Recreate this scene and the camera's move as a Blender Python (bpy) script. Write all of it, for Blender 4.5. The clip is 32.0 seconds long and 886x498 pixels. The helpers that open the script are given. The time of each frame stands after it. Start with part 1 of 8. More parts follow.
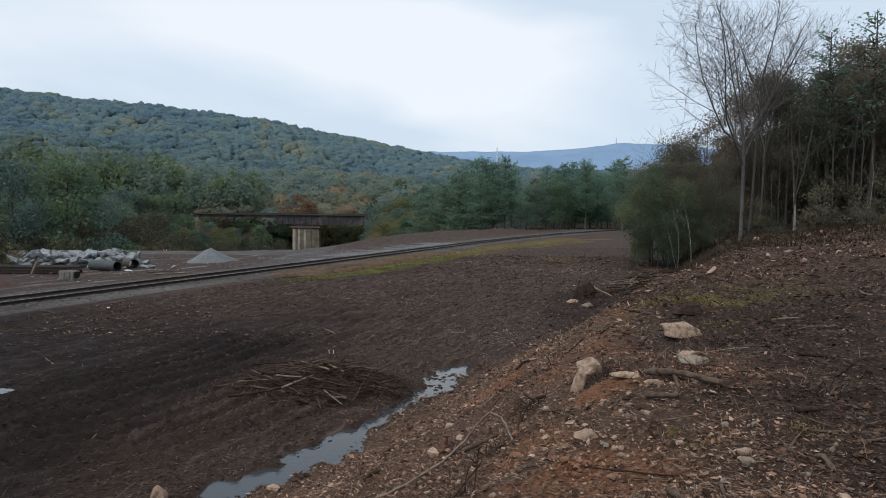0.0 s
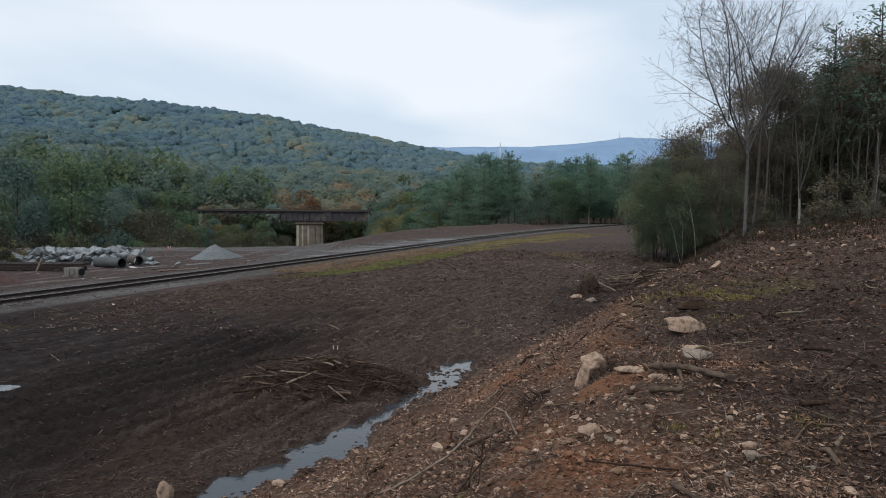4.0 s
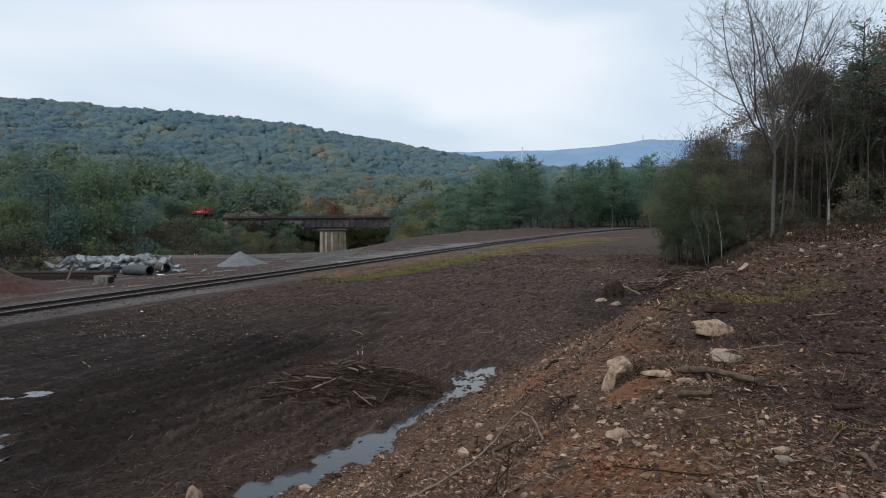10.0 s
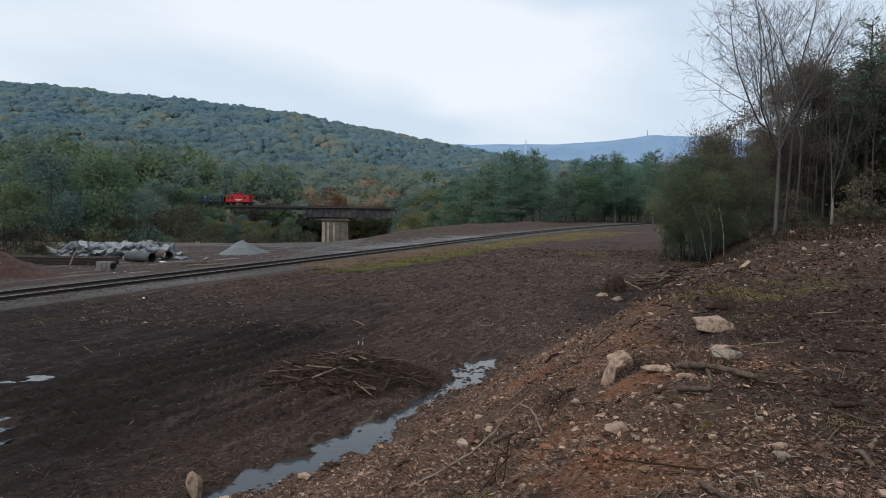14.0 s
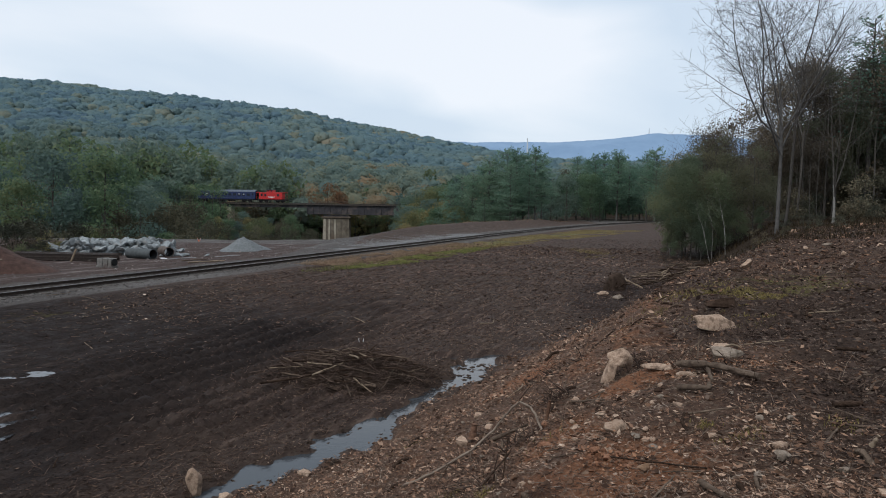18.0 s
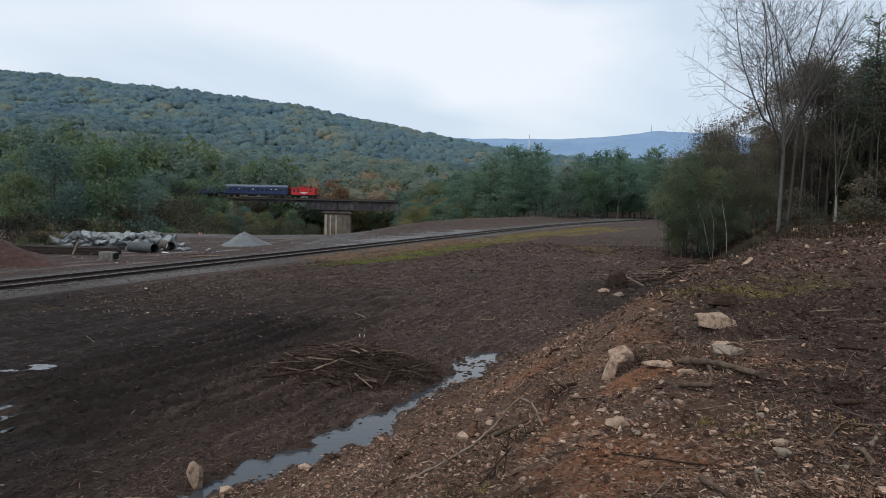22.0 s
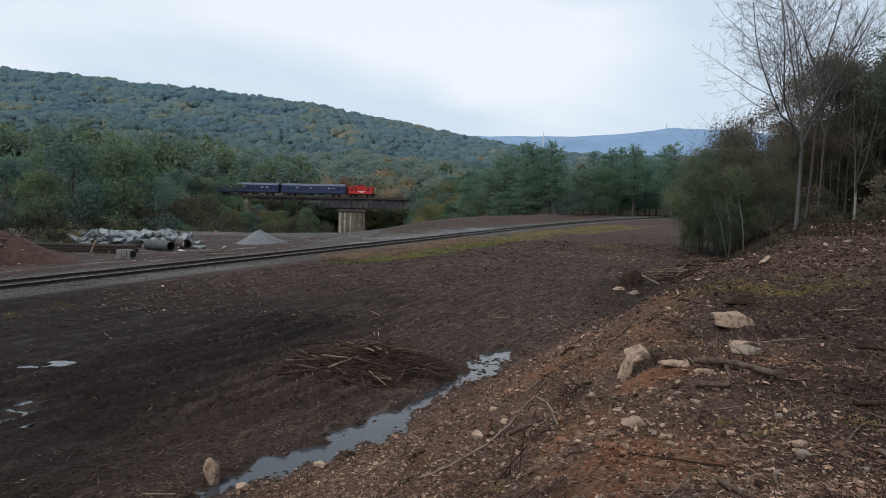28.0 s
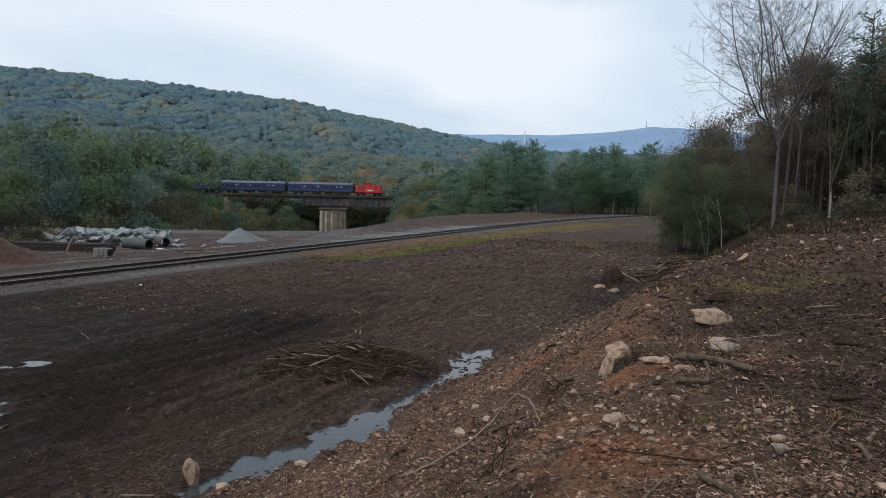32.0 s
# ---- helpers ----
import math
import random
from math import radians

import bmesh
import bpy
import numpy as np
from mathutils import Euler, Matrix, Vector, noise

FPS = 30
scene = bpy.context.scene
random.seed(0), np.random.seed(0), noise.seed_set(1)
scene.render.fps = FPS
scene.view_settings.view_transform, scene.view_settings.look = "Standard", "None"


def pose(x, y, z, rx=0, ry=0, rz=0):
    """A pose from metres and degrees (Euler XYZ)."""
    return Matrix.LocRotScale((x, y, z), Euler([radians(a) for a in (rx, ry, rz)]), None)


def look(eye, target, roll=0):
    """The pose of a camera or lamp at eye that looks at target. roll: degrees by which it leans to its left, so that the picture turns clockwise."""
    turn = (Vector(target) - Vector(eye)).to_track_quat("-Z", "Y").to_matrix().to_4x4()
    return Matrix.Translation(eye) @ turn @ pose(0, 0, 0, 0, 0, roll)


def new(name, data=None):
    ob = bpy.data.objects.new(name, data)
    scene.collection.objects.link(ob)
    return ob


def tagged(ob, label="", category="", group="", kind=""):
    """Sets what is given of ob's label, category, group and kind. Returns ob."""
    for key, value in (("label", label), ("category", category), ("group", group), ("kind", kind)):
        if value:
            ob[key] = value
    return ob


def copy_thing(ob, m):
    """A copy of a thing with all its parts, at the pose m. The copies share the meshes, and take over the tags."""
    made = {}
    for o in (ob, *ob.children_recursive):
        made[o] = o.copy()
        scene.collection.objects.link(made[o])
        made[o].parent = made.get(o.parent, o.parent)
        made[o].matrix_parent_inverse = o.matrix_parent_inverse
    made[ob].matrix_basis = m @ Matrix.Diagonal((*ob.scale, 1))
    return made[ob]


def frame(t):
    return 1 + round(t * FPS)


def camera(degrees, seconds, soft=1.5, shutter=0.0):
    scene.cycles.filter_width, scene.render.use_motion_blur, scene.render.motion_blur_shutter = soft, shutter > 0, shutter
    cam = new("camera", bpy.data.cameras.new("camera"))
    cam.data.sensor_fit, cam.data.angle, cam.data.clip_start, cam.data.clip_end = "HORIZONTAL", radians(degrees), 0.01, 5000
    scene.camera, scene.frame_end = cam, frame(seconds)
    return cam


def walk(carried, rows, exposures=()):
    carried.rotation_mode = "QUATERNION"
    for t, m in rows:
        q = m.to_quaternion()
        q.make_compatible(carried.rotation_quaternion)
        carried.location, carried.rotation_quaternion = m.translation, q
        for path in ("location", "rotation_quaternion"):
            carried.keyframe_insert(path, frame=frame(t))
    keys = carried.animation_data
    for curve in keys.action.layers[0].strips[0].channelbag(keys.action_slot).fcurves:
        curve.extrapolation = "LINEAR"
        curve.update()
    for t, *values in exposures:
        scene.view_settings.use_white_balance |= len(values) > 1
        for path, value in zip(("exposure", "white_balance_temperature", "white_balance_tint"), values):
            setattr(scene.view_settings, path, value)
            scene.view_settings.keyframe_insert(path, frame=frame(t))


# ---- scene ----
FOV = 67.68
cam = camera(FOV, 32.0, soft=0.95)
PATH = [
    (0, 0, 0, 3.9, 87.013, -0.599, 0.031),
    (0.5, 0, -0.001, 3.9, 87.074, -0.624, -0.104),
    (1, 0.009, 0.011, 3.899, 87.199, -0.458, 0.049),
    (1.5, -0.003, -0.007, 3.9, 87.112, -1.084, 0.103),
    (2, 0.001, 0.009, 3.895, 87.27, -0.682, -0.03),
    (2.5, -0.005, -0.007, 3.897, 87.05, -0.885, 0.049),
    (3, -0.004, -0, 3.895, 86.748, -0.783, 0.277),
    (3.5, 0.003, 0.004, 3.896, 86.705, -0.222, 0.241),
    (5.5, -0.01, -0.015, 3.892, 86.175, -1.001, 0.79),
    (6, -0.01, -0, 3.887, 85.925, -0.888, 0.643),
    (6.5, -0.01, 0.015, 3.882, 85.401, -0.295, 0.721),
    (7, -0.007, 0.051, 3.883, 85.805, -0.449, 1.737),
    (7.5, -0.011, -0.002, 3.889, 86.691, -0.812, 1.873),
    (8, -0.007, 0.031, 3.885, 86.852, -1.104, 2.233),
    (8.5, -0.005, -0.004, 3.892, 87.22, -0.389, 2.276),
    (9, -0.002, 0.004, 3.892, 87.252, -0.509, 2.144),
    (9.5, -0.009, -0.019, 3.892, 87.283, 0.074, 2.158),
    (10, -0.013, -0.005, 3.895, 87.057, 0.336, 2.261),
    (10.5, -0.02, 0.008, 3.89, 87.175, -0.073, 3.209),
    (11, -0.021, -0.03, 3.891, 87.137, 0.479, 2.745),
    (11.5, -0.02, -0.016, 3.891, 86.861, -0.162, 2.329),
    (12, -0.019, -0.011, 3.887, 86.982, -0.166, 2.383),
    (12.5, -0.013, -0.013, 3.886, 86.927, -0.266, 2.145),
    (13, -0.017, -0.014, 3.89, 86.692, -0.37, 2.367),
    (13.5, -0.017, -0.021, 3.887, 86.688, -0.754, 2.501),
    (14, -0.021, -0.017, 3.887, 86.384, -0.671, 2.476),
    (14.5, -0.018, -0.004, 3.885, 86.16, -0.171, 2.827),
    (16.5, -0.014, -0.004, 3.884, 86.3, -1.112, 2.413),
    (17, -0.013, -0.007, 3.887, 86.28, -0.824, 2.516),
    (17.5, -0.01, 0.003, 3.883, 86.226, -1.275, 2.868),
    (18, -0.013, -0.003, 3.883, 86.178, -0.867, 2.582),
    (18.5, -0.016, 0.005, 3.885, 86.241, -1.214, 2.639),
    (19, -0.017, 0.007, 3.885, 86.243, -1.402, 2.832),
    (19.5, -0.015, 0.017, 3.883, 86.329, -1.129, 3.14),
    (20, -0.022, -0.003, 3.883, 86.457, -1.459, 3.507),
    (20.5, -0.023, -0.018, 3.887, 86.26, -1.536, 3.418),
    (21, -0.023, -0.008, 3.882, 86.179, -1.436, 2.873),
    (21.5, -0.022, 0.002, 3.884, 86.177, -1.163, 2.667),
    (22, -0.026, -0.015, 3.881, 85.848, -1.284, 2.699),
    (22.5, -0.022, 0.004, 3.878, 85.115, -1.375, 2.994),
    (23, -0.023, -0.035, 3.88, 85.048, -1.408, 2.969),
    (23.5, -0.024, -0.018, 3.88, 84.724, -1.177, 2.391),
    (24, -0.019, 0.026, 3.875, 85.255, -1.137, 2.613),
    (24.5, -0.014, 0.003, 3.883, 85.739, -0.488, 3.125),
    (25, -0.024, -0.039, 3.887, 85.94, -1.04, 3.227),
    (25.5, -0.017, -0.001, 3.887, 86, -0.819, 2.876),
    (27.5, -0.029, 0.023, 3.881, 85.629, -1.21, 3.784),
    (28, -0.036, -0.014, 3.888, 85.635, -1.208, 3.898),
    (28.5, -0.034, -0.018, 3.886, 85.67, -1.08, 3.774),
    (29, -0.034, 0.001, 3.882, 85.7, -1.736, 3.641),
    (29.5, -0.036, -0.005, 3.882, 85.889, -1.688, 3.542),
    (30, -0.044, -0.012, 3.884, 86.007, -1.646, 3.832),
    (30.5, -0.043, -0.028, 3.885, 86.005, -1.449, 3.486),
    (31, -0.039, -0.001, 3.88, 85.936, -1.566, 3.089),
    (31.5, -0.041, -0.011, 3.883, 85.618, -1.305, 2.791),
    (32, -0.043, -0.001, 3.881, 85.514, -1.274, 2.304),
]
walk(cam, [(r[0], pose(*r[1:])) for r in PATH], exposures=[(0, 0.10, 6130, 10), (32, 0.10, 6130, 10)])

# ---- world and light: an overcast autumn day ----
def make_world():
    w = bpy.data.worlds.new("overcast_sky")
    scene.world = w
    w.use_nodes = True
    nt = w.node_tree
    nt.nodes.clear()
    out = nt.nodes.new("ShaderNodeOutputWorld")
    sky = nt.nodes.new("ShaderNodeTexSky")
    sky.sky_type = "NISHITA"
    sky.sun_disc = False
    sky.sun_elevation, sky.sun_rotation = radians(55), radians(-145)
    sky.air_density, sky.dust_density = 1.2, 2.0
    b_sky = nt.nodes.new("ShaderNodeBackground")
    b_sky.inputs["Strength"].default_value = 0.1
    nt.links.new(sky.outputs[0], b_sky.inputs[0])
    tc = nt.nodes.new("ShaderNodeTexCoord")
    mp = nt.nodes.new("ShaderNodeMapping")
    mp.inputs["Scale"].default_value = (1.0, 1.0, 3.0)
    mp.inputs["Location"].default_value = (0.35, 0.2, 0.1)
    nt.links.new(tc.outputs["Generated"], mp.inputs[0])
    n1 = nt.nodes.new("ShaderNodeTexNoise")
    n1.inputs["Scale"].default_value, n1.inputs["Detail"].default_value = 1.9, 5
    n1.inputs["Roughness"].default_value = 0.45
    n1.inputs["Distortion"].default_value = 0.4
    nt.links.new(mp.outputs[0], n1.inputs["Vector"])
    rp = nt.nodes.new("ShaderNodeValToRGB")
    rp.color_ramp.elements[0].position, rp.color_ramp.elements[0].color = 0.40, (0.70, 0.785, 0.865, 1)
    rp.color_ramp.elements[1].position, rp.color_ramp.elements[1].color = 0.60, (0.95, 0.965, 0.98, 1)
    e = rp.color_ramp.elements.new(0.48)
    e.color = (0.79, 0.855, 0.91, 1)
    # a thin, bright stretch of cloud over the valley
    mq = nt.nodes.new("ShaderNodeMapping")
    mq.vector_type = "TEXTURE"
    mq.inputs["Location"].default_value = (-0.01, 0.95, 0.222)
    mq.inputs["Rotation"].default_value = (0, radians(8), 0)
    mq.inputs["Scale"].default_value = (0.46, 0.9, 0.105)
    nt.links.new(tc.outputs["Generated"], mq.inputs[0])
    gr = nt.nodes.new("ShaderNodeTexGradient")
    gr.gradient_type = "SPHERICAL"
    nt.links.new(mq.outputs[0], gr.inputs[0])
    ma = nt.nodes.new("ShaderNodeMath")
    ma.operation, ma.use_clamp = "MULTIPLY_ADD", True
    ma.inputs[1].default_value = 0.36
    nt.links.new(gr.outputs["Fac"], ma.inputs[0])
    sc = nt.nodes.new("ShaderNodeMath")
    sc.operation = "MULTIPLY_ADD"
    sc.inputs[1].default_value, sc.inputs[2].default_value = 0.75, 0.05
    nt.links.new(n1.outputs["Fac"], sc.inputs[0])
    nt.links.new(sc.outputs[0], ma.inputs[2])
    nt.links.new(ma.outputs[0], rp.inputs[0])
    b_cl = nt.nodes.new("ShaderNodeBackground")
    b_cl.inputs["Strength"].default_value = 0.935
    nt.links.new(rp.outputs[0], b_cl.inputs[0])
    mix = nt.nodes.new("ShaderNodeMixShader")
    mix.inputs[0].default_value = 0.9
    nt.links.new(b_sky.outputs[0], mix.inputs[1])
    nt.links.new(b_cl.outputs[0], mix.inputs[2])
    nt.links.new(mix.outputs[0], out.inputs[0])


make_world()
sun = new("sun", bpy.data.lights.new("sun", "SUN"))
sun.data.energy, sun.data.angle, sun.data.color = 1.5, radians(25), (1.0, 0.96, 0.9)
sun.matrix_world = look((0, 0, 60), (60 * math.tan(radians(35)) * math.sin(radians(35)), 60 * math.tan(radians(35)) * math.cos(radians(35)), 0))

# ---- mesh helpers ----
def mesh_np(name, V, F, mat, smooth=False):
    """A mesh from an array of points and an array of faces, all with the same number of corners."""
    V, F = np.asarray(V, np.float32), np.asarray(F, np.int32)
    me = bpy.data.meshes.new(name)
    k = F.shape[1]
    me.vertices.add(len(V))
    me.vertices.foreach_set("co", V.ravel())
    me.loops.add(F.size)
    me.loops.foreach_set("vertex_index", F.ravel())
    me.polygons.add(len(F))
    me.polygons.foreach_set("loop_start", np.arange(0, F.size, k, dtype=np.int32))
    me.polygons.foreach_set("loop_total", np.full(len(F), k, np.int32))
    me.polygons.foreach_set("use_smooth", np.full(len(F), smooth))
    me.update(calc_edges=True)
    me.materials.append(mat)
    return me


def part(name, bm, material, parent, label="", smooth=False, at=None):
    me = bpy.data.meshes.new(name)
    bm.normal_update()
    bm.to_mesh(me)
    bm.free()
    me.materials.append(material)
    if smooth:
        for p in me.polygons:
            p.use_smooth = True
    ob = new(name, me)
    ob.parent = parent
    if at is not None:
        ob.matrix_basis = at
    if label:
        ob["label"] = label
    return ob


def part_np(name, V, F, material, parent, label="", smooth=False):
    ob = new(name, mesh_np(name, V, F, material, smooth))
    ob.parent = parent
    if label:
        ob["label"] = label
    return ob


def box(bm, sx, sy, sz, m=Matrix(), bevel=0.0):
    r = bmesh.ops.create_cube(bm, size=1.0, matrix=m @ Matrix.Diagonal((sx, sy, sz, 1)))
    if bevel:
        es = list({e for v in r["verts"] for e in v.link_edges})
        bmesh.ops.bevel(bm, geom=es, offset=bevel, segments=1, affect="EDGES")
    return bm


def boxm(sx, sy, sz, m=Matrix(), bevel=0.0):
    return box(bmesh.new(), sx, sy, sz, m, bevel)


def cyl(bm, r1, r2, length, m=Matrix(), seg=10, caps=True):
    """A cone along z, from 0 to length."""
    bmesh.ops.create_cone(bm, cap_ends=caps, segments=seg, radius1=r1, radius2=r2, depth=length, matrix=m @ pose(0, 0, length / 2))
    return bm


def cylm(r1, r2, length, m=Matrix(), seg=10, caps=True):
    return cyl(bmesh.new(), r1, r2, length, m, seg, caps)


def along(a, b):
    """The pose at a whose z points to b, and the length."""
    a, b = Vector(a), Vector(b)
    d = b - a
    return Matrix.Translation(a) @ d.to_track_quat("Z", "Y").to_matrix().to_4x4(), d.length


def tube_np(P, R, k=5):
    """Points and quads of a tapered tube along the points P with radii R."""
    P = np.asarray(P, float)
    D = np.gradient(P, axis=0)
    D /= np.linalg.norm(D, axis=1)[:, None] + 1e-9
    up = np.where(np.abs(D[:, 2:3]) > 0.9, [[1.0, 0, 0]], [[0, 0, 1.0]])
    A = np.cross(D, up)
    A /= np.linalg.norm(A, axis=1)[:, None] + 1e-9
    B = np.cross(D, A)
    th = np.arange(k) * 2 * np.pi / k
    V = P[:, None] + np.asarray(R)[:, None, None] * (np.cos(th)[None, :, None] * A[:, None] + np.sin(th)[None, :, None] * B[:, None])
    n = len(P)
    i, j = np.meshgrid(np.arange(n - 1), np.arange(k), indexing="ij")
    F = np.stack([i * k + j, i * k + (j + 1) % k, (i + 1) * k + (j + 1) % k, (i + 1) * k + j], -1).reshape(-1, 4)
    return V.reshape(-1, 3), F


class Soup:
    """Collects points and faces of many pieces."""
    def __init__(self):
        self.V, self.F, self.n = [], [], 0

    def add(self, V, F):
        self.V.append(V)
        self.F.append(np.asarray(F) + self.n)
        self.n += len(V)

    def arrays(self):
        return np.concatenate(self.V), np.concatenate(self.F)


def leaf_quads(rng, C, size, flat=0.0, wide=0.55, out=None, loose=0.75):
    """Little leaf clumps at the points C: one quad each, turned at random (flat: how level they lie), or facing out, more or less loosely."""
    n = len(C)
    a = rng.normal(size=(n, 3))
    b = rng.normal(size=(n, 3))
    if out is not None:
        nrm = np.asarray(out) + rng.normal(size=(n, 3)) * loose
        a = np.cross(nrm, a)
        b = np.cross(nrm, a)
    else:
        a[:, 2] *= 1 - flat
        b[:, 2] *= 1 - flat
    a /= np.linalg.norm(a, axis=1)[:, None] + 1e-9
    b -= (a * b).sum(1)[:, None] * a
    b /= np.linalg.norm(b, axis=1)[:, None] + 1e-9
    s = size * rng.uniform(0.6, 1.4, (n, 1))
    V = np.stack([C - a * s, C + b * s * wide, C + a * s, C - b * s * wide], 1).reshape(-1, 3)
    F = np.arange(4 * n).reshape(-1, 4)
    return V, F


def lattice(ix, iy, seed):
    h = (ix.astype(np.int64) * 374761393 + iy.astype(np.int64) * 668265263 + seed * 974711) & 0x7FFFFFFF
    h = ((h ^ (h >> 13)) * 1274126177) & 0x7FFFFFFF
    return ((h ^ (h >> 16)) & 0xFFFF) / 65535.0


def vnoise(x, y, seed=0):
    ix, iy = np.floor(x), np.floor(y)
    fx, fy = x - ix, y - iy
    fx, fy = fx * fx * (3 - 2 * fx), fy * fy * (3 - 2 * fy)
    a, b = lattice(ix, iy, seed), lattice(ix + 1, iy, seed)
    c, d = lattice(ix, iy + 1, seed), lattice(ix + 1, iy + 1, seed)
    return (a + (b - a) * fx) * (1 - fy) + (c + (d - c) * fx) * fy


def fbm(x, y, octaves=4, seed=0):
    s, amp, tot = 0.0, 1.0, 0.0
    for o in range(octaves):
        s = s + amp * (vnoise(x * 2 ** o, y * 2 ** o, seed + o) - 0.5)
        tot += amp
        amp *= 0.5
    return s / tot


def sstep(a, b, x):
    t = np.clip((x - a) / (b - a), 0, 1)
    return t * t * (3 - 2 * t)


# ---- materials ----
def material(name, build):
    m = bpy.data.materials.new(name)
    m.use_nodes = True
    nt = m.node_tree
    bsdf = nt.nodes["Principled BSDF"]
    build(nt, bsdf)
    return m


def n_noise(nt, scale, detail=4, vec=None, rough=0.55, kind="Fac"):
    n = nt.nodes.new("ShaderNodeTexNoise")
    n.inputs["Scale"].default_value, n.inputs["Detail"].default_value, n.inputs["Roughness"].default_value = scale, detail, rough
    if vec is not None:
        nt.links.new(vec, n.inputs["Vector"])
    return n.outputs[kind]


def n_pos(nt):
    return nt.nodes.new("ShaderNodeNewGeometry").outputs["Position"]


def n_obj(nt):
    return nt.nodes.new("ShaderNodeTexCoord").outputs["Object"]


def n_ramp(nt, fac, stops):
    r = nt.nodes.new("ShaderNodeValToRGB")
    el = r.color_ramp.elements
    while len(el) < len(stops):
        el.new(0.5)
    for e, (p, c) in zip(el, stops):
        e.position, e.color = p, (*c, 1)
    nt.links.new(fac, r.inputs[0])
    return r.outputs[0]


def n_mix(nt, fac, a, b, mode="MIX"):
    n = nt.nodes.new("ShaderNodeMix")
    n.data_type, n.blend_type = "RGBA", mode
    for s, v in ((0, fac), (6, a), (7, b)):
        if hasattr(v, "links"):
            nt.links.new(v, n.inputs[s])
        elif s:
            n.inputs[s].default_value = (*v, 1)
        else:
            n.inputs[s].default_value = v
    return n.outputs[2]


def n_math(nt, op, a, b=0.5):
    n = nt.nodes.new("ShaderNodeMath")
    n.operation = op
    for s, v in ((0, a), (1, b)):
        if hasattr(v, "links"):
            nt.links.new(v, n.inputs[s])
        else:
            n.inputs[s].default_value = v
    return n.outputs[0]


def n_bump(nt, bsdf, h, strength=0.5, dist=0.05):
    b = nt.nodes.new("ShaderNodeBump")
    b.inputs["Strength"].default_value, b.inputs["Distance"].default_value = strength, dist
    nt.links.new(h, b.inputs["Height"])
    nt.links.new(b.outputs[0], bsdf.inputs["Normal"])


def surface(name, dark, light, scale=6.0, rough=0.8, metal=0.0, bump=0.3, dist=0.02, vary=0.25, spec=0.3, world=False, stain=None):
    """A surface in two tones, mottled at two scales, with a little difference from object to object."""
    def build(nt, bsdf):
        v = n_pos(nt) if world else n_obj(nt)
        f = n_noise(nt, scale, 6, v, 0.62)
        g = n_noise(nt, scale * 0.13, 3, v)
        col = n_ramp(nt, f, [(0.3, dark), (0.7, light)])
        col = n_mix(nt, n_math(nt, "MULTIPLY", g, vary * 2), col, tuple(c * 0.55 for c in dark))
        if stain:
            col = n_mix(nt, n_ramp(nt, n_noise(nt, scale * 0.35, 5, v), [(0.5, (0, 0, 0)), (0.68, (1, 1, 1))]), col, stain)
        rnd = nt.nodes.new("ShaderNodeObjectInfo").outputs["Random"]
        hsv = nt.nodes.new("ShaderNodeHueSaturation")
        nt.links.new(n_math(nt, "MULTIPLY_ADD", rnd, vary), hsv.inputs["Value"])
        hsv.inputs["Value"].links[0].from_node.inputs[2].default_value = 1 - vary / 2
        nt.links.new(col, hsv.inputs["Color"])
        nt.links.new(hsv.outputs[0], bsdf.inputs["Base Color"])
        bsdf.inputs["Roughness"].default_value, bsdf.inputs["Metallic"].default_value = rough, metal
        bsdf.inputs["Specular IOR Level"].default_value = spec
        n_bump(nt, bsdf, n_noise(nt, scale * 3, 5, v), bump, dist)
    return material(name, build)


def foliage(name, tones, scale=0.25, spread=0.5, thin=0.4, piece=0.24):
    """Leaves: tones from dark to light, told apart clump by clump and tree by tree."""
    def build(nt, bsdf):
        isl = nt.nodes.new("ShaderNodeNewGeometry").outputs["Random Per Island"]
        rnd = nt.nodes.new("ShaderNodeObjectInfo").outputs["Random"]
        big = n_noise(nt, scale, 3, n_pos(nt))
        f = n_math(nt, "MULTIPLY_ADD", isl, piece)
        f.node.inputs[2].default_value = 0.0
        g = n_math(nt, "MULTIPLY_ADD", rnd, spread)
        g.node.inputs[2].default_value = -spread / 2
        h = n_math(nt, "ADD", n_math(nt, "ADD", f, g), n_math(nt, "MULTIPLY", big, 0.7))
        n = len(tones)
        col = n_ramp(nt, h, [(0.15 + 0.75 * i / max(1, n - 1), c) for i, c in enumerate(tones)])
        nt.links.new(col, bsdf.inputs["Base Color"])
        bsdf.inputs["Roughness"].default_value = 0.7
        bsdf.inputs["Specular IOR Level"].default_value = 0.12
        tr = nt.nodes.new("ShaderNodeBsdfTranslucent")
        nt.links.new(col, tr.inputs["Color"])
        mx = nt.nodes.new("ShaderNodeMixShader")
        mx.inputs[0].default_value = thin
        nt.links.new(bsdf.outputs[0], mx.inputs[1])
        nt.links.new(tr.outputs[0], mx.inputs[2])
        nt.links.new(mx.outputs[0], nt.nodes["Material Output"].inputs["Surface"])
    return material(name, build)


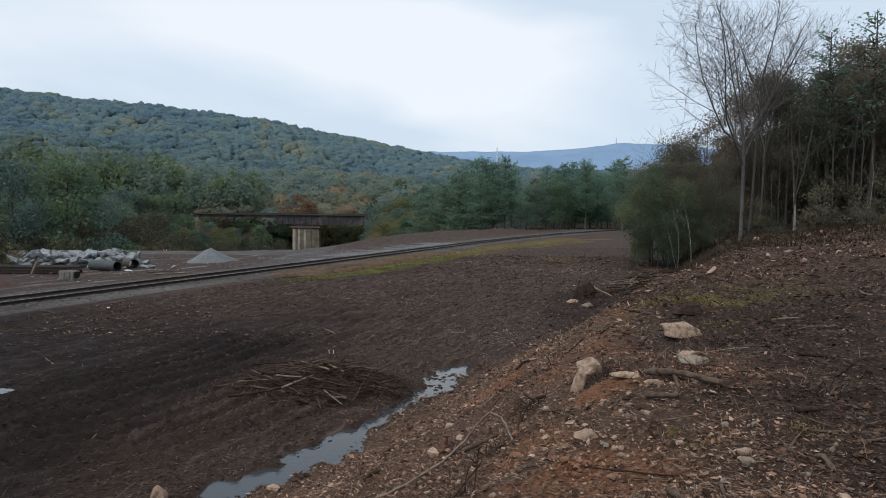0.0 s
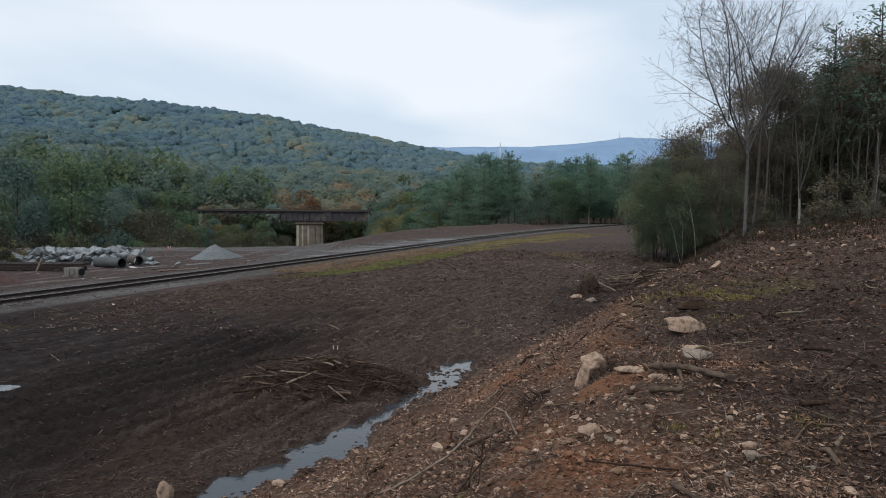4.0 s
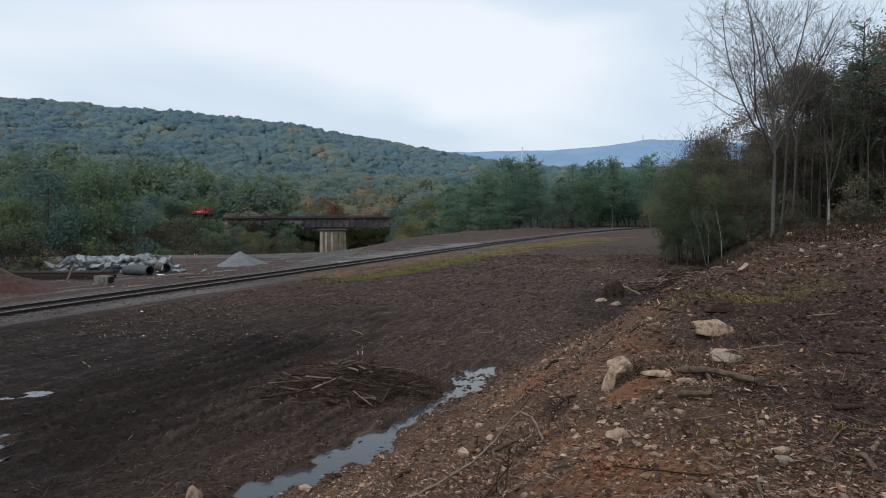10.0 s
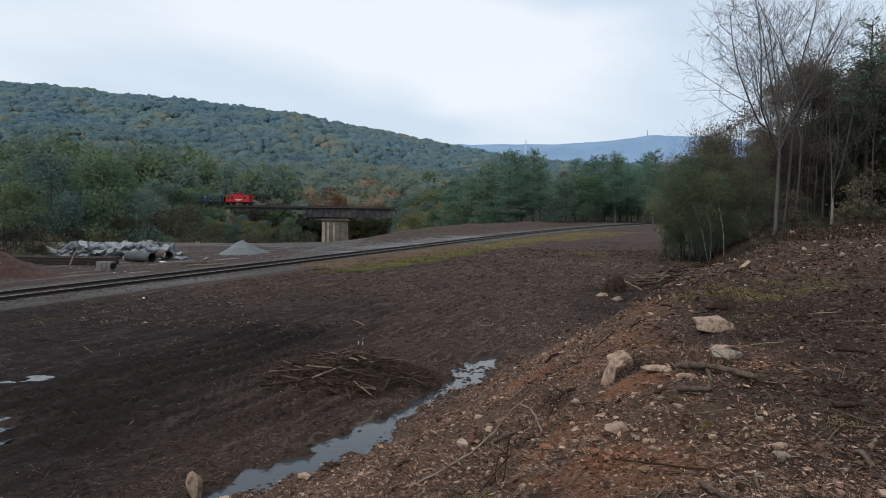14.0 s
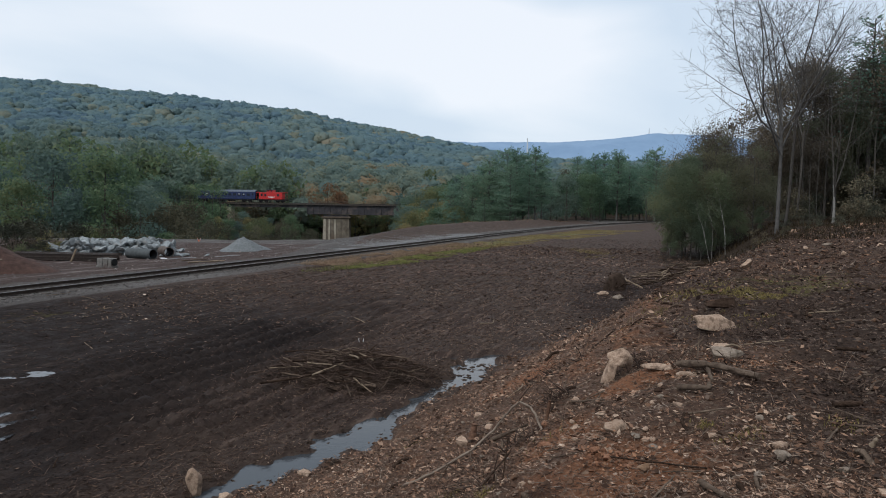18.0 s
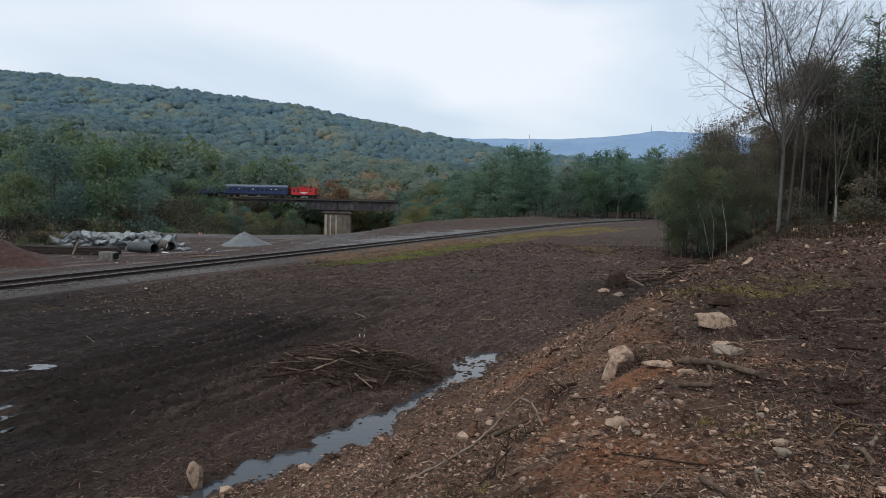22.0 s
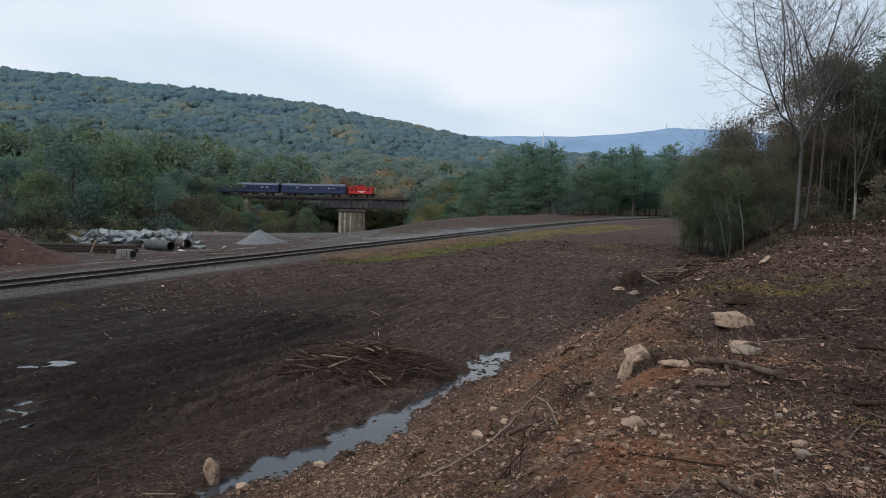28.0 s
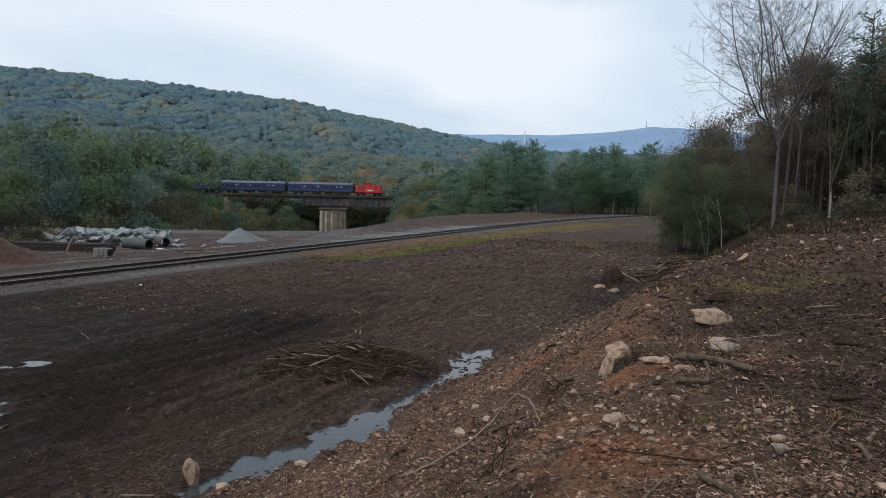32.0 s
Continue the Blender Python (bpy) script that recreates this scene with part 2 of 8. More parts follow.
M_LEAF_GREEN = foliage("leaves_green", [(0.064, 0.104, 0.066), (0.100, 0.155, 0.090), (0.146, 0.196, 0.104), (0.200, 0.212, 0.108)], thin=0.5)
# this green is shifted towards blue, which puts haze into the leaf colour
M_LEAF_HAZED = foliage("leaves_dusky_green", [(0.084, 0.124, 0.112), (0.116, 0.166, 0.140), (0.150, 0.200, 0.154), (0.186, 0.216, 0.150)], thin=0.5)
M_LEAF_TAN = foliage("leaves_tan_olive", [(0.150, 0.150, 0.100), (0.196, 0.188, 0.118), (0.245, 0.220, 0.130), (0.285, 0.238, 0.136)], thin=0.68, piece=0.12)
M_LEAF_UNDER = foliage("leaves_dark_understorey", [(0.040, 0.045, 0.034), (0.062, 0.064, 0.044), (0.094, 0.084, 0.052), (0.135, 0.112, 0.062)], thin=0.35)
M_LEAF_YELLOW = foliage("leaves_autumn_yellow", [(0.090, 0.120, 0.066), (0.138, 0.156, 0.078), (0.210, 0.186, 0.084), (0.264, 0.198, 0.090)])
M_LEAF_RUST = foliage("leaves_autumn_rust", [(0.095, 0.071, 0.050), (0.158, 0.100, 0.058), (0.252, 0.126, 0.063), (0.300, 0.179, 0.084)])
M_LEAF_BROWN = foliage("leaves_autumn_brown", [(0.078, 0.083, 0.065), (0.117, 0.114, 0.081), (0.163, 0.140, 0.091), (0.208, 0.156, 0.098)])
M_LEAF_RUSSET = foliage("leaves_dull_russet", [(0.128, 0.108, 0.086), (0.178, 0.146, 0.110), (0.228, 0.182, 0.128), (0.262, 0.210, 0.138)], thin=0.68, piece=0.12)
M_LEAF_OLIVE = foliage("leaves_olive", [(0.098, 0.108, 0.076), (0.145, 0.148, 0.092), (0.188, 0.176, 0.100), (0.225, 0.190, 0.108)], thin=0.68, piece=0.12)
M_LEAF_THICKET = foliage("leaves_thicket_green", [(0.128, 0.160, 0.104), (0.170, 0.200, 0.120), (0.210, 0.224, 0.126), (0.245, 0.234, 0.128)], thin=0.68, piece=0.12)
M_PINE = foliage("pine_needles", [(0.125, 0.208, 0.156), (0.172, 0.262, 0.184), (0.225, 0.300, 0.195)], thin=0.65)


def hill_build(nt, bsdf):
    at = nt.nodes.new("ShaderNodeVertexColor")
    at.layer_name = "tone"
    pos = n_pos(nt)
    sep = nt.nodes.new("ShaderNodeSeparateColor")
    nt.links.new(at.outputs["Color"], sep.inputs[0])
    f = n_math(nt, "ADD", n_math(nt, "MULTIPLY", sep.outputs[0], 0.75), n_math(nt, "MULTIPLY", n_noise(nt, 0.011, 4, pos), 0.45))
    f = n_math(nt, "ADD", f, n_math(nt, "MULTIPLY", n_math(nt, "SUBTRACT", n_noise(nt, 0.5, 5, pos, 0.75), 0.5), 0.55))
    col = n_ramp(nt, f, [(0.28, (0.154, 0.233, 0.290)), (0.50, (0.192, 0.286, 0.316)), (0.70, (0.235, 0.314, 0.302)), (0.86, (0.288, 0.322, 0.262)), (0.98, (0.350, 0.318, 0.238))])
    # haze is put into the colour: green and rusty at the foot, bluer above
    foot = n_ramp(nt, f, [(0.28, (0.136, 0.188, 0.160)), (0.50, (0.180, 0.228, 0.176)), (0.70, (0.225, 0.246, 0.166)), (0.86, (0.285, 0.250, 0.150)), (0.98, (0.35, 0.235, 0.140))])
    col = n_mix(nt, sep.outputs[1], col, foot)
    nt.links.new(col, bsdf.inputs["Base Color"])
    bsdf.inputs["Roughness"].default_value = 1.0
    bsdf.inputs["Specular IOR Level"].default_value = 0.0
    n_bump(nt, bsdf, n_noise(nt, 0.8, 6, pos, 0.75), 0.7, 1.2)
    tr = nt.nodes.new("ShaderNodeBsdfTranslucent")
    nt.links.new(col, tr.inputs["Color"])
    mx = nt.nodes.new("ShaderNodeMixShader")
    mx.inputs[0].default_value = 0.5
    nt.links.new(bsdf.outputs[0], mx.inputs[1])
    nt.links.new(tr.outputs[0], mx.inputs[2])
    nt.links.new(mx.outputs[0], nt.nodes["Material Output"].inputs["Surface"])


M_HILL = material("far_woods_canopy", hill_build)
M_BARK = surface("bark_grey_brown", (0.05, 0.042, 0.035), (0.13, 0.115, 0.10), 5, 0.9, bump=0.6)
M_BARK_GREY = surface("bark_ash_grey", (0.075, 0.068, 0.062), (0.18, 0.168, 0.155), 4, 0.88, bump=0.5)
M_BARK_PALE = surface("bark_pale", (0.16, 0.15, 0.13), (0.34, 0.32, 0.29), 4, 0.85, bump=0.4)
M_RAIL = surface("rusty_rail_steel", (0.036, 0.027, 0.023), (0.088, 0.064, 0.052), 9, 0.6, metal=0.4, bump=0.2)
M_RAIL_TOP = surface("worn_rail_head", (0.26, 0.245, 0.24), (0.46, 0.44, 0.43), 4, 0.45, metal=0.55, bump=0.05)
M_SLEEPER = surface("weathered_sleeper_timber", (0.045, 0.036, 0.03), (0.12, 0.10, 0.085), 7, 0.9, bump=0.5)
M_GIRDER = surface("weathered_dark_girder_steel", (0.035, 0.032, 0.036), (0.085, 0.078, 0.080), 1.2, 0.8, metal=0.0, bump=0.2, stain=(0.13, 0.10, 0.085))
M_CONCRETE = surface("stained_pier_concrete", (0.105, 0.085, 0.063), (0.235, 0.195, 0.145), 0.7, 0.9, bump=0.3, stain=(0.10, 0.07, 0.05))
M_CONCRETE_PALE = surface("pale_pier_concrete", (0.27, 0.235, 0.175), (0.48, 0.42, 0.33), 0.7, 0.9, bump=0.3, stain=(0.16, 0.12, 0.09))
M_RED = surface("red_caboose_paint", (0.42, 0.012, 0.012), (0.62, 0.03, 0.025), 1.5, 0.45, bump=0.05, vary=0.1, spec=0.5)
M_BLUE = surface("dark_blue_coach_paint", (0.012, 0.02, 0.075), (0.025, 0.04, 0.12), 1.2, 0.4, bump=0.05, vary=0.12, spec=0.5)
M_ROOF = surface("grey_coach_roof", (0.07, 0.085, 0.115), (0.16, 0.185, 0.225), 1.5, 0.6, bump=0.1)
M_WHITE = surface("white_paint", (0.6, 0.6, 0.6), (0.8, 0.8, 0.8), 3, 0.6, bump=0.05, vary=0.1)
M_BLACK = surface("black_iron", (0.012, 0.012, 0.012), (0.03, 0.03, 0.03), 6, 0.6, metal=0.3, bump=0.1)


def glass_build(nt, bsdf):
    bsdf.inputs["Base Color"].default_value = (0.03, 0.035, 0.045, 1)
    bsdf.inputs["Roughness"].default_value = 0.08
    bsdf.inputs["Specular IOR Level"].default_value = 0.6


M_GLASS = material("dark_window_glass", glass_build)


def water_build(nt, bsdf):
    bsdf.inputs["Base Color"].default_value = (0.045, 0.048, 0.052, 1)
    bsdf.inputs["Roughness"].default_value = 0.04
    bsdf.inputs["IOR"].default_value = 1.33
    n_bump(nt, bsdf, n_noise(nt, 7.0, 3, n_pos(nt)), 0.13, 0.02)


M_WATER = material("still_ditch_water", water_build)


def ground_build(nt, bsdf):
    """Soil by zone: black raked soil, brown leaf-strewn bank, grey gravel, grass, reddish dirt, forest floor."""
    pos = n_pos(nt)
    za = nt.nodes.new("ShaderNodeVertexColor")
    za.layer_name = "zone"
    sep = nt.nodes.new("ShaderNodeSeparateColor")
    nt.links.new(za.outputs["Color"], sep.inputs[0])
    zb = nt.nodes.new("ShaderNodeVertexColor")
    zb.layer_name = "zone_b"
    sepb = nt.nodes.new("ShaderNodeSeparateColor")
    nt.links.new(zb.outputs["Color"], sepb.inputs[0])
    fine = n_noise(nt, 22, 8, pos, 0.72)
    mid = n_noise(nt, 2.2, 6, pos, 0.6)
    big = n_noise(nt, 0.22, 4, pos)
    vor = nt.nodes.new("ShaderNodeTexVoronoi")
    vor.inputs["Scale"].default_value = 26
    nt.links.new(pos, vor.inputs["Vector"])
    speck = n_ramp(nt, vor.outputs["Color"], [(0.80, (0, 0, 0)), (0.90, (1, 1, 1))])
    # raked lines in the field, along the way the machine went
    mp = nt.nodes.new("ShaderNodeMapping")
    turn = nt.nodes.new("ShaderNodeMapping")
    turn.inputs["Rotation"].default_value = (0, 0, radians(-68))
    nt.links.new(pos, turn.inputs[0])
    mp.inputs["Scale"].default_value = (0.35, 3.6, 1)
    nt.links.new(turn.outputs[0], mp.inputs[0])
    rake = n_noise(nt, 1.6, 5, mp.outputs[0], 0.6)
    field = n_ramp(nt, rake, [(0.3, (0.030, 0.0213, 0.0184)), (0.52, (0.062, 0.0428, 0.0354)), (0.72, (0.16, 0.110, 0.086))])
    field = n_mix(nt, n_ramp(nt, mid, [(0.45, (0, 0, 0)), (0.75, (0.75, 0.75, 0.75))]), field, (0.088, 0.061, 0.048))
    field = n_mix(nt, n_math(nt, "MULTIPLY", speck, 0.35), field, (0.17, 0.14, 0.11))
    field = n_mix(nt, n_ramp(nt, big, [(0.42, (0, 0, 0)), (0.62, (0.6, 0.6, 0.6))]), field, (0.066, 0.048, 0.038))
    field = n_mix(nt, n_math(nt, "MULTIPLY", za.outputs["Alpha"], 0.9), field, n_ramp(nt, rake, [(0.3, (0.0135, 0.0106, 0.010)), (0.6, (0.027, 0.0207, 0.0188)), (0.75, (0.055, 0.0415, 0.0355))]))
    bank = n_ramp(nt, fine, [(0.3, (0.046, 0.027, 0.020)), (0.5, (0.125, 0.072, 0.049)), (0.72, (0.27, 0.165, 0.113))])
    bank = n_mix(nt, n_ramp(nt, mid, [(0.4, (0, 0, 0)), (0.7, (0.75, 0.75, 0.75))]), bank, (0.066, 0.046, 0.035))
    sub = n_ramp(nt, fine, [(0.3, (0.12, 0.050, 0.027)), (0.55, (0.26, 0.120, 0.064)), (0.75, (0.44, 0.235, 0.14))])
    bank = n_mix(nt, n_ramp(nt, n_math(nt, "ADD", sepb.outputs[2], n_math(nt, "MULTIPLY", n_math(nt, "SUBTRACT", mid, 0.5), 1.2)), [(0.35, (0, 0, 0)), (0.7, (0.9, 0.9, 0.9))]), bank, sub)
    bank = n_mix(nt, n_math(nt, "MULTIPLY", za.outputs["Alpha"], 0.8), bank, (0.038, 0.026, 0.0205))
    bank = n_mix(nt, n_math(nt, "MULTIPLY", speck, 0.5), bank, (0.30, 0.23, 0.17))
    grav = n_ramp(nt, vor.outputs["Distance"], [(0.0, (0.168, 0.150, 0.137)), (0.5, (0.080, 0.070, 0.064))])
    grav = n_mix(nt, n_ramp(nt, mid, [(0.4, (0, 0, 0)), (0.7, (0.6, 0.6, 0.6))]), grav, (0.078, 0.068, 0.063))
    mg = nt.nodes.new("ShaderNodeMapping")
    mg.inputs["Scale"].default_value = (0.10, 0.6, 1)
    nt.links.new(turn.outputs[0], mg.inputs[0])
    grav = n_mix(nt, n_ramp(nt, n_noise(nt, 1.0, 4, mg.outputs[0], 0.6), [(0.46, (0, 0, 0)), (0.75, (0.5, 0.5, 0.5))]), grav, n_ramp(nt, fine, [(0.3, (0.14, 0.128, 0.12)), (0.7, (0.30, 0.28, 0.262))]))
    grass = n_ramp(nt, fine, [(0.3, (0.06, 0.053, 0.02)), (0.55, (0.14, 0.12, 0.04)), (0.75, (0.23, 0.18, 0.08))])
    red = n_ramp(nt, fine, [(0.3, (0.034, 0.024, 0.021)), (0.7, (0.096, 0.066, 0.057))])
    red = n_mix(nt, n_ramp(nt, n_noise(nt, 2.2, 5, mg.outputs[0], 0.65), [(0.55, (0, 0, 0)), (0.68, (0.85, 0.85, 0.85))]), red, n_ramp(nt, fine, [(0.3, (0.13, 0.105, 0.096)), (0.7, (0.34, 0.295, 0.275))]))
    wood = n_ramp(nt, fine, [(0.3, (0.02, 0.015, 0.011)), (0.7, (0.055, 0.038, 0.026))])
    edge = n_math(nt, "MULTIPLY", n_math(nt, "SUBTRACT", mid, 0.5), 0.9)
    def zone(ch):
        return n_ramp(nt, n_math(nt, "ADD", ch, edge), [(0.38, (0, 0, 0)), (0.62, (1, 1, 1))])
    col = n_mix(nt, zone(sep.outputs[0]), field, bank)
    col = n_mix(nt, zone(sepb.outputs[1]), col, wood)
    col = n_mix(nt, zone(sepb.outputs[0]), col, red)
    col = n_mix(nt, zone(sep.outputs[1]), col, grav)
    col = n_mix(nt, zone(sep.outputs[2]), col, grass)
    nt.links.new(col, bsdf.inputs["Base Color"])
    # wet soil shines a little
    nt.links.new(n_ramp(nt, mid, [(0.3, (0.55, 0.55, 0.55)), (0.6, (0.95, 0.95, 0.95))]), bsdf.inputs["Roughness"])
    bsdf.inputs["Specular IOR Level"].default_value = 0.06
    hgt = n_math(nt, "ADD", n_math(nt, "MULTIPLY", fine, 0.5), n_math(nt, "ADD", n_math(nt, "MULTIPLY", rake, 0.5), mid))
    n_bump(nt, bsdf, hgt, 0.9, 0.14)


M_GROUND = material("cleared_ground", ground_build)

# ---- lie of the land ----
OX, OY, UX, UY = -1.76, 12.94, 0.296, 0.955      # the ditch: a point on it and its way
DITCH = [(-4.25, 9.3, 0.12), (-3.95, 10.0, 0.30), (-3.45, 10.85, 0.38), (-2.95, 11.3, 0.46), (-2.15, 12.7, 0.50), (-1.68, 13.9, 0.25),
         (-1.25, 15.0, 0.21), (-0.72, 16.2, 0.25), (-0.1, 17.2, 0.42), (-0.05, 18.3, 0.60), (0.1, 19.1, 0.50), (0.85, 20.0, 0.24)]
WATER_Z = -0.72
POOLS = [(-10.68, 15.62, 0.46, 0.36, -0.45), (-11.2, 15.22, 0.26, 0.2, -0.45), (-9.5, 12.75, 0.2, 0.24, -0.52), (-9.24, 12.25, 0.16, 0.15, -0.52), (-0.75, 19.45, 0.3, 0.2, WATER_Z)]
RAIL_Y = np.array([-40, 5, 23.2, 37, 58, 93.4, 130, 160, 200, 300])
RAIL_X = np.array([-39.5, -24.2, -18.1, -13.0, -5.4, 7.2, 22.5, 38.0, 62, 140])


def smooth_interp(xs, ys, x):
    """A curve through the knots with no corners (cubic Hermite)."""
    xs, ys, x = np.asarray(xs, float), np.asarray(ys, float), np.asarray(x, float)
    m = np.gradient(ys, xs)
    i = np.clip(np.searchsorted(xs, x) - 1, 0, len(xs) - 2)
    h = xs[i + 1] - xs[i]
    t = np.clip((x - xs[i]) / h, 0, 1)
    return ((1 + 2 * t) * (1 - t) ** 2 * ys[i] + t * (1 - t) ** 2 * h * m[i] + t * t * (3 - 2 * t) * ys[i + 1] + t * t * (t - 1) * h * m[i + 1])


def track_x(y):
    """The near rail's x at y."""
    return smooth_interp(RAIL_Y, RAIL_X, y)


def track_off(x, y):
    """How far a place lies beyond the middle of the near track."""
    y = np.clip(y, -40, 299)
    sl = (track_x(y + 1) - track_x(y - 1)) / 2
    return -(x - track_x(y)) / np.sqrt(1 + sl ** 2) - 0.72


def ditch_ds(x, y):
    """How far a place lies to the bank's side of the ditch, and how far along it."""
    d, s = (x - OX) * UY - (y - OY) * UX, (x - OX) * UX + (y - OY) * UY
    c = np.interp(s, [-5, -2.3, -1.7, 0, 3], [-1.3, -1.0, -0.55, -0.2, 0])
    return np.where(d < c, d - c, np.where(d < 5, (d - c) * 5 / (5 - c), d)), s


EDGE_X = [-400, -60, -27, -20, -15, -12, -6, 0, 10, 30]
EDGE_Y = [58, 60, 65, 66, 69, 80, 108, 128, 150, 190]
HILL_X = [-3000, -1200, -689, -444, -253, -128, 3, 161, 300, 600, 3000]
HILL_Z = [140, 178, 160, 138, 117, 92, 66, 33, 14, 5, 5]


def hill_z(x, y):
    r = np.interp(x, HILL_X, HILL_Z)
    up = np.clip((y - 270) / 640, 0, 1)
    up = 0.72 * up + 0.28 * up * up * (3 - 2 * up)
    down = sstep(930, 1700, y)
    bumps = fbm(x / 160, y / 160, 4, 5) * 26 * sstep(280, 520, y) * (1 - sstep(700, 900, y))
    return (r * up + bumps) * (1 - 0.7 * down)


def height(x, y):
    x, y = np.asarray(x, float), np.asarray(y, float)
    d, s = ditch_ds(x, y)
    floor = -0.62 + 0.68 * sstep(4, 28, s)
    left = floor + (0.06 - floor) * sstep(0, 24, -d)
    shift = 6.5 * sstep(0, 32, s)
    dd = d - shift
    prof = np.interp(dd, [0, 1, 2.5, 4.2, 5, 6, 7.2, 10, 13, 20, 40, 100, 300, 2000], [0, 0.06, 1.05, 2.17, 2.75, 3.03, 3.14, 3.42, 3.8, 5.0, 11, 34, 80, 140]) * (1 - 0.05 * sstep(5, 12, s))
    z = np.where(d > 0, floor + prof + fbm(x / 3.1, y / 3.1, 3, 3) * 0.35 * sstep(1, 5, dd), left)
    # small lumps and ruts
    near = 1 - sstep(30, 70, y)
    z = z + fbm(x / 1.3, y / 1.3, 4, 7) * 0.10 * near * (0.6 + 0.9 * sstep(1, 5, dd)) + fbm(x / 0.38, y / 0.38, 3, 9) * (0.05 + 0.07 * sstep(0.5, 2, dd)) * near
    z = z + fbm((x * 0.37 + y * 0.93) / 4.0, (-x * 0.93 + y * 0.37) / 0.45, 2, 12) * 0.17 * near * sstep(1, 5, -d)
    # ruts that machines left along the ditch
    rut = sstep(0.8, 2.0, -d) * (1 - sstep(7, 11, -d)) * (1 - sstep(10, 18, s)) * sstep(-0.25, 0.1, fbm(x / 3.5, y / 3.5, 2, 17))
    z = z + 0.12 * rut * np.sin((d + 0.9 * fbm(x / 4, y / 4, 2, 18)) * 9.5) + 0.05 * rut * np.sin(s * 18 + 3 * fbm(x / 2, y / 2, 2, 19))
    z = z - 0.16 * np.exp(-((x - 1.98) / 0.30) ** 2 - ((y - 7.05) / 0.26) ** 2) + 0.07 * np.exp(-((x - 1.62) / 0.30) ** 2 - ((y - 6.55) / 0.22) ** 2)
    # track bed and the lot beyond it
    o = track_off(x, y)
    bed = sstep(-4.5, -2.2, o) * (1 - sstep(400, 500, y))
    lot = 0.08 + fbm(x / 6, y / 6, 3, 15) * 0.12 + fbm(x / 1.7, y / 1.7, 3, 16) * 0.10 * sstep(3, 5, o) * (1 - sstep(90, 140, y))
    z = z * (1 - bed) + bed * (lot)
    ridge = np.exp(-((o - 0.0) / 1.9) ** 4)
    z = z + ridge * (0.135 - (z - 0.0)) * (y < 260)
    # dark gravel mound along the lot's edge
    ye = np.interp(x, EDGE_X, EDGE_Y)
    z = z + 0.85 * np.exp(-(((y - ye + 12) / 9) ** 2)) * sstep(-16, -6, x) * (1 - sstep(14, 24, x)) * sstep(3, 7, o)
    # river valley under the bridge
    val = sstep(0, 16, y - ye) * (1 - sstep(235, 275, y)) * (1 - sstep(-8, 22, x - (y - 140) * 0.1)) * (o > 2)
    z = z * (1 - val) + val * (-9 + fbm(x / 14, y / 14, 3, 21) * 2)
    # banks that carry the far track up to the bridge
    emb = np.exp(-(np.abs(y - 228) / 6.5) ** 4) * np.maximum(1 - sstep(-96, -86, x), sstep(-23, -18, x) * (1 - sstep(15, 40, x)))
    z = z * (1 - emb) + emb * 3.1
    far = sstep(262, 300, y)
    z = np.where(y > 255, z * (1 - far) + hill_z(x, y) * far * (1 - sstep(250, 700, x)) + far * np.where(x > 60, np.clip((x - 60) * 0.12, 0, 120), 0), z)
    # water lies in the ditch and in the ruts
    q = np.full(x.shape, 9.0)
    for (ax, ay, aw), (bx, by, bw) in zip(DITCH[:-1], DITCH[1:]):
        t = np.clip(((x - ax) * (bx - ax) + (y - ay) * (by - ay)) / ((bx - ax) ** 2 + (by - ay) ** 2), 0, 1)
        w = (aw + (bw - aw) * t) * (1.05 + 2.3 * fbm(x / 0.32, y / 0.32, 3, 31))
        q = np.minimum(q, np.hypot(x - ax - (bx - ax) * t, y - ay - (by - ay) * t) / np.maximum(w, 0.06))
    k = 1 - sstep(0.9, 2.2, q)
    z = z * (1 - k) + k * (WATER_Z + 0.06 * (q ** 2 - 1))
    for px, py, pa, pb, base in POOLS:
        q = np.hypot((x - px) / pa, (y - py) / pb) * (1 + 1.0 * fbm(x / 0.3, y / 0.3, 3, 33))
        k = 1 - sstep(1.0, 2.6, q)
        z = z * (1 - k) + k * (base + 0.035 * (q ** 2 - 1))
    return z


def spread(lo, hi, step, far_lo, far_hi, grow):
    a = list(np.arange(lo, hi + 1e-6, step))
    s, v = step, hi
    while v < far_hi:
        s *= grow
        v += s
        a.append(v)
    s, v = step, lo
    b = []
    while v > far_lo:
        s *= grow
        v -= s
        b.append(v)
    return np.array(b[::-1] + a)


SUBSOIL = [(1.6, 6.5, 0.5, 0.4, 1.25), (2.3, 9.6, 0.7, 2.0, 0.62), (1.5, 8.6, 0.8, 1.3, 0.5), (3.2, 12.6, 0.9, 2.6, 0.6), (0.95, 4.2, 0.75, 0.6, 1.1), (0.55, 3.6, 0.4, 0.5, 0.9), (0.75, 5.3, 0.5, 0.8, 0.8), (0.9, 11.5, 0.9, 1.6, 0.9), (2.2, 14.0, 0.8, 2.0, 0.7), (-0.3, 8.0, 1.0, 1.4, 0.42), (8.5, 17.5, 2.2, 1.6, 0.6), (-1.6, 9.3, 0.8, 0.8, 0.35)]


def humus(x, y):
    """Dark rotten soil on top of the bank, and a hollow in its slope painted as a black patch without any dip."""
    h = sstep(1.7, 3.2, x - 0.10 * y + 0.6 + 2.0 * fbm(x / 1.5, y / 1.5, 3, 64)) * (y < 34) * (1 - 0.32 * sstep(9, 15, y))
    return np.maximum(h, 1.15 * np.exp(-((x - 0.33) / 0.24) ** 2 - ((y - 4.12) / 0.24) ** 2))


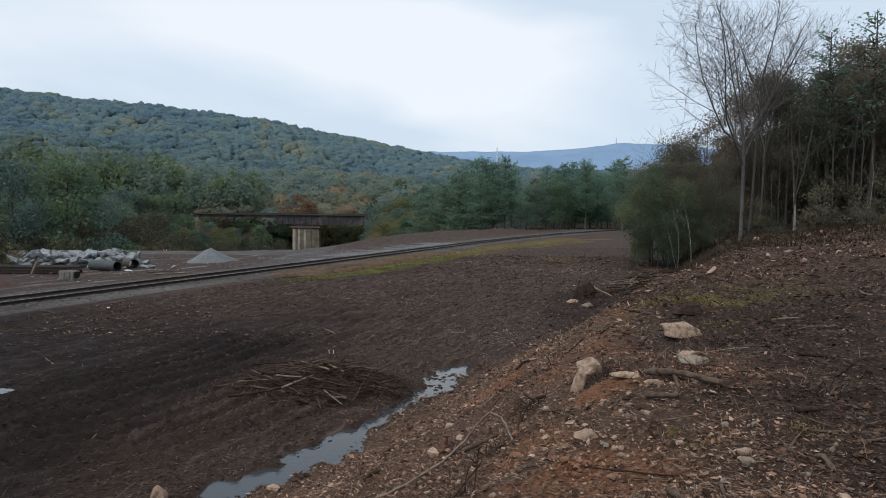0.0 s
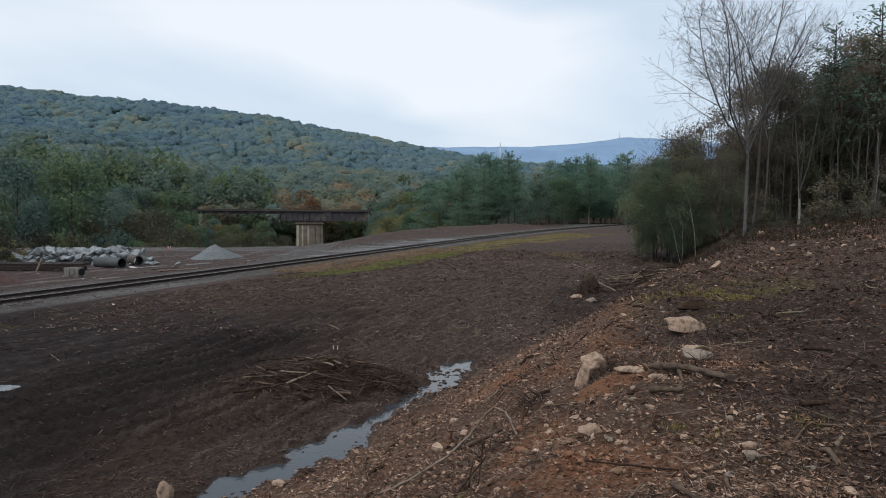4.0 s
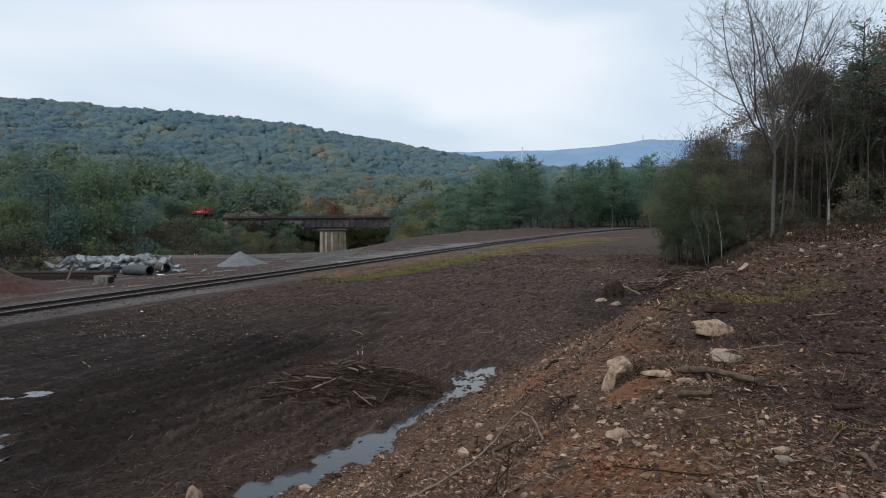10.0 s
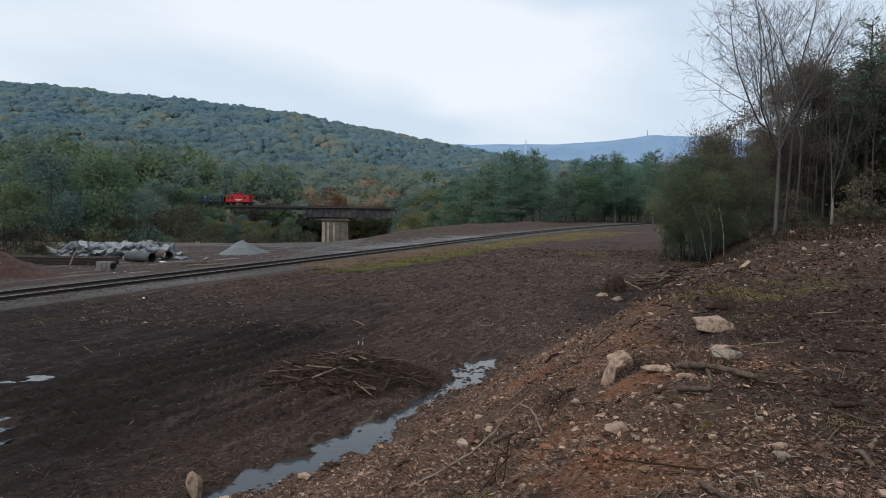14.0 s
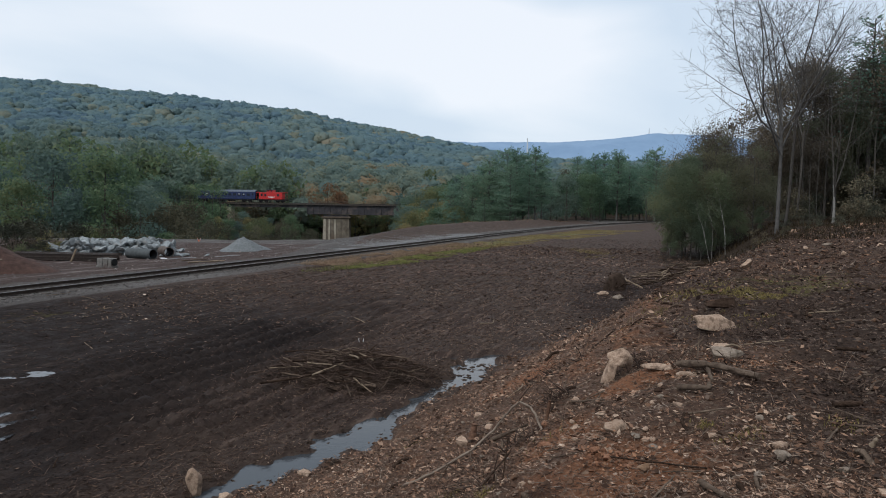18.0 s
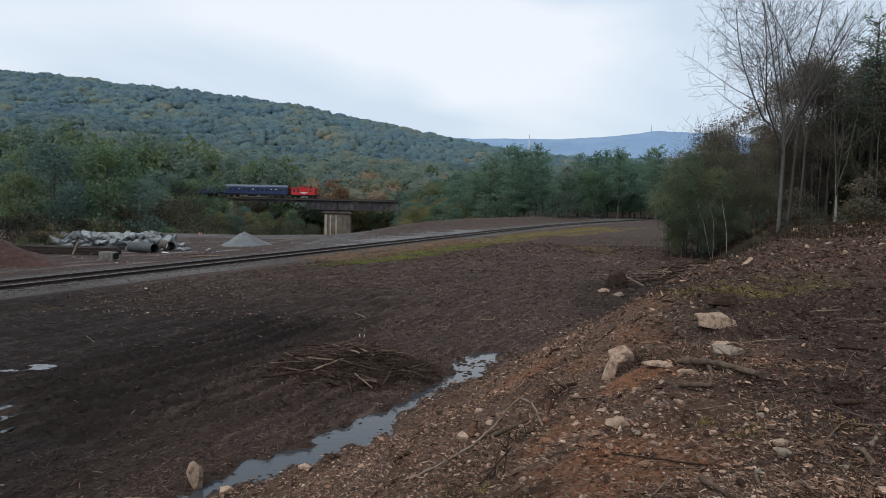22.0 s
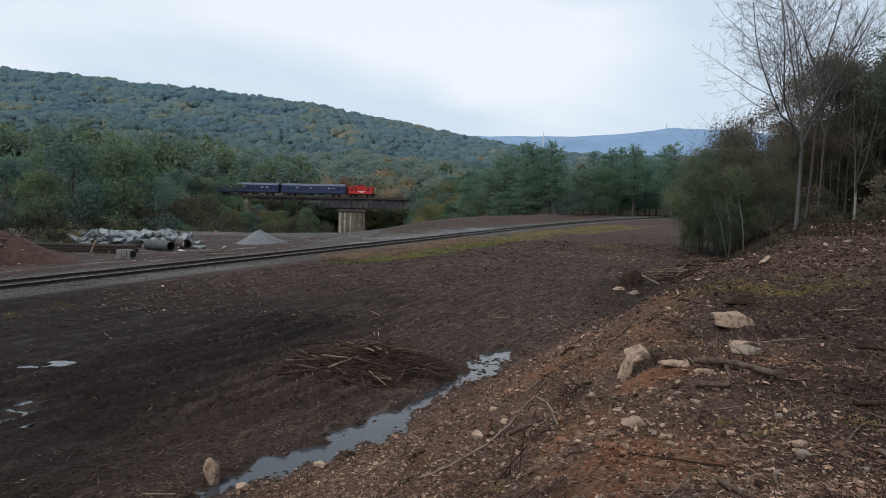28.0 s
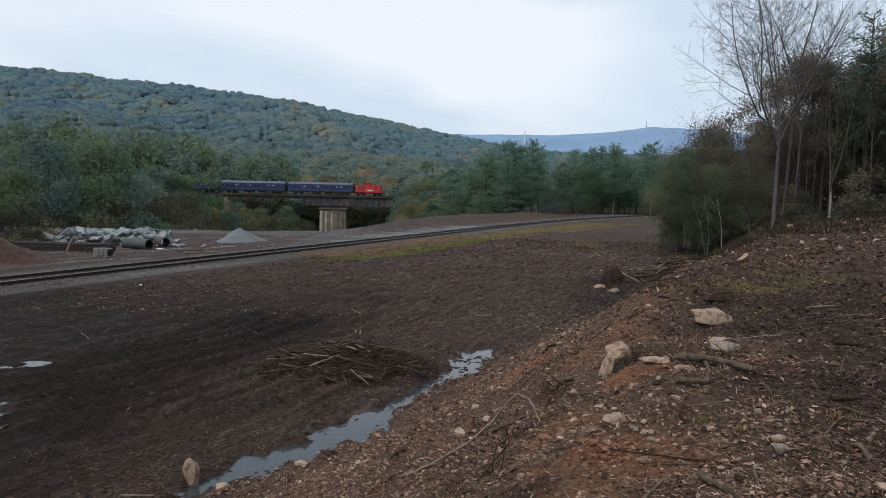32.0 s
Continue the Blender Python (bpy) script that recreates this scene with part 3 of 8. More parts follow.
def damp(x, y):
    """Wet black soil in the low part of the field."""
    d, s = ditch_ds(x, y)
    return sstep(2.1, 5.0, -d - 0.12 * (y - 12) + 1.6 * (1 - sstep(9, 14, y))) * (1 - 0.9 * np.exp(-((x + 2.8) / 3.0) ** 2 - ((y - 16.0) / 3.2) ** 2)) * (1 - sstep(20, 34, y))


def make_ground():
    gx = spread(-7, 9, 0.115, -4200, 4200, 1.05)
    gy = spread(2.5, 22, 0.115, -400, 4600, 1.035)
    X, Y = np.meshgrid(gx, gy)
    Z = height(X, Y)
    ny, nx = X.shape
    i, j = np.meshgrid(np.arange(ny - 1), np.arange(nx - 1), indexing="ij")
    F = np.stack([i * nx + j, i * nx + j + 1, (i + 1) * nx + j + 1, (i + 1) * nx + j], -1).reshape(-1, 4)
    V = np.stack([X, Y, Z], -1).reshape(-1, 3)
    me = mesh_np("ground", V, F, M_GROUND, True)
    x, y = V[:, 0], V[:, 1]
    d, s = ditch_ds(x, y)
    o = track_off(x, y)
    ye = np.interp(x, EDGE_X, EDGE_Y)
    bank = sstep(0.1, 0.9, d - 6.5 * sstep(0, 32, s)) * (o < 0)
    grav = np.maximum((1 - sstep(1.9, 3.0, np.where(o < 0, -o, o * 0.8))) * (y < 255), (o > 0) * (y < ye + 4) * 0.8)
    gr = np.exp(-((o + 5.2) / 1.9) ** 2) * sstep(37, 44, y) * (1 - sstep(62, 90, y)) * 0.8
    gr = np.maximum(gr, 0.62 * np.exp(-((o + 3.0 + 0.09 * (y - 50)) / 2.6) ** 2) * sstep(56, 64, y) * (1 - sstep(100, 118, y)))
    gr = np.maximum(gr, 0.55 * np.exp(-((d - 7.5) / 1.6) ** 2 - ((s - 1.5) / 2.2) ** 2))
    gr = np.maximum(gr, 0.4 * np.exp(-((o + 4.2) / 1.3) ** 2) * (1 - sstep(20, 34, y)) * (y > 0))
    red = (o > 3) * (x < -14) * (y < 60) * 0.62
    red = np.maximum(red, 0.6 * np.exp(-(((y - ye + 9) / 8) ** 2)) * sstep(-11, -4, x) * (1 - sstep(20, 30, x)) * sstep(5, 9, o))
    wood = np.maximum(sstep(0, 6, y - ye) * (o > 2), sstep(200, 240, y))
    wood = np.maximum(wood, sstep(30, 38, s) * sstep(2, 6, d))
    wood = np.maximum(wood, sstep(15, 20, d))
    wood = np.maximum(wood, sstep(15, 21, s) * sstep(0.8, 2.5, d - 6.5 * sstep(0, 32, s)) * (1 - 0.6 * sstep(7, 9, d - 6.5 * sstep(0, 32, s)) * (1 - sstep(20, 26, s))))
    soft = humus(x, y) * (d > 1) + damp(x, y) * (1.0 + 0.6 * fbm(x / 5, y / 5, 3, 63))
    col = np.stack([bank, grav * (1 - 0.6 * (red > 0)), gr, np.clip(soft, 0, 1)], -1).astype(np.float32)
    sub = np.zeros_like(x)
    for cx, cy, rx, ry, am in SUBSOIL:
        sub = np.maximum(sub, am * np.exp(-((x - cx) / rx) ** 2 - ((y - cy) / ry) ** 2))
    colb = np.stack([red, wood, sub, np.ones_like(x)], -1).astype(np.float32)
    for nm, c in (("zone", col), ("zone_b", colb)):
        at = me.color_attributes.new(nm, "FLOAT_COLOR", "POINT")
        at.data.foreach_set("color", c.ravel())
    return tagged(new("ground", me), "cleared dark soil field with a brown littered bank", "ground", kind="structure")


ground = make_ground()


def on(x, y):
    return float(height(x, y))


def make_water(name, x0, x1, y0, y1, z, label):
    bm = bmesh.new()
    bmesh.ops.create_grid(bm, x_segments=1, y_segments=1, size=0.5, matrix=Matrix.Translation(((x0 + x1) / 2, (y0 + y1) / 2, z)) @ Matrix.Diagonal((x1 - x0, y1 - y0, 1, 1)))
    return tagged(part(name, bm, M_WATER, None), label, "water", kind="structure")


make_water("water_ditch", -5.0, 1.6, 9.0, 21.0, WATER_Z, "still grey water standing in a shallow ditch")
make_water("water_rut_far", -11.75, -10.0, 14.9, 16.15, -0.45, "small puddle in a wheel rut")
make_water("water_rut_near", -10.0, -8.5, 11.4, 13.3, -0.52, "small puddle in a wheel rut")
make_water("water_river", -300, 20, 100, 262, -8.6, "dark river under the railway bridge")

# ---- distant ridge ----
def make_far_ridge():
    def build(nt, bsdf):
        v = n_pos(nt)
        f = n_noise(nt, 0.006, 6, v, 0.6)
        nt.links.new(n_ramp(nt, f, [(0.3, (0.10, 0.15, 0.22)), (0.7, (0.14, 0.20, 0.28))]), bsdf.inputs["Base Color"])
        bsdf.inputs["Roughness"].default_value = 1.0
        # a weak blue glow puts haze over the ridge
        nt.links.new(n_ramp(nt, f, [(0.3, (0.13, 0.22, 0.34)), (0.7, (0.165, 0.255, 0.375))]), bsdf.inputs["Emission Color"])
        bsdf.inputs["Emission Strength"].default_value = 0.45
    m = material("far_blue_ridge", build)
    xs = np.linspace(-2500, 3500, 300)
    top = np.interp(xs, [-2500, -700, -109, 390, 678, 948, 1245, 1700, 2400, 3500], [300, 320, 336, 334, 357, 390, 379, 330, 250, 200]) + fbm(xs / 60, xs * 0, 4, 44) * 9
    V, F = [], []
    for k, (f, yy) in enumerate(((0.0, 2700), (0.45, 3050), (0.85, 3350), (1.0, 3500), (0.8, 3800))):
        V.append(np.stack([xs, np.full_like(xs, yy) + fbm(xs / 200, xs * 0 + k, 3, 45) * 120, top * f + (fbm(xs / 90, xs * 0 + k, 3, 46) * 24 if 0 < f < 1 else 0)], -1))
    n = len(xs)
    i, j = np.meshgrid(np.arange(4), np.arange(n - 1), indexing="ij")
    F = np.stack([i * n + j, i * n + j + 1, (i + 1) * n + j + 1, (i + 1) * n + j], -1).reshape(-1, 4)
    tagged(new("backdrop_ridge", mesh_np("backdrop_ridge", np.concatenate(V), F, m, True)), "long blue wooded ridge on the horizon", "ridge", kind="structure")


make_far_ridge()

# ---- woods on the hill: one sheet of crowns ----
def make_hill_woods():
    """The woods of the hillside: lobed crowns of many sizes over a dim sheet of undergrowth, from the far track to the ridge."""
    rng = np.random.default_rng(70)
    X, Y = np.meshgrid(np.arange(-900, 420, 9.0), np.arange(285, 980, 9.0))
    Z = height(X, Y) + 7.0 + fbm(X / 20, Y / 20, 2, 77) * 3
    ny, nx = X.shape
    i, j = np.meshgrid(np.arange(ny - 1), np.arange(nx - 1), indexing="ij")
    F0 = np.stack([i * nx + j, i * nx + j + 1, (i + 1) * nx + j + 1, (i + 1) * nx + j], -1).reshape(-1, 4)
    V0 = np.stack([X, Y, Z], -1).reshape(-1, 3)
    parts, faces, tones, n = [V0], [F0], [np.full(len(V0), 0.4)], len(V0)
    # share of the less hazed foot tones, fading with distance
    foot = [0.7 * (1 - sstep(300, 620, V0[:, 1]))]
    ph = np.linspace(0.0, 2.15, 7)
    th = np.arange(9) * 2 * np.pi / 9
    pi_, tj = np.meshgrid(np.arange(6), np.arange(9), indexing="ij")
    f0 = np.stack([pi_ * 9 + tj, (pi_ + 1) * 9 + tj, (pi_ + 1) * 9 + (tj + 1) % 9, pi_ * 9 + (tj + 1) % 9], -1).reshape(-1, 4)
    for y0, y1, cell, per in ((241, 286, 6.2, 220), (286, 400, 7.2, 160), (400, 520, 7.6, 85), (520, 680, 8.0, 42), (680, 945, 8.6, 20)):
        gx, gy = np.meshgrid(np.arange(-0.84 * y1, 0.42 * y1, cell), np.arange(y0, y1, cell))
        x = (gx + rng.uniform(-0.5, 0.5, gx.shape) * cell).ravel()
        y = (gy + rng.uniform(-0.5, 0.5, gy.shape) * cell).ravel()
        k = (x > -0.83 * y - 8) & (x < 0.40 * y)
        if y0 < 280:
            k = (x > -0.36 * y) & (x < 0.04 * y)
        x, y = x[k], y[k]
        m = len(x)
        r = (0.75 if y0 < 280 else 1.0) * 3.8 + 4.6 * rng.uniform(0, 1, m) ** 1.6
        tall = r * rng.uniform(0.75, 1.2, m)
        top = 10.5 + 4.5 * rng.uniform(0, 1, m) + 0.35 * r + fbm(x / 30, y / 30, 2, 78) * 7
        if y0 < 280:
            top -= 3.0
        # the tone's last term paints in a dark hollow on the hill's left
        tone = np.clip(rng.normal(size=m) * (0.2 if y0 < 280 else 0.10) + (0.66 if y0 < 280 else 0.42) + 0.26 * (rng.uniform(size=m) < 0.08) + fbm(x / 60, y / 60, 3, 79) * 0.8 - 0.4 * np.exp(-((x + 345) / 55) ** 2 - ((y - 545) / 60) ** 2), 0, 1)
        a, b, c = (rng.uniform(0, 6.283, (m, 1, 1)) for _ in range(3))
        P, T = ph[None, :, None], th[None, None, :]
        g = (0.82 if y0 < 400 else 0.9 if y0 < 520 else 1.0) + np.sin(P) * (0.20 * np.sin(3 * T + a) + 0.16 * np.sin(2 * T + 3.4 * P + b)) + 0.12 * np.sin(5 * P + 4 * T + c) * np.sin(P) + rng.normal(size=(m, 7, 9)) * 0.07 * np.sin(P)
        V = np.stack([x[:, None, None] + r[:, None, None] * g * np.sin(P) * np.cos(T), y[:, None, None] + r[:, None, None] * g * np.sin(P) * np.sin(T),
                      (height(x, y) + top - tall)[:, None, None] + tall[:, None, None] * g * np.cos(P) + 0 * T], -1).reshape(-1, 3)
        parts.append(V)
        faces.append((f0[None] + 63 * np.arange(m)[:, None, None]).reshape(-1, 4) + n)
        tones.append(np.repeat(tone, 63))
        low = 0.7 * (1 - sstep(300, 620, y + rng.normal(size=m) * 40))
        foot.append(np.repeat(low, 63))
        n += len(V)
        # sprays of leaves that break the crowns' outlines
        u = rng.normal(size=(m, per, 3))
        u /= np.linalg.norm(u, axis=2)[:, :, None]
        u[:, :, 2] = np.where(u[:, :, 2] < -0.25, -u[:, :, 2], u[:, :, 2])
        q = rng.uniform(0.78 if y0 < 520 else 0.9, 1.12, (m, per, 1))
        C = np.stack([x, y, height(x, y) + top - tall], -1)[:, None] + u * q * np.stack([r, r, tall], -1)[:, None]
        V, F = leaf_quads(rng, C.reshape(-1, 3), np.repeat(r * (0.098 if per > 100 else 0.125 if per > 80 else 0.165 if per > 40 else 0.20) * rng.uniform(0.8, 1.2, m), per)[:, None], 0, 0.8, u.reshape(-1, 3) + np.array([0, 0, 0.3]), 0.45)
        parts.append(V)
        faces.append(F + n)
        tones.append(np.repeat(tone, per * 4))
        foot.append(np.repeat(low, per * 4))
        n += len(V)
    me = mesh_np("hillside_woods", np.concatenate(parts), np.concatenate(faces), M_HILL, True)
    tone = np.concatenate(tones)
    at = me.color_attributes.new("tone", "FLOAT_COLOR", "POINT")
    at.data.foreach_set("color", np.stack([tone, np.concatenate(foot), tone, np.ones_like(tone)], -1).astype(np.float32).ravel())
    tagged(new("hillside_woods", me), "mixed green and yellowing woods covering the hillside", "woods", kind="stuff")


make_hill_woods()

# ---- the near railway track ----
def rail_profile(P, N, side):
    """A flat-bottomed rail along the points P (foot level), N pointing sideways."""
    prof = [(-0.065, 0.0), (0.065, 0.0), (0.065, 0.012), (0.012, 0.024), (0.012, 0.09), (0.035, 0.098), (0.035, 0.13), (-0.035, 0.13), (-0.035, 0.098), (-0.012, 0.09), (-0.012, 0.024), (-0.065, 0.012)]
    k = len(prof)
    V = np.stack([P + N * (side + a) + np.array([0, 0, b]) for a, b in prof], 1).reshape(-1, 3)
    n = len(P)
    i, j = np.meshgrid(np.arange(n - 1), np.arange(k), indexing="ij")
    F = np.stack([i * k + j, i * k + (j + 1) % k, (i + 1) * k + (j + 1) % k, (i + 1) * k + j], -1).reshape(-1, 4)
    return V, F


def make_track():
    track = tagged(new("railway_track"), "single railway track with rusty rails on timber sleepers", "railway track")
    ys = np.arange(-20, 240, 1.0)
    xs = track_x(ys)
    P = np.stack([xs, ys, np.full_like(xs, 0.17)], -1)
    D = np.gradient(P, axis=0)
    D /= np.linalg.norm(D, axis=1)[:, None]
    N = np.stack([-D[:, 1], D[:, 0], np.zeros(len(D))], -1)
    C = P + N * 0.72
    for side in (-0.755, 0.755):
        V, F = rail_profile(C, N, side)
        rail = part_np("rail", V, F, M_RAIL, track)
        head = part_np("rail_head", *rail_profile(C + np.array([0, 0, 0.1305]), N, side), M_RAIL_TOP, rail, "worn bright running surface")
        # only a thin cap: squeeze the copy onto the rail's top
        co = np.array([v.co for v in head.data.vertices])
        k = 12
        base = co.reshape(-1, k, 3)
        cz = base[:, 0:1, 2]
        mid = (base[:, 0] + base[:, 1])[:, None] / 2
        base = mid + (base - mid) * 0.5
        base[:, :, 2] = cz + (base[:, :, 2] - cz) * 0.16
        head.data.vertices.foreach_set("co", base.ravel().astype(np.float32))
    bm = boxm(0.23, 2.6, 0.16, bevel=0.012)
    first = part("sleeper", bm, M_SLEEPER, track)
    L = np.concatenate([[0], np.cumsum(np.linalg.norm(np.diff(C, axis=0), axis=1))])
    rng = np.random.default_rng(5)
    count = 0
    for q in np.arange(22, L[-1] - 40, 0.62):
        x, y = np.interp(q, L, C[:, 0]), np.interp(q, L, C[:, 1])
        a = math.degrees(math.atan2(np.interp(q, L, D[:, 1]), np.interp(q, L, D[:, 0])))
        ob = first if not count else first.copy()
        if count:
            scene.collection.objects.link(ob)
        ob.parent = track
        ob.matrix_basis = pose(x + rng.normal() * 0.02, y, 0.072 + rng.normal() * 0.006, 0, 0, a + rng.normal() * 1.2)
        count += 1
        if count >= 300:
            break


make_track()

M_STONE = surface("ballast_stone", (0.066, 0.058, 0.053), (0.20, 0.18, 0.165), 9, 0.9, bump=0.3)


def pebbles(rng, X, Y, size, squash=0.7, z=None):
    """Many small broken stones, eight faces each, half sunk into the ground."""
    n = len(X)
    base = np.array([(1, 0, 0), (-1, 0, 0), (0, 1, 0), (0, -1, 0), (0, 0, 1), (0, 0, -1)], float)
    f = np.array([(0, 2, 4), (2, 1, 4), (1, 3, 4), (3, 0, 4), (2, 0, 5), (1, 2, 5), (3, 1, 5), (0, 3, 5)])
    V = base[None] * rng.uniform(0.55, 1.25, (n, 6, 1)) * size[:, None, None]
    V = V + rng.normal(size=(n, 6, 3)) * 0.22 * size[:, None, None]
    a = rng.uniform(0, 6.283, n)
    c, s = np.cos(a)[:, None], np.sin(a)[:, None]
    V[:, :, 0], V[:, :, 1] = V[:, :, 0] * c - V[:, :, 1] * s, V[:, :, 0] * s + V[:, :, 1] * c
    V[:, :, 2] *= squash
    Z = height(X, Y) if z is None else z
    V += np.stack([X, Y, Z + size * 0.15], -1)[:, None]
    F = (f[None] + 6 * np.arange(n)[:, None, None]).reshape(-1, 3)
    return V.reshape(-1, 3), F


def make_ballast():
    rng = np.random.default_rng(6)
    n = 15000
    y = 14 + 130 * rng.uniform(0, 1, n) ** 1.6
    o = rng.normal(size=n) * 1.5
    o = np.where((o < -2.3) | (o > 3.2), o * 0.3, o)
    sl = (track_x(y + 1) - track_x(y - 1)) / 2
    nn = np.sqrt(1 + sl ** 2)
    x = track_x(y) - (o + 0.72) * nn
    V, F = pebbles(rng, x, y, rng.uniform(0.03, 0.075, n))
    tagged(new("track_ballast", mesh_np("track_ballast", V, F, M_STONE)), "grey crushed stone ballast round the sleepers", "ballast", kind="stuff")


make_ballast()

# ---- the railway bridge ----
BY, BZ = 228.0, 3.8        # line of the far track and its rail level


def make_bridge():
    br = tagged(new("railway_bridge"), "old dark steel girder railway bridge on concrete piers", "bridge")
    br.matrix_basis = pose(0, BY, 0)
    zt = BZ - 0.35
    part("deck", boxm(66.6, 4.6, 0.35, pose(-53.7, 0, zt - 0.15), 0.03), M_SLEEPER, br, "dark timber deck")
    for sy in (-1.6, 1.6):
        g = part("girder", boxm(29, 0.12, 0.9, pose(-71.5, sy, zt - 0.35 - 0.45)), M_GIRDER, br)
        for z in (-0.38, -1.22):
            part("flange", boxm(29, 0.45, 0.07, pose(-71.5, sy, zt + z)), M_GIRDER, g)
        for k in range(13):
            part("stiffener", boxm(0.1, 0.3, 0.78, pose(-85.5 + 2.33 * k, sy + (0.18 if sy > 0 else -0.18), zt - 0.8)), M_GIRDER, g)
        g = part("girder", boxm(35.6, 0.14, 3.1, pose(-39.4, sy * 1.05, zt - 0.35 - 1.55)), M_GIRDER, br, "deep dark plate girder")
        for z in (-0.38, -3.4):
            part("flange", boxm(35.6, 0.5, 0.09, pose(-39.4, sy * 1.05, zt + z)), M_GIRDER, g)
        for k in range(19):
            part("stiffener", boxm(0.12, 0.32, 2.95, pose(-57 + 1.97 * k, sy * 1.05 + (0.2 if sy > 0 else -0.2), zt - 1.9)), M_GIRDER, g)
    bm = bmesh.new()
    box(bm, 9.6, 3.6, 9.6, pose(-47.1, 0, -6.0))
    for v in bm.verts:
        if v.co.z > -3:
            v.co.x = -47.1 + (v.co.x + 47.1) * 0.93
            v.co.y *= 0.85
    pier = part("pier", bm, M_CONCRETE, br, "streaked concrete bridge pier")
    part("pier_cap", boxm(10.2, 3.9, 0.5, pose(-47.1, 0, -0.96), 0.06), M_CONCRETE, pier)
    for k, w in enumerate((0.9, 0.6, 0.7, 0.5, 0.5)):
        part("buttress", boxm(w, 0.3, 8.9, pose((-51.0, -49.4, -47.4, -45.3, -43.5)[k], -1.72, -6.1, -1.6), 0.04), M_CONCRETE_PALE if k < 3 else M_CONCRETE, pier)
    part("bearing", boxm(9.0, 3.3, 0.5, pose(-47.1, 0, -0.46)), M_GIRDER, br)
    part("end_pier", boxm(1.3, 3.6, 12, pose(-84.4, 0, zt - 1.26 - 6), 0.05), M_CONCRETE_PALE, br, "pale concrete end pier")
    part("abutment", boxm(3.0, 5.2, 9, pose(-20.2, 0, BZ - 0.6 - 4.5), 0.05), M_CONCRETE, br)
    for sy in (-2.2, 2.2):
        r = part("railing", boxm(65.6, 0.05, 0.06, pose(-53.7, sy, zt + 1.05)), M_GIRDER, br)
        part("rail_bar", boxm(65.6, 0.04, 0.05, pose(-53.7, sy, zt + 0.6)), M_GIRDER, r)
        for k in range(22):
            part("post", boxm(0.07, 0.07, 1.1, pose(-86 + 2.95 * k, sy, zt + 0.55)), M_GIRDER, r)
    tr = tagged(new("bridge_track"), "railway track crossing the bridge", "railway track")
    tr.matrix_basis = pose(0, BY, 0)
    for sy in (-0.755, 0.755):
        part("rail", boxm(215, 0.07, 0.15, pose(-95, sy, BZ - 0.075)), M_RAIL, tr)
    sl = boxm(0.23, 2.6, 0.16, bevel=0.012)
    first = part("sleeper", sl, M_SLEEPER, tr)
    first.matrix_basis = pose(-87, 0, BZ - 0.2)
    for k in range(1, 107):
        o = first.copy()
        scene.collection.objects.link(o)
        o.matrix_basis = pose(-87 + 0.62 * k, 0, BZ - 0.2)


make_bridge()

# ---- the train ----
def wheelset(parent, x, z, r=0.42):
    """Two wheels on an axle; its own pose, so that it can turn."""
    ax = part("wheelset", cylm(0.08, 0.08, 1.5, pose(0, -0.75, 0, -90), 8), M_BLACK, parent)
    ax.matrix_basis = pose(x, 0, z)
    for sy in (-0.79, 0.68):
        part("wheel", cylm(r, r, 0.11, pose(0, sy, 0, -90), 20), M_BLACK, ax)
    return ax


def truck(parent, x, gauge=1.0):
    t = part("truck", boxm(2.6, 0.18, 0.22, pose(0, -0.95, 0.55), 0.03), M_BLACK, parent)
    t.matrix_basis = pose(x, 0, 0)
    part("side_frame", boxm(2.6, 0.18, 0.22, pose(0, 0.95, 0.55), 0.03), M_BLACK, t)
    part("bolster", boxm(0.4, 2.0, 0.25, pose(0, 0, 0.62), 0.03), M_BLACK, t)
    return t


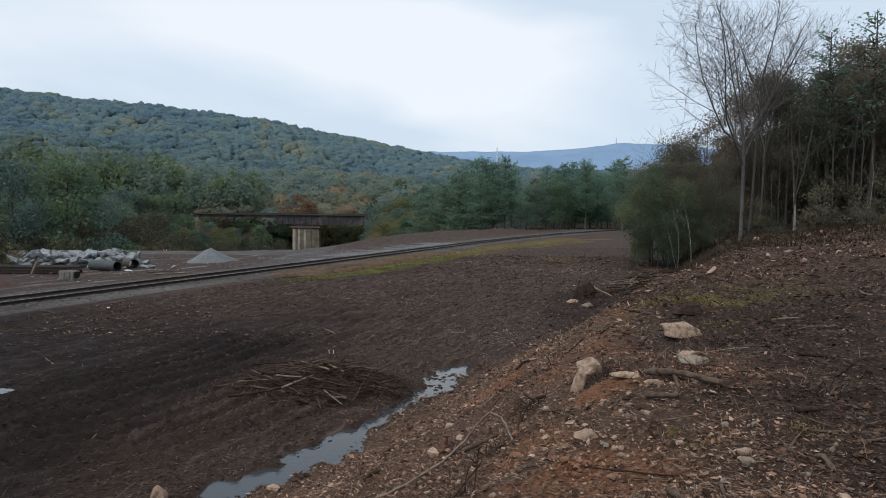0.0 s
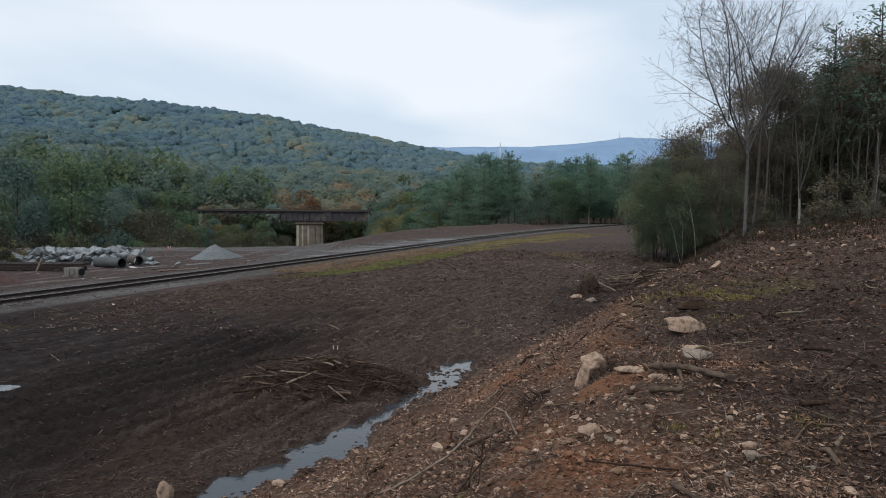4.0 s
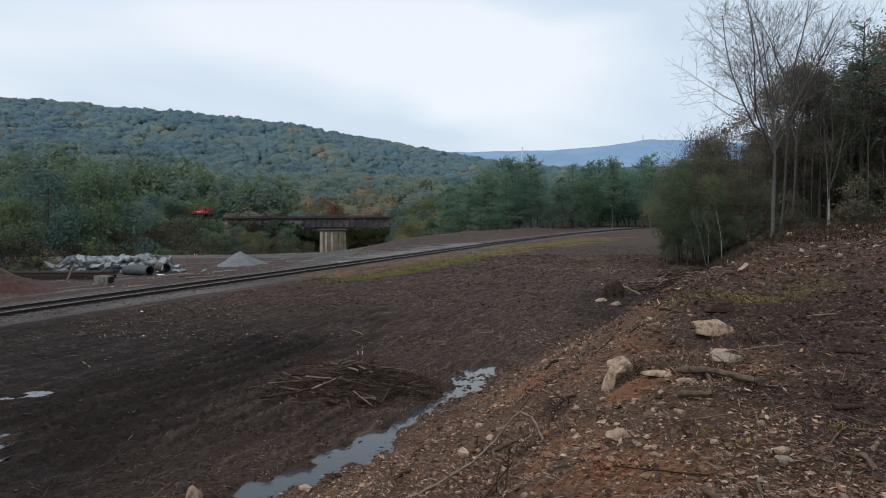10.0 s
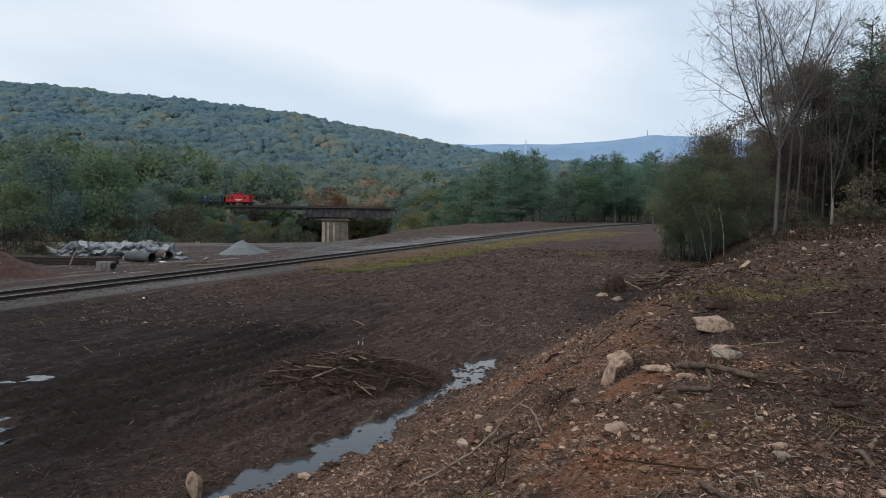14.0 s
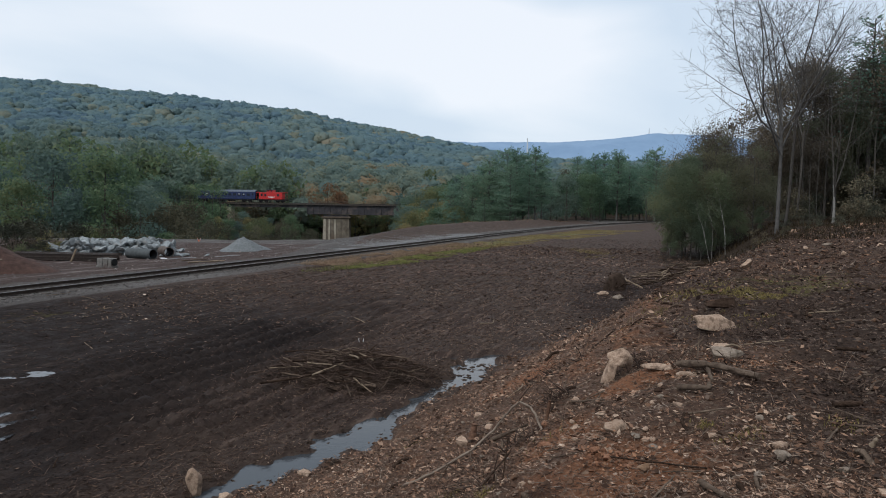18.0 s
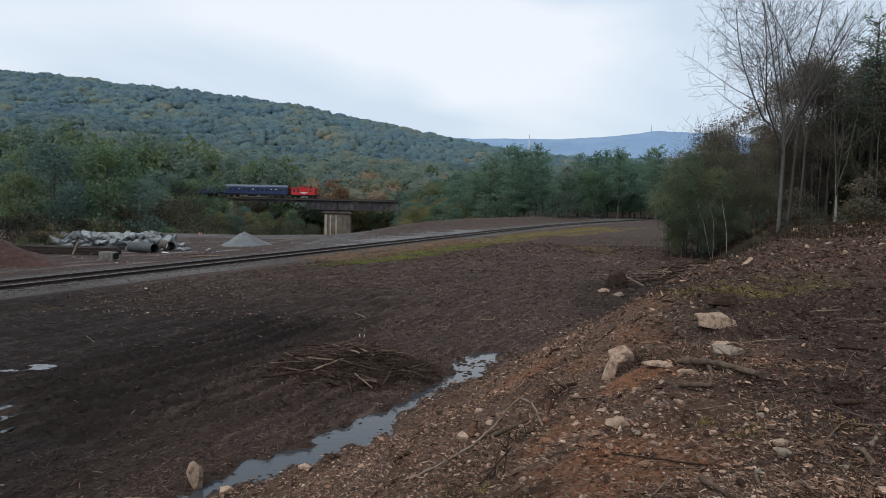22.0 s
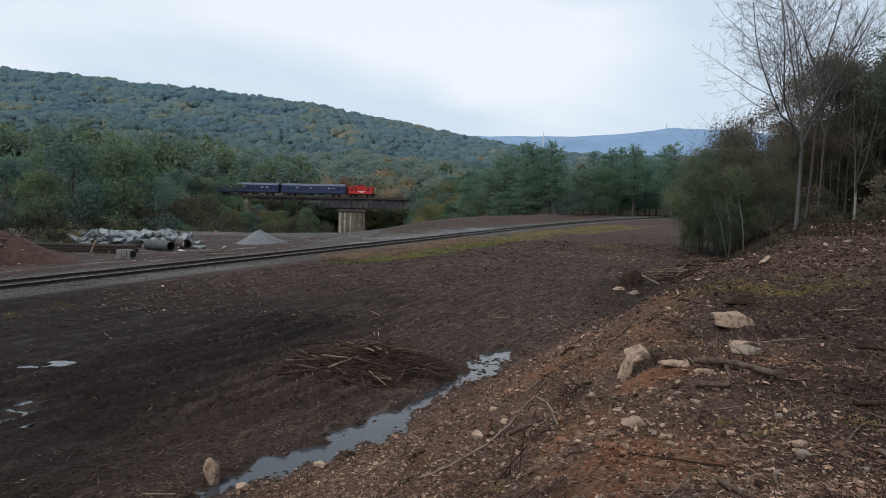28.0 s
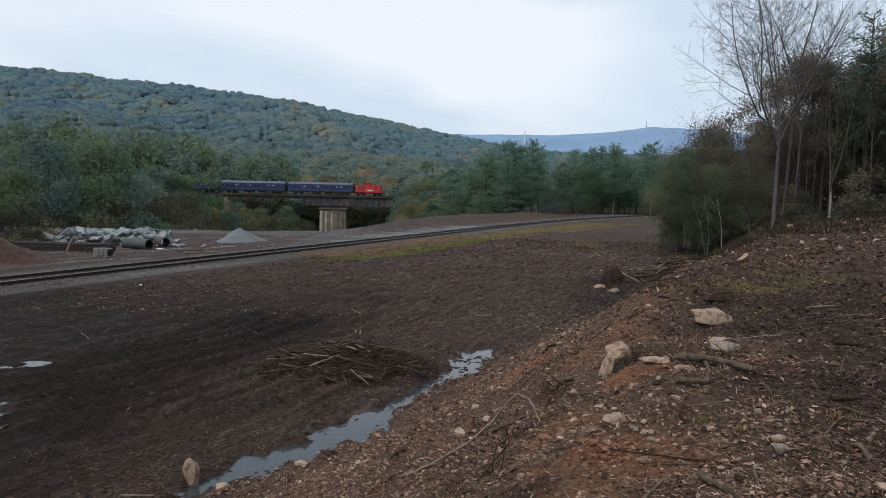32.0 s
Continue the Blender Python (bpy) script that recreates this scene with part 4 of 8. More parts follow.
def make_caboose():
    cb = tagged(new("caboose"), "bright red caboose with a cupola, last car of the train", "caboose")
    part("body", boxm(7.6, 2.9, 2.15, pose(0, 0, 2.02), 0.04), M_RED, cb)
    part("frame", boxm(9.3, 2.7, 0.3, pose(0, 0, 0.86), 0.03), M_BLACK, cb, "black underframe")
    bm = bmesh.new()
    box(bm, 9.4, 3.1, 0.14, pose(0, 0, 3.17), 0.04)
    for v in bm.verts:
        if v.co.z > 3.17:
            v.co.z += 0.16 * (1 - abs(v.co.y) / 1.6)
    part("roof", bm, M_RED, cb)
    cup = part("cupola", boxm(2.1, 2.7, 0.72, pose(-0.25, 0, 3.62), 0.03), M_RED, cb)
    part("cupola_roof", boxm(2.4, 3.0, 0.1, pose(-0.25, 0, 4.03), 0.03), M_ROOF, cup, "pale grey cupola roof")
    for sx in (-0.75, 0.25):
        for sy in (-1.36, 1.36):
            part("cupola_window", boxm(0.6, 0.04, 0.4, pose(sx, sy, 3.68)), M_GLASS, cup)
    for sy in (-1.46, 1.46):
        for sx in (-2.9, -1.7, 2.4):
            w = part("window", boxm(0.62, 0.05, 0.8, pose(sx, sy, 2.35)), M_GLASS, cb)
            part("window_frame", boxm(0.74, 0.035, 0.92, pose(sx, sy, 2.35)), M_RED, w)
        part("lettering_bar", boxm(2.3, 0.02, 0.2, pose(0.3, sy * 1.003, 1.75)), M_WHITE, cb, "white lettering on the side")
        part("lettering_bar", boxm(1.3, 0.02, 0.13, pose(0.3, sy * 1.003, 1.5)), M_WHITE, cb)
        part("grab_rail", boxm(7.4, 0.04, 0.05, pose(0, sy * 1.02, 1.05)), M_BLACK, cb)
    for e in (-1, 1):
        pl = part("platform", boxm(0.85, 2.8, 0.12, pose(e * 4.22, 0, 1.02), 0.02), M_BLACK, cb)
        for sy in (-1.3, 1.3):
            part("post", boxm(0.06, 0.06, 2.1, pose(e * 4.58, sy, 2.1)), M_RED, pl)
            part("step", boxm(0.5, 0.3, 0.06, pose(e * 4.2, sy, 0.6)), M_BLACK, pl)
            part("step", boxm(0.5, 0.3, 0.06, pose(e * 4.2, sy * 1.02, 0.35)), M_BLACK, pl)
        part("railing", boxm(0.05, 2.6, 0.07, pose(e * 4.6, 0, 1.9)), M_RED, pl)
        part("brake_wheel", cylm(0.28, 0.28, 0.04, pose(e * 4.55, 0.6, 2.15, 0, 90), 14), M_BLACK, pl)
        part("coupler", boxm(0.6, 0.25, 0.25, pose(e * 4.85, 0, 0.85), 0.04), M_BLACK, cb)
    part("chimney", cylm(0.1, 0.1, 0.7, pose(1.9, 0.5, 3.2), 8), M_BLACK, cb)
    sets = []
    for x in (-2.7, 2.7):
        t = truck(cb, x)
        for dx in (-0.85, 0.85):
            sets.append((wheelset(t, dx, 0.42), dx))
    return cb, sets


def make_coach():
    co = tagged(new("passenger_coach"), "dark blue passenger coach with a rounded grey roof", "train coach", "blue passenger coaches")
    L = 22.6
    bm = boxm(L, 3.0, 2.5, pose(0, 0, 2.3), 0.06)
    part("body", bm, M_BLUE, co)
    # rounded roof in one sweep
    k = 9
    th = np.linspace(0, np.pi, k)
    prof = np.stack([1.52 * np.cos(th), 3.54 + 0.72 * np.sin(th)], -1)
    V = np.array([(x, a, b) for x in (-L / 2, -L / 2 + 0.5, L / 2 - 0.5, L / 2) for a, b in prof], float)
    V[:k, 2] = 3.54 + (V[:k, 2] - 3.54) * 0.75
    V[-k:, 2] = 3.54 + (V[-k:, 2] - 3.54) * 0.75
    F = [(i * k + j, (i + 1) * k + j, (i + 1) * k + j + 1, i * k + j + 1) for i in range(3) for j in range(k - 1)]
    part_np("roof", V, np.array(F), M_ROOF, co, "rounded pale grey roof", True)
    part("skirt", boxm(L - 1.0, 2.8, 0.35, pose(0, 0, 0.95), 0.03), M_BLACK, co)
    for sy in (-1.51, 1.51):
        part("stripe", boxm(L - 0.4, 0.02, 0.07, pose(0, sy, 1.5)), M_ROOF, co, "thin pale stripe")
        for n in range(12):
            x = -8.8 + 1.6 * n
            w = part("window", boxm(1.1, 0.05, 0.78, pose(x, sy, 2.6)), M_GLASS, co)
            part("window_frame", boxm(1.22, 0.03, 0.9, pose(x, sy, 2.6)), M_BLUE, w)
            # white panels paint the lit spots into some of the windows
            if n in (2, 5, 9, 10):
                part("blind", boxm(0.5, 0.012, 0.26, pose(x, sy * 1.022, 2.76)), M_WHITE, w, "small bright spot painted on the window")
        for x in (-10.4, 10.4):
            d = part("door", boxm(0.8, 0.05, 2.1, pose(x, sy, 2.2)), M_BLUE, co)
            part("door_window", boxm(0.5, 0.03, 0.7, pose(x, sy * 1.022, 2.7)), M_GLASS, d)
    for e in (-1, 1):
        part("vestibule", boxm(0.5, 1.3, 2.3, pose(e * (L / 2 + 0.2), 0, 2.2), 0.05), M_BLACK, co, "black corridor connection")
    for n in range(6):
        part("roof_vent", boxm(0.5, 0.5, 0.18, pose(-8 + 3.2 * n, 0, 4.3), 0.04), M_ROOF, co)
    for x in (-7.9, 7.9):
        t = truck(co, x)
        for dx in (-1.1, 1.1):
            wheelset(t, dx, 0.45, 0.45)
    part("tank_box", boxm(2.6, 2.2, 0.6, pose(-1.5, 0, 0.6), 0.04), M_BLACK, co)
    part("battery_box", boxm(1.8, 2.2, 0.55, pose(2.5, 0, 0.62), 0.04), M_BLACK, co)
    return co


caboose, CABOOSE_WHEELS = make_caboose()
caboose.scale = (1.08, 1.08, 1.08)
coach = make_coach()
COACHES = [coach] + [copy_thing(coach, pose(0, BY, BZ)) for _ in range(3)]

# ---- trees ----
def trunk_soup(rng, h, r, lean=0.06, limbs=(), k=6):
    S = Soup()
    n = 7
    t = np.linspace(0, 1, n)
    off = np.cumsum(rng.normal(size=(n, 2)) * lean * h / n, axis=0)
    P = np.stack([off[:, 0], off[:, 1], t * h - 0.3 * (t == 0)], -1)
    S.add(*tube_np(P, r * (1 - 0.8 * t) * (1 + 0.5 * (t == 0)), k))
    for c in limbs:
        z = max(0.15 * h, c[2] - rng.uniform(0.12, 0.3) * h)
        a = np.array([np.interp(z, P[:, 2], P[:, 0]), np.interp(z, P[:, 2], P[:, 1]), z])
        u = np.linspace(0, 1, 4)[:, None]
        Q = a + (np.asarray(c) - a) * u + np.array([0, 0, -0.06 * h]) * (u * (1 - u))
        rr = r * (1 - 0.8 * min(1, z / h)) * 0.5
        S.add(*tube_np(Q, rr * (1 - 0.75 * u[:, 0]), 4))
    return S


def broadleaf(name, label, seed, h, w, low, leaf, count, mat, bark=None, r=None, group="", fill=0.35, loose=0.9):
    """A leafy tree: tapered trunk, limbs, and a crown of small leaf clumps in uneven lobes."""
    rng = np.random.default_rng(seed)
    ob = tagged(new(name), label, "tree", group)
    nb = 13
    blobs = []
    for i in range(nb):
        f = rng.uniform(0, 1)
        z = h * (low + (1 - low) * f * 0.92)
        rad = w * 0.5 * (math.sin(math.pi * min(0.97, 0.18 + 0.75 * f)) ** 0.7) * rng.uniform(0.3, 0.95)
        a = rng.uniform(0, 6.283)
        blobs.append((rad * math.cos(a), rad * math.sin(a), z, w * rng.uniform(0.15, 0.27)))
    blobs.append((0, 0, h * 0.93, w * 0.16))
    B = np.array(blobs)
    S = trunk_soup(rng, h * 0.9, r or h * 0.014, 0.05, B[:, :3])
    part_np("trunk", *S.arrays(), bark or M_BARK, ob, "", True)
    pick = rng.choice(len(B), count, p=B[:, 3] ** 2 / (B[:, 3] ** 2).sum())
    u = rng.normal(size=(count, 3))
    u /= np.linalg.norm(u, axis=1)[:, None]
    rad = np.where(rng.uniform(size=count) < fill, rng.uniform(0.2, 0.9, count), rng.uniform(0.8, 1.15, count))
    C = B[pick, :3] + u * (B[pick, 3] * rad)[:, None] * np.array([1, 1, 0.8])
    keep = fbm(C[:, 0] / (w * 0.12) + seed, C[:, 2] / (w * 0.12) + C[:, 1] / (w * 0.1), 2, seed) > -0.16
    keep &= C[:, 2] > 0.05 * h * (low > 0.03) + 0.1
    part_np("crown", *leaf_quads(rng, C[keep], leaf, out=u[keep] + np.array([0, 0, 0.35]), loose=loose), mat, ob)
    return ob


def pine(name, label, seed, h, w, leaf, per, mat, low=0.22, group="", bark=None):
    """A pine: straight trunk with tiers of long level boughs, each a flat spray of needles with air between the tiers."""
    rng = np.random.default_rng(seed)
    ob = tagged(new(name), label, "tree", group)
    S = trunk_soup(rng, h, h * 0.012, 0.02)
    C, N = [], []
    z = h * low
    while z < h * 0.985:
        f = (z / h - low) / (1 - low)
        reach = w * 0.5 * (1 - f) ** 0.55 * (0.7 + 0.3 * min(1, f * 4)) + 0.35
        nb = rng.integers(4, 7)
        a0 = rng.uniform(0, 6.28)
        for b in range(nb):
            L = reach * rng.uniform(0.35, 1.25)
            a = a0 + 6.283 * b / nb + rng.normal() * 0.25
            d = np.array([math.cos(a), math.sin(a), rng.uniform(-0.05, 0.3) + 0.5 * f * f])
            side = np.array([-math.sin(a), math.cos(a), 0])
            p0 = np.array([0, 0, min(h * 0.98, z + rng.normal() * 0.012 * h)])
            S.add(*tube_np(np.stack([p0, p0 + d * L * 0.5, p0 + d * L]), [h * 0.0035, h * 0.0022, h * 0.001], 3))
            m = max(6, int(per * L / w * 2))
            t = rng.uniform(0.22, 1.05, m) ** 0.8
            q = p0 + d * (L * t)[:, None] + side * (rng.normal(size=m) * L * 0.2 * (0.4 + t))[:, None]
            q[:, 2] += rng.normal(size=m) * 0.24 + 0.10
            C.append(q)
            N.append(np.array([0, 0, 1.0]) + d * 0.3 + np.zeros((m, 3)))
        z += h * rng.uniform(0.034, 0.056)
    part_np("trunk", *S.arrays(), bark or M_BARK, ob, "", True)
    part_np("crown", *leaf_quads(rng, np.concatenate(C), leaf, 0, 0.5, np.concatenate(N), 0.9), mat, ob)
    return ob


def bare_tree(name, label, seed, h, r, bark, limbs=5, laterals=(6, 6, 5), first=0.42, angle=38, lean=0.0, twig=None):
    """A leafless tree: a straight trunk that parts into rising limbs, with laterals and fine twigs that bend upwards."""
    rng = np.random.default_rng(seed)
    ob = tagged(new(name), label, "tree")
    big, fine, boughs = Soup(), Soup(), []

    def grow(p, d, L, rad, level):
        n = 6 if level < 2 else 4
        pts, q, dd = [p], p, d
        for _ in range(n - 1):
            dd = dd + rng.normal(size=3) * (0.035 if level == 0 else 0.13) + np.array([0, 0, (0.0, 0.13, 0.07, 0.10, 0.1)[level]])
            dd = dd / np.linalg.norm(dd)
            q = q + dd * L / (n - 1)
            pts.append(q)
        pts = np.array(pts)
        if level == 1 and not twig:
            boughs.append(Soup())
        (big if level == 0 else boughs[-1] if level == 1 and not twig else fine).add(*tube_np(pts, np.maximum(np.linspace(rad, rad * (0.72 if level == 0 else 0.3), n), 0.0055), 7 if level < 2 else 3))
        if level > len(laterals):
            return
        kids = limbs if level == 0 else laterals[level - 1]
        turn = rng.uniform(0, 6.283)
        for c in range(kids):
            t = (0.72 + 0.28 * c / max(1, kids - 1)) if level == 0 else (0.18 + 0.8 * (c + rng.uniform(0, 0.8)) / kids)
            g = min(t, 0.999) * (n - 1)
            i = int(g)
            o = pts[i] + (pts[min(i + 1, n - 1)] - pts[i]) * (g - i)
            ax = pts[min(i + 1, n - 1)] - pts[i]
            ax = ax / (np.linalg.norm(ax) + 1e-9)
            turn += 2.4 + rng.normal() * 0.4
            e1 = np.cross(ax, [0.31, 0.95, 0.05])
            e1 /= np.linalg.norm(e1)
            e2 = np.cross(ax, e1)
            th = radians((angle * (0.4 if c == kids - 1 else 1.0) if level == 0 else 50) * rng.uniform(0.7, 1.25))
            nd = ax * math.cos(th) + (e1 * math.cos(turn) + e2 * math.sin(turn)) * math.sin(th)
            ln = (h * (1 - first) * rng.uniform(0.75, 1.05)) if level == 0 else L * (0.60 - 0.30 * t) * rng.uniform(0.8, 1.25)
            grow(o, nd, ln, rad * (rng.uniform(0.42, 0.6) if level == 0 else 0.5 * (1.1 - 0.6 * t)), level + 1)

    grow(np.array([0, 0, -0.3]), np.array([lean, 0.0, 1.0]), h * first, r, 0)
    part_np("trunk", *big.arrays(), bark, ob, "", True)
    for b in boughs:
        part_np("limb", *b.arrays(), bark, ob, "", True)
    part_np("crown", *fine.arrays(), twig or bark, ob, "bare grey twigs")
    return ob


def place(ob, x, y, turn=0.0, s=1.0, sink=0.15, z=None):
    return pose(x, y, (on(x, y) if z is None else z) - sink, 0, 0, turn) @ Matrix.Scale(s, 4)


PLANTED = set()


def plant(kinds, spots, rng, label_group=""):
    """Sets the trees in kinds, and then copies of them, at the spots (x, y, height)."""
    for x, y, hh in spots:
        fresh = [k for k in kinds if k[0].name not in PLANTED]
        ob, h0 = fresh[0] if fresh else kinds[rng.integers(len(kinds))]
        m = place(ob, x, y, rng.uniform(0, 360), hh / h0)
        if ob.name in PLANTED:
            copy_thing(ob, m).matrix_basis = m
        else:
            ob.matrix_basis = m
            PLANTED.add(ob.name)


def plant_far(name, label, kinds, places, rng):
    """Far trees that nobody tells apart, joined into one mesh."""
    V, F, M, mats, n = [], [], [], [], 0
    for x, y, hh in places:
        ob, h0 = kinds[rng.integers(len(kinds))]
        a = rng.uniform(0, 6.283)
        c, s, k = math.cos(a), math.sin(a), hh / h0
        z = on(x, y) - 0.2
        for ch in ob.children:
            me = ch.data
            if me.materials[0] not in mats:
                mats.append(me.materials[0])
            v = np.empty(len(me.vertices) * 3, np.float32)
            me.vertices.foreach_get("co", v)
            v = v.reshape(-1, 3) * k
            f = np.empty(len(me.loops), np.int32)
            me.loops.foreach_get("vertex_index", f)
            V.append(np.stack([v[:, 0] * c - v[:, 1] * s + x, v[:, 0] * s + v[:, 1] * c + y, v[:, 2] + z], -1))
            F.append(f.reshape(-1, 4) + n)
            M.append(np.full(len(f) // 4, mats.index(me.materials[0]), np.int32))
            n += len(v)
    me = mesh_np(name, np.concatenate(V), np.concatenate(F), mats[0])
    for m in mats[1:]:
        me.materials.append(m)
    me.polygons.foreach_set("material_index", np.concatenate(M))
    tagged(new(name, me), label, "woods", kind="stuff")


def spots(rng, n, x0, x1, y0, y1, h0, h1, wedge=False, gap=2.0):
    out = []
    for _ in range(n * 12):
        y = rng.uniform(y0, y1)
        x = rng.uniform(x0, x1) * (y if wedge else 1)
        if all((x - a) ** 2 + (y - b) ** 2 > gap * gap for a, b, _ in out):
            out.append((x, y, rng.uniform(h0, h1)))
        if len(out) >= n:
            break
    return out


def make_trees():
    rng = np.random.default_rng(21)
    G = "trees by the river"
    far = []
    for i, (mat, lab) in enumerate(((M_LEAF_GREEN, "broad green leafy tree on the river bank"), (M_LEAF_HAZED, "rounded dusky green tree on the river bank"),
                                    (M_LEAF_YELLOW, "yellowing leafy tree on the river bank"), (M_LEAF_BROWN, "brownish autumn tree on the river bank"),
                                    (M_LEAF_RUST, "rust-orange autumn tree behind the bridge"))):
        far.append((broadleaf("tree", lab, 100 + i, 16, 10.5 + i % 3, 0.12, 0.24, 4200, mat, group=G, fill=0.25), 16))
    gr, gr2, ye, brn, rust = far
    pn = [(pine("pine_tree", "tall dark green pine with level boughs", 120 + i, 18, (11.5, 9.0, 10.5)[i], 0.2, 105, M_PINE, (0.12, 0.3, 0.2)[i], "pine grove beyond the track", M_BARK_GREY), 18) for i in range(3)]
    low = [(broadleaf("tree", lab, 130 + i, 16, 11, 0.1, 0.55, 800, mat, group=G, fill=0.2), 16) for i, (mat, lab) in enumerate(((M_LEAF_HAZED, "green tree at the hill's foot"), (M_LEAF_GREEN, "bright green tree at the hill's foot"),
           (M_LEAF_BROWN, "brownish tree at the hill's foot"), (M_LEAF_YELLOW, "yellowish tree at the hill's foot")))]
    lg, lo, lb, ly = low
    # woods left of the bridge, in front of the far track
    plant([gr, gr2, gr, gr2, gr2, gr, gr, pn[0], gr2, brn], spots(rng, 62, -0.78, -0.475, 108, 214, 10, 21, True, 4.5), rng)
    plant([gr, gr2, brn, ye], spots(rng, 10, -0.80, -0.44, 90, 112, 5.5, 9, True, 4), rng)
    plant([pn[1]], [(-101, 205, 21), (-118, 208, 22), (-128, 196, 19)], rng)
    plant([gr2, gr], [(-97.5, 208, 15.0), (-93.5, 212, 11.0), (-90.5, 203, 10.5), (-86.0, 199, 9.0), (-96, 196, 12)], rng)
    plant([ye, brn], [(-88, 176, 9.5), (-76.5, 178, 9.5), (-73.0, 199, 10.5), (-84.5, 180, 9.0)], rng)
    # low growth under and before the bridge
    plant([gr, ye, gr2, brn], spots(rng, 20, -0.41, -0.27, 150, 218, 6, 9.5, True, 5), rng)
    # behind the bridge, at the foot of the hill
    plant_far("autumn_woods", "autumn-coloured woods behind the bridge", [lg, lo, lb, ly], spots(rng, 16, -0.345, -0.08, 240, 262, 8, 14, True, 6) + [(-92 + 3.6 * i, 234 + 3.5 * (i % 2), 9.0 + (i * 7) % 5) for i in range(19)], rng)
    plant_far("foothill_woods", "mixed woods at the foot of the hill", [lg, lg, lo, lg, lo], spots(rng, 66, -0.82, -0.40, 241, 300, 21, 34, True, 6) + spots(rng, 24, -0.43, -0.29, 242, 268, 16, 25, True, 5) + spots(rng, 14, -0.29, -0.12, 243, 262, 10, 16, True, 5), rng)
    plant([rust], [(-53.0, 239, 19.5), (-48.5, 243, 16)], rng)
    for k, (ob, _) in enumerate(low):
        ob.matrix_basis = place(ob, -120 - 7 * k, 246, 40 * k)
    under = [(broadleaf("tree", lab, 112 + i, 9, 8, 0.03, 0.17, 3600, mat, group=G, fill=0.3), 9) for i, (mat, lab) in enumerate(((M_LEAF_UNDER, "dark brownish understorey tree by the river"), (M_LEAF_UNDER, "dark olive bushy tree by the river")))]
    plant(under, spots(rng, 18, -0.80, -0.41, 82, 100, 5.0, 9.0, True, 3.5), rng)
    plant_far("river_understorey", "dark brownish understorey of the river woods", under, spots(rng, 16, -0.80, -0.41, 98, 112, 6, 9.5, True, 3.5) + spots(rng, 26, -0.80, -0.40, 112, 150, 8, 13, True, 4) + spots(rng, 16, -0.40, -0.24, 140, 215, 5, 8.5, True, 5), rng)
    sparse = [(broadleaf("tree", "thin-leaved tree beside the bridge's end", 108, 16, 9, 0.3, 0.26, 950, M_LEAF_GREEN, group=G, fill=0.5), 16)]
    plant(sparse, [(-81.0, 210, 18.0), (-82.8, 206, 18.6), (-84.4, 212, 19.0), (-86.0, 207, 18.8), (-87.8, 213, 19.4), (-89.2, 206, 19.2), (-91.0, 211, 19.6), (-92.6, 205, 19.2), (-84.0, 199, 12), (-88.0, 197, 13)], rng)
    plant([gr, gr2], [(-96.4, 209, 19), (-99.5, 205, 19), (-94.8, 215, 17.5)], rng)
    # right of the bridge
    plant([ye, gr, ye, gr2], [(-20.2, 216, 15), (-17.6, 210, 16.5), (-14.8, 214, 18), (-12.6, 206, 16.5), (-18.4, 204, 12.5), (-10.5, 210, 18), (-16, 200, 12), (-12, 199, 14), (-21.4, 208, 9)], rng)
    plant([ye, gr, ye, gr2], spots(rng, 13, -0.108, -0.02, 150, 200, 8, 13, True, 4), rng)
    plant(pn, [(-5.2, 158, 17.5), (-2.6, 163, 19.5), (0.2, 157, 19), (2.6, 165, 20.5), (4.0, 158, 21.5), (8.0, 161, 22.0), (10.0, 157, 18.8), (12.4, 164, 18.4), (14.8, 158, 17.4), (2.6, 151, 12.5), (8.4, 150, 13.5), (-4.2, 151, 11.5), (12.6, 151, 12), (16.8, 163, 15.5)], rng)
    plant([ye], [(-7.6, 165, 13.5), (-9.6, 168, 11.5), (-11.8, 172, 11)], rng)
    plant([gr, gr2], spots(rng, 12, 16, 34, 170, 205, 9, 13, False, 4), rng)
    plant(pn, spots(rng, 20, 30, 66, 182, 215, 15, 20, False, 3.8), rng)
    plant_far('valley_woods', 'mixed woods beyond the pine grove', [lg, lb, ly, lo], spots(rng, 44, -30, 80, 215, 300, 12, 18, False, 6), rng)


make_trees()


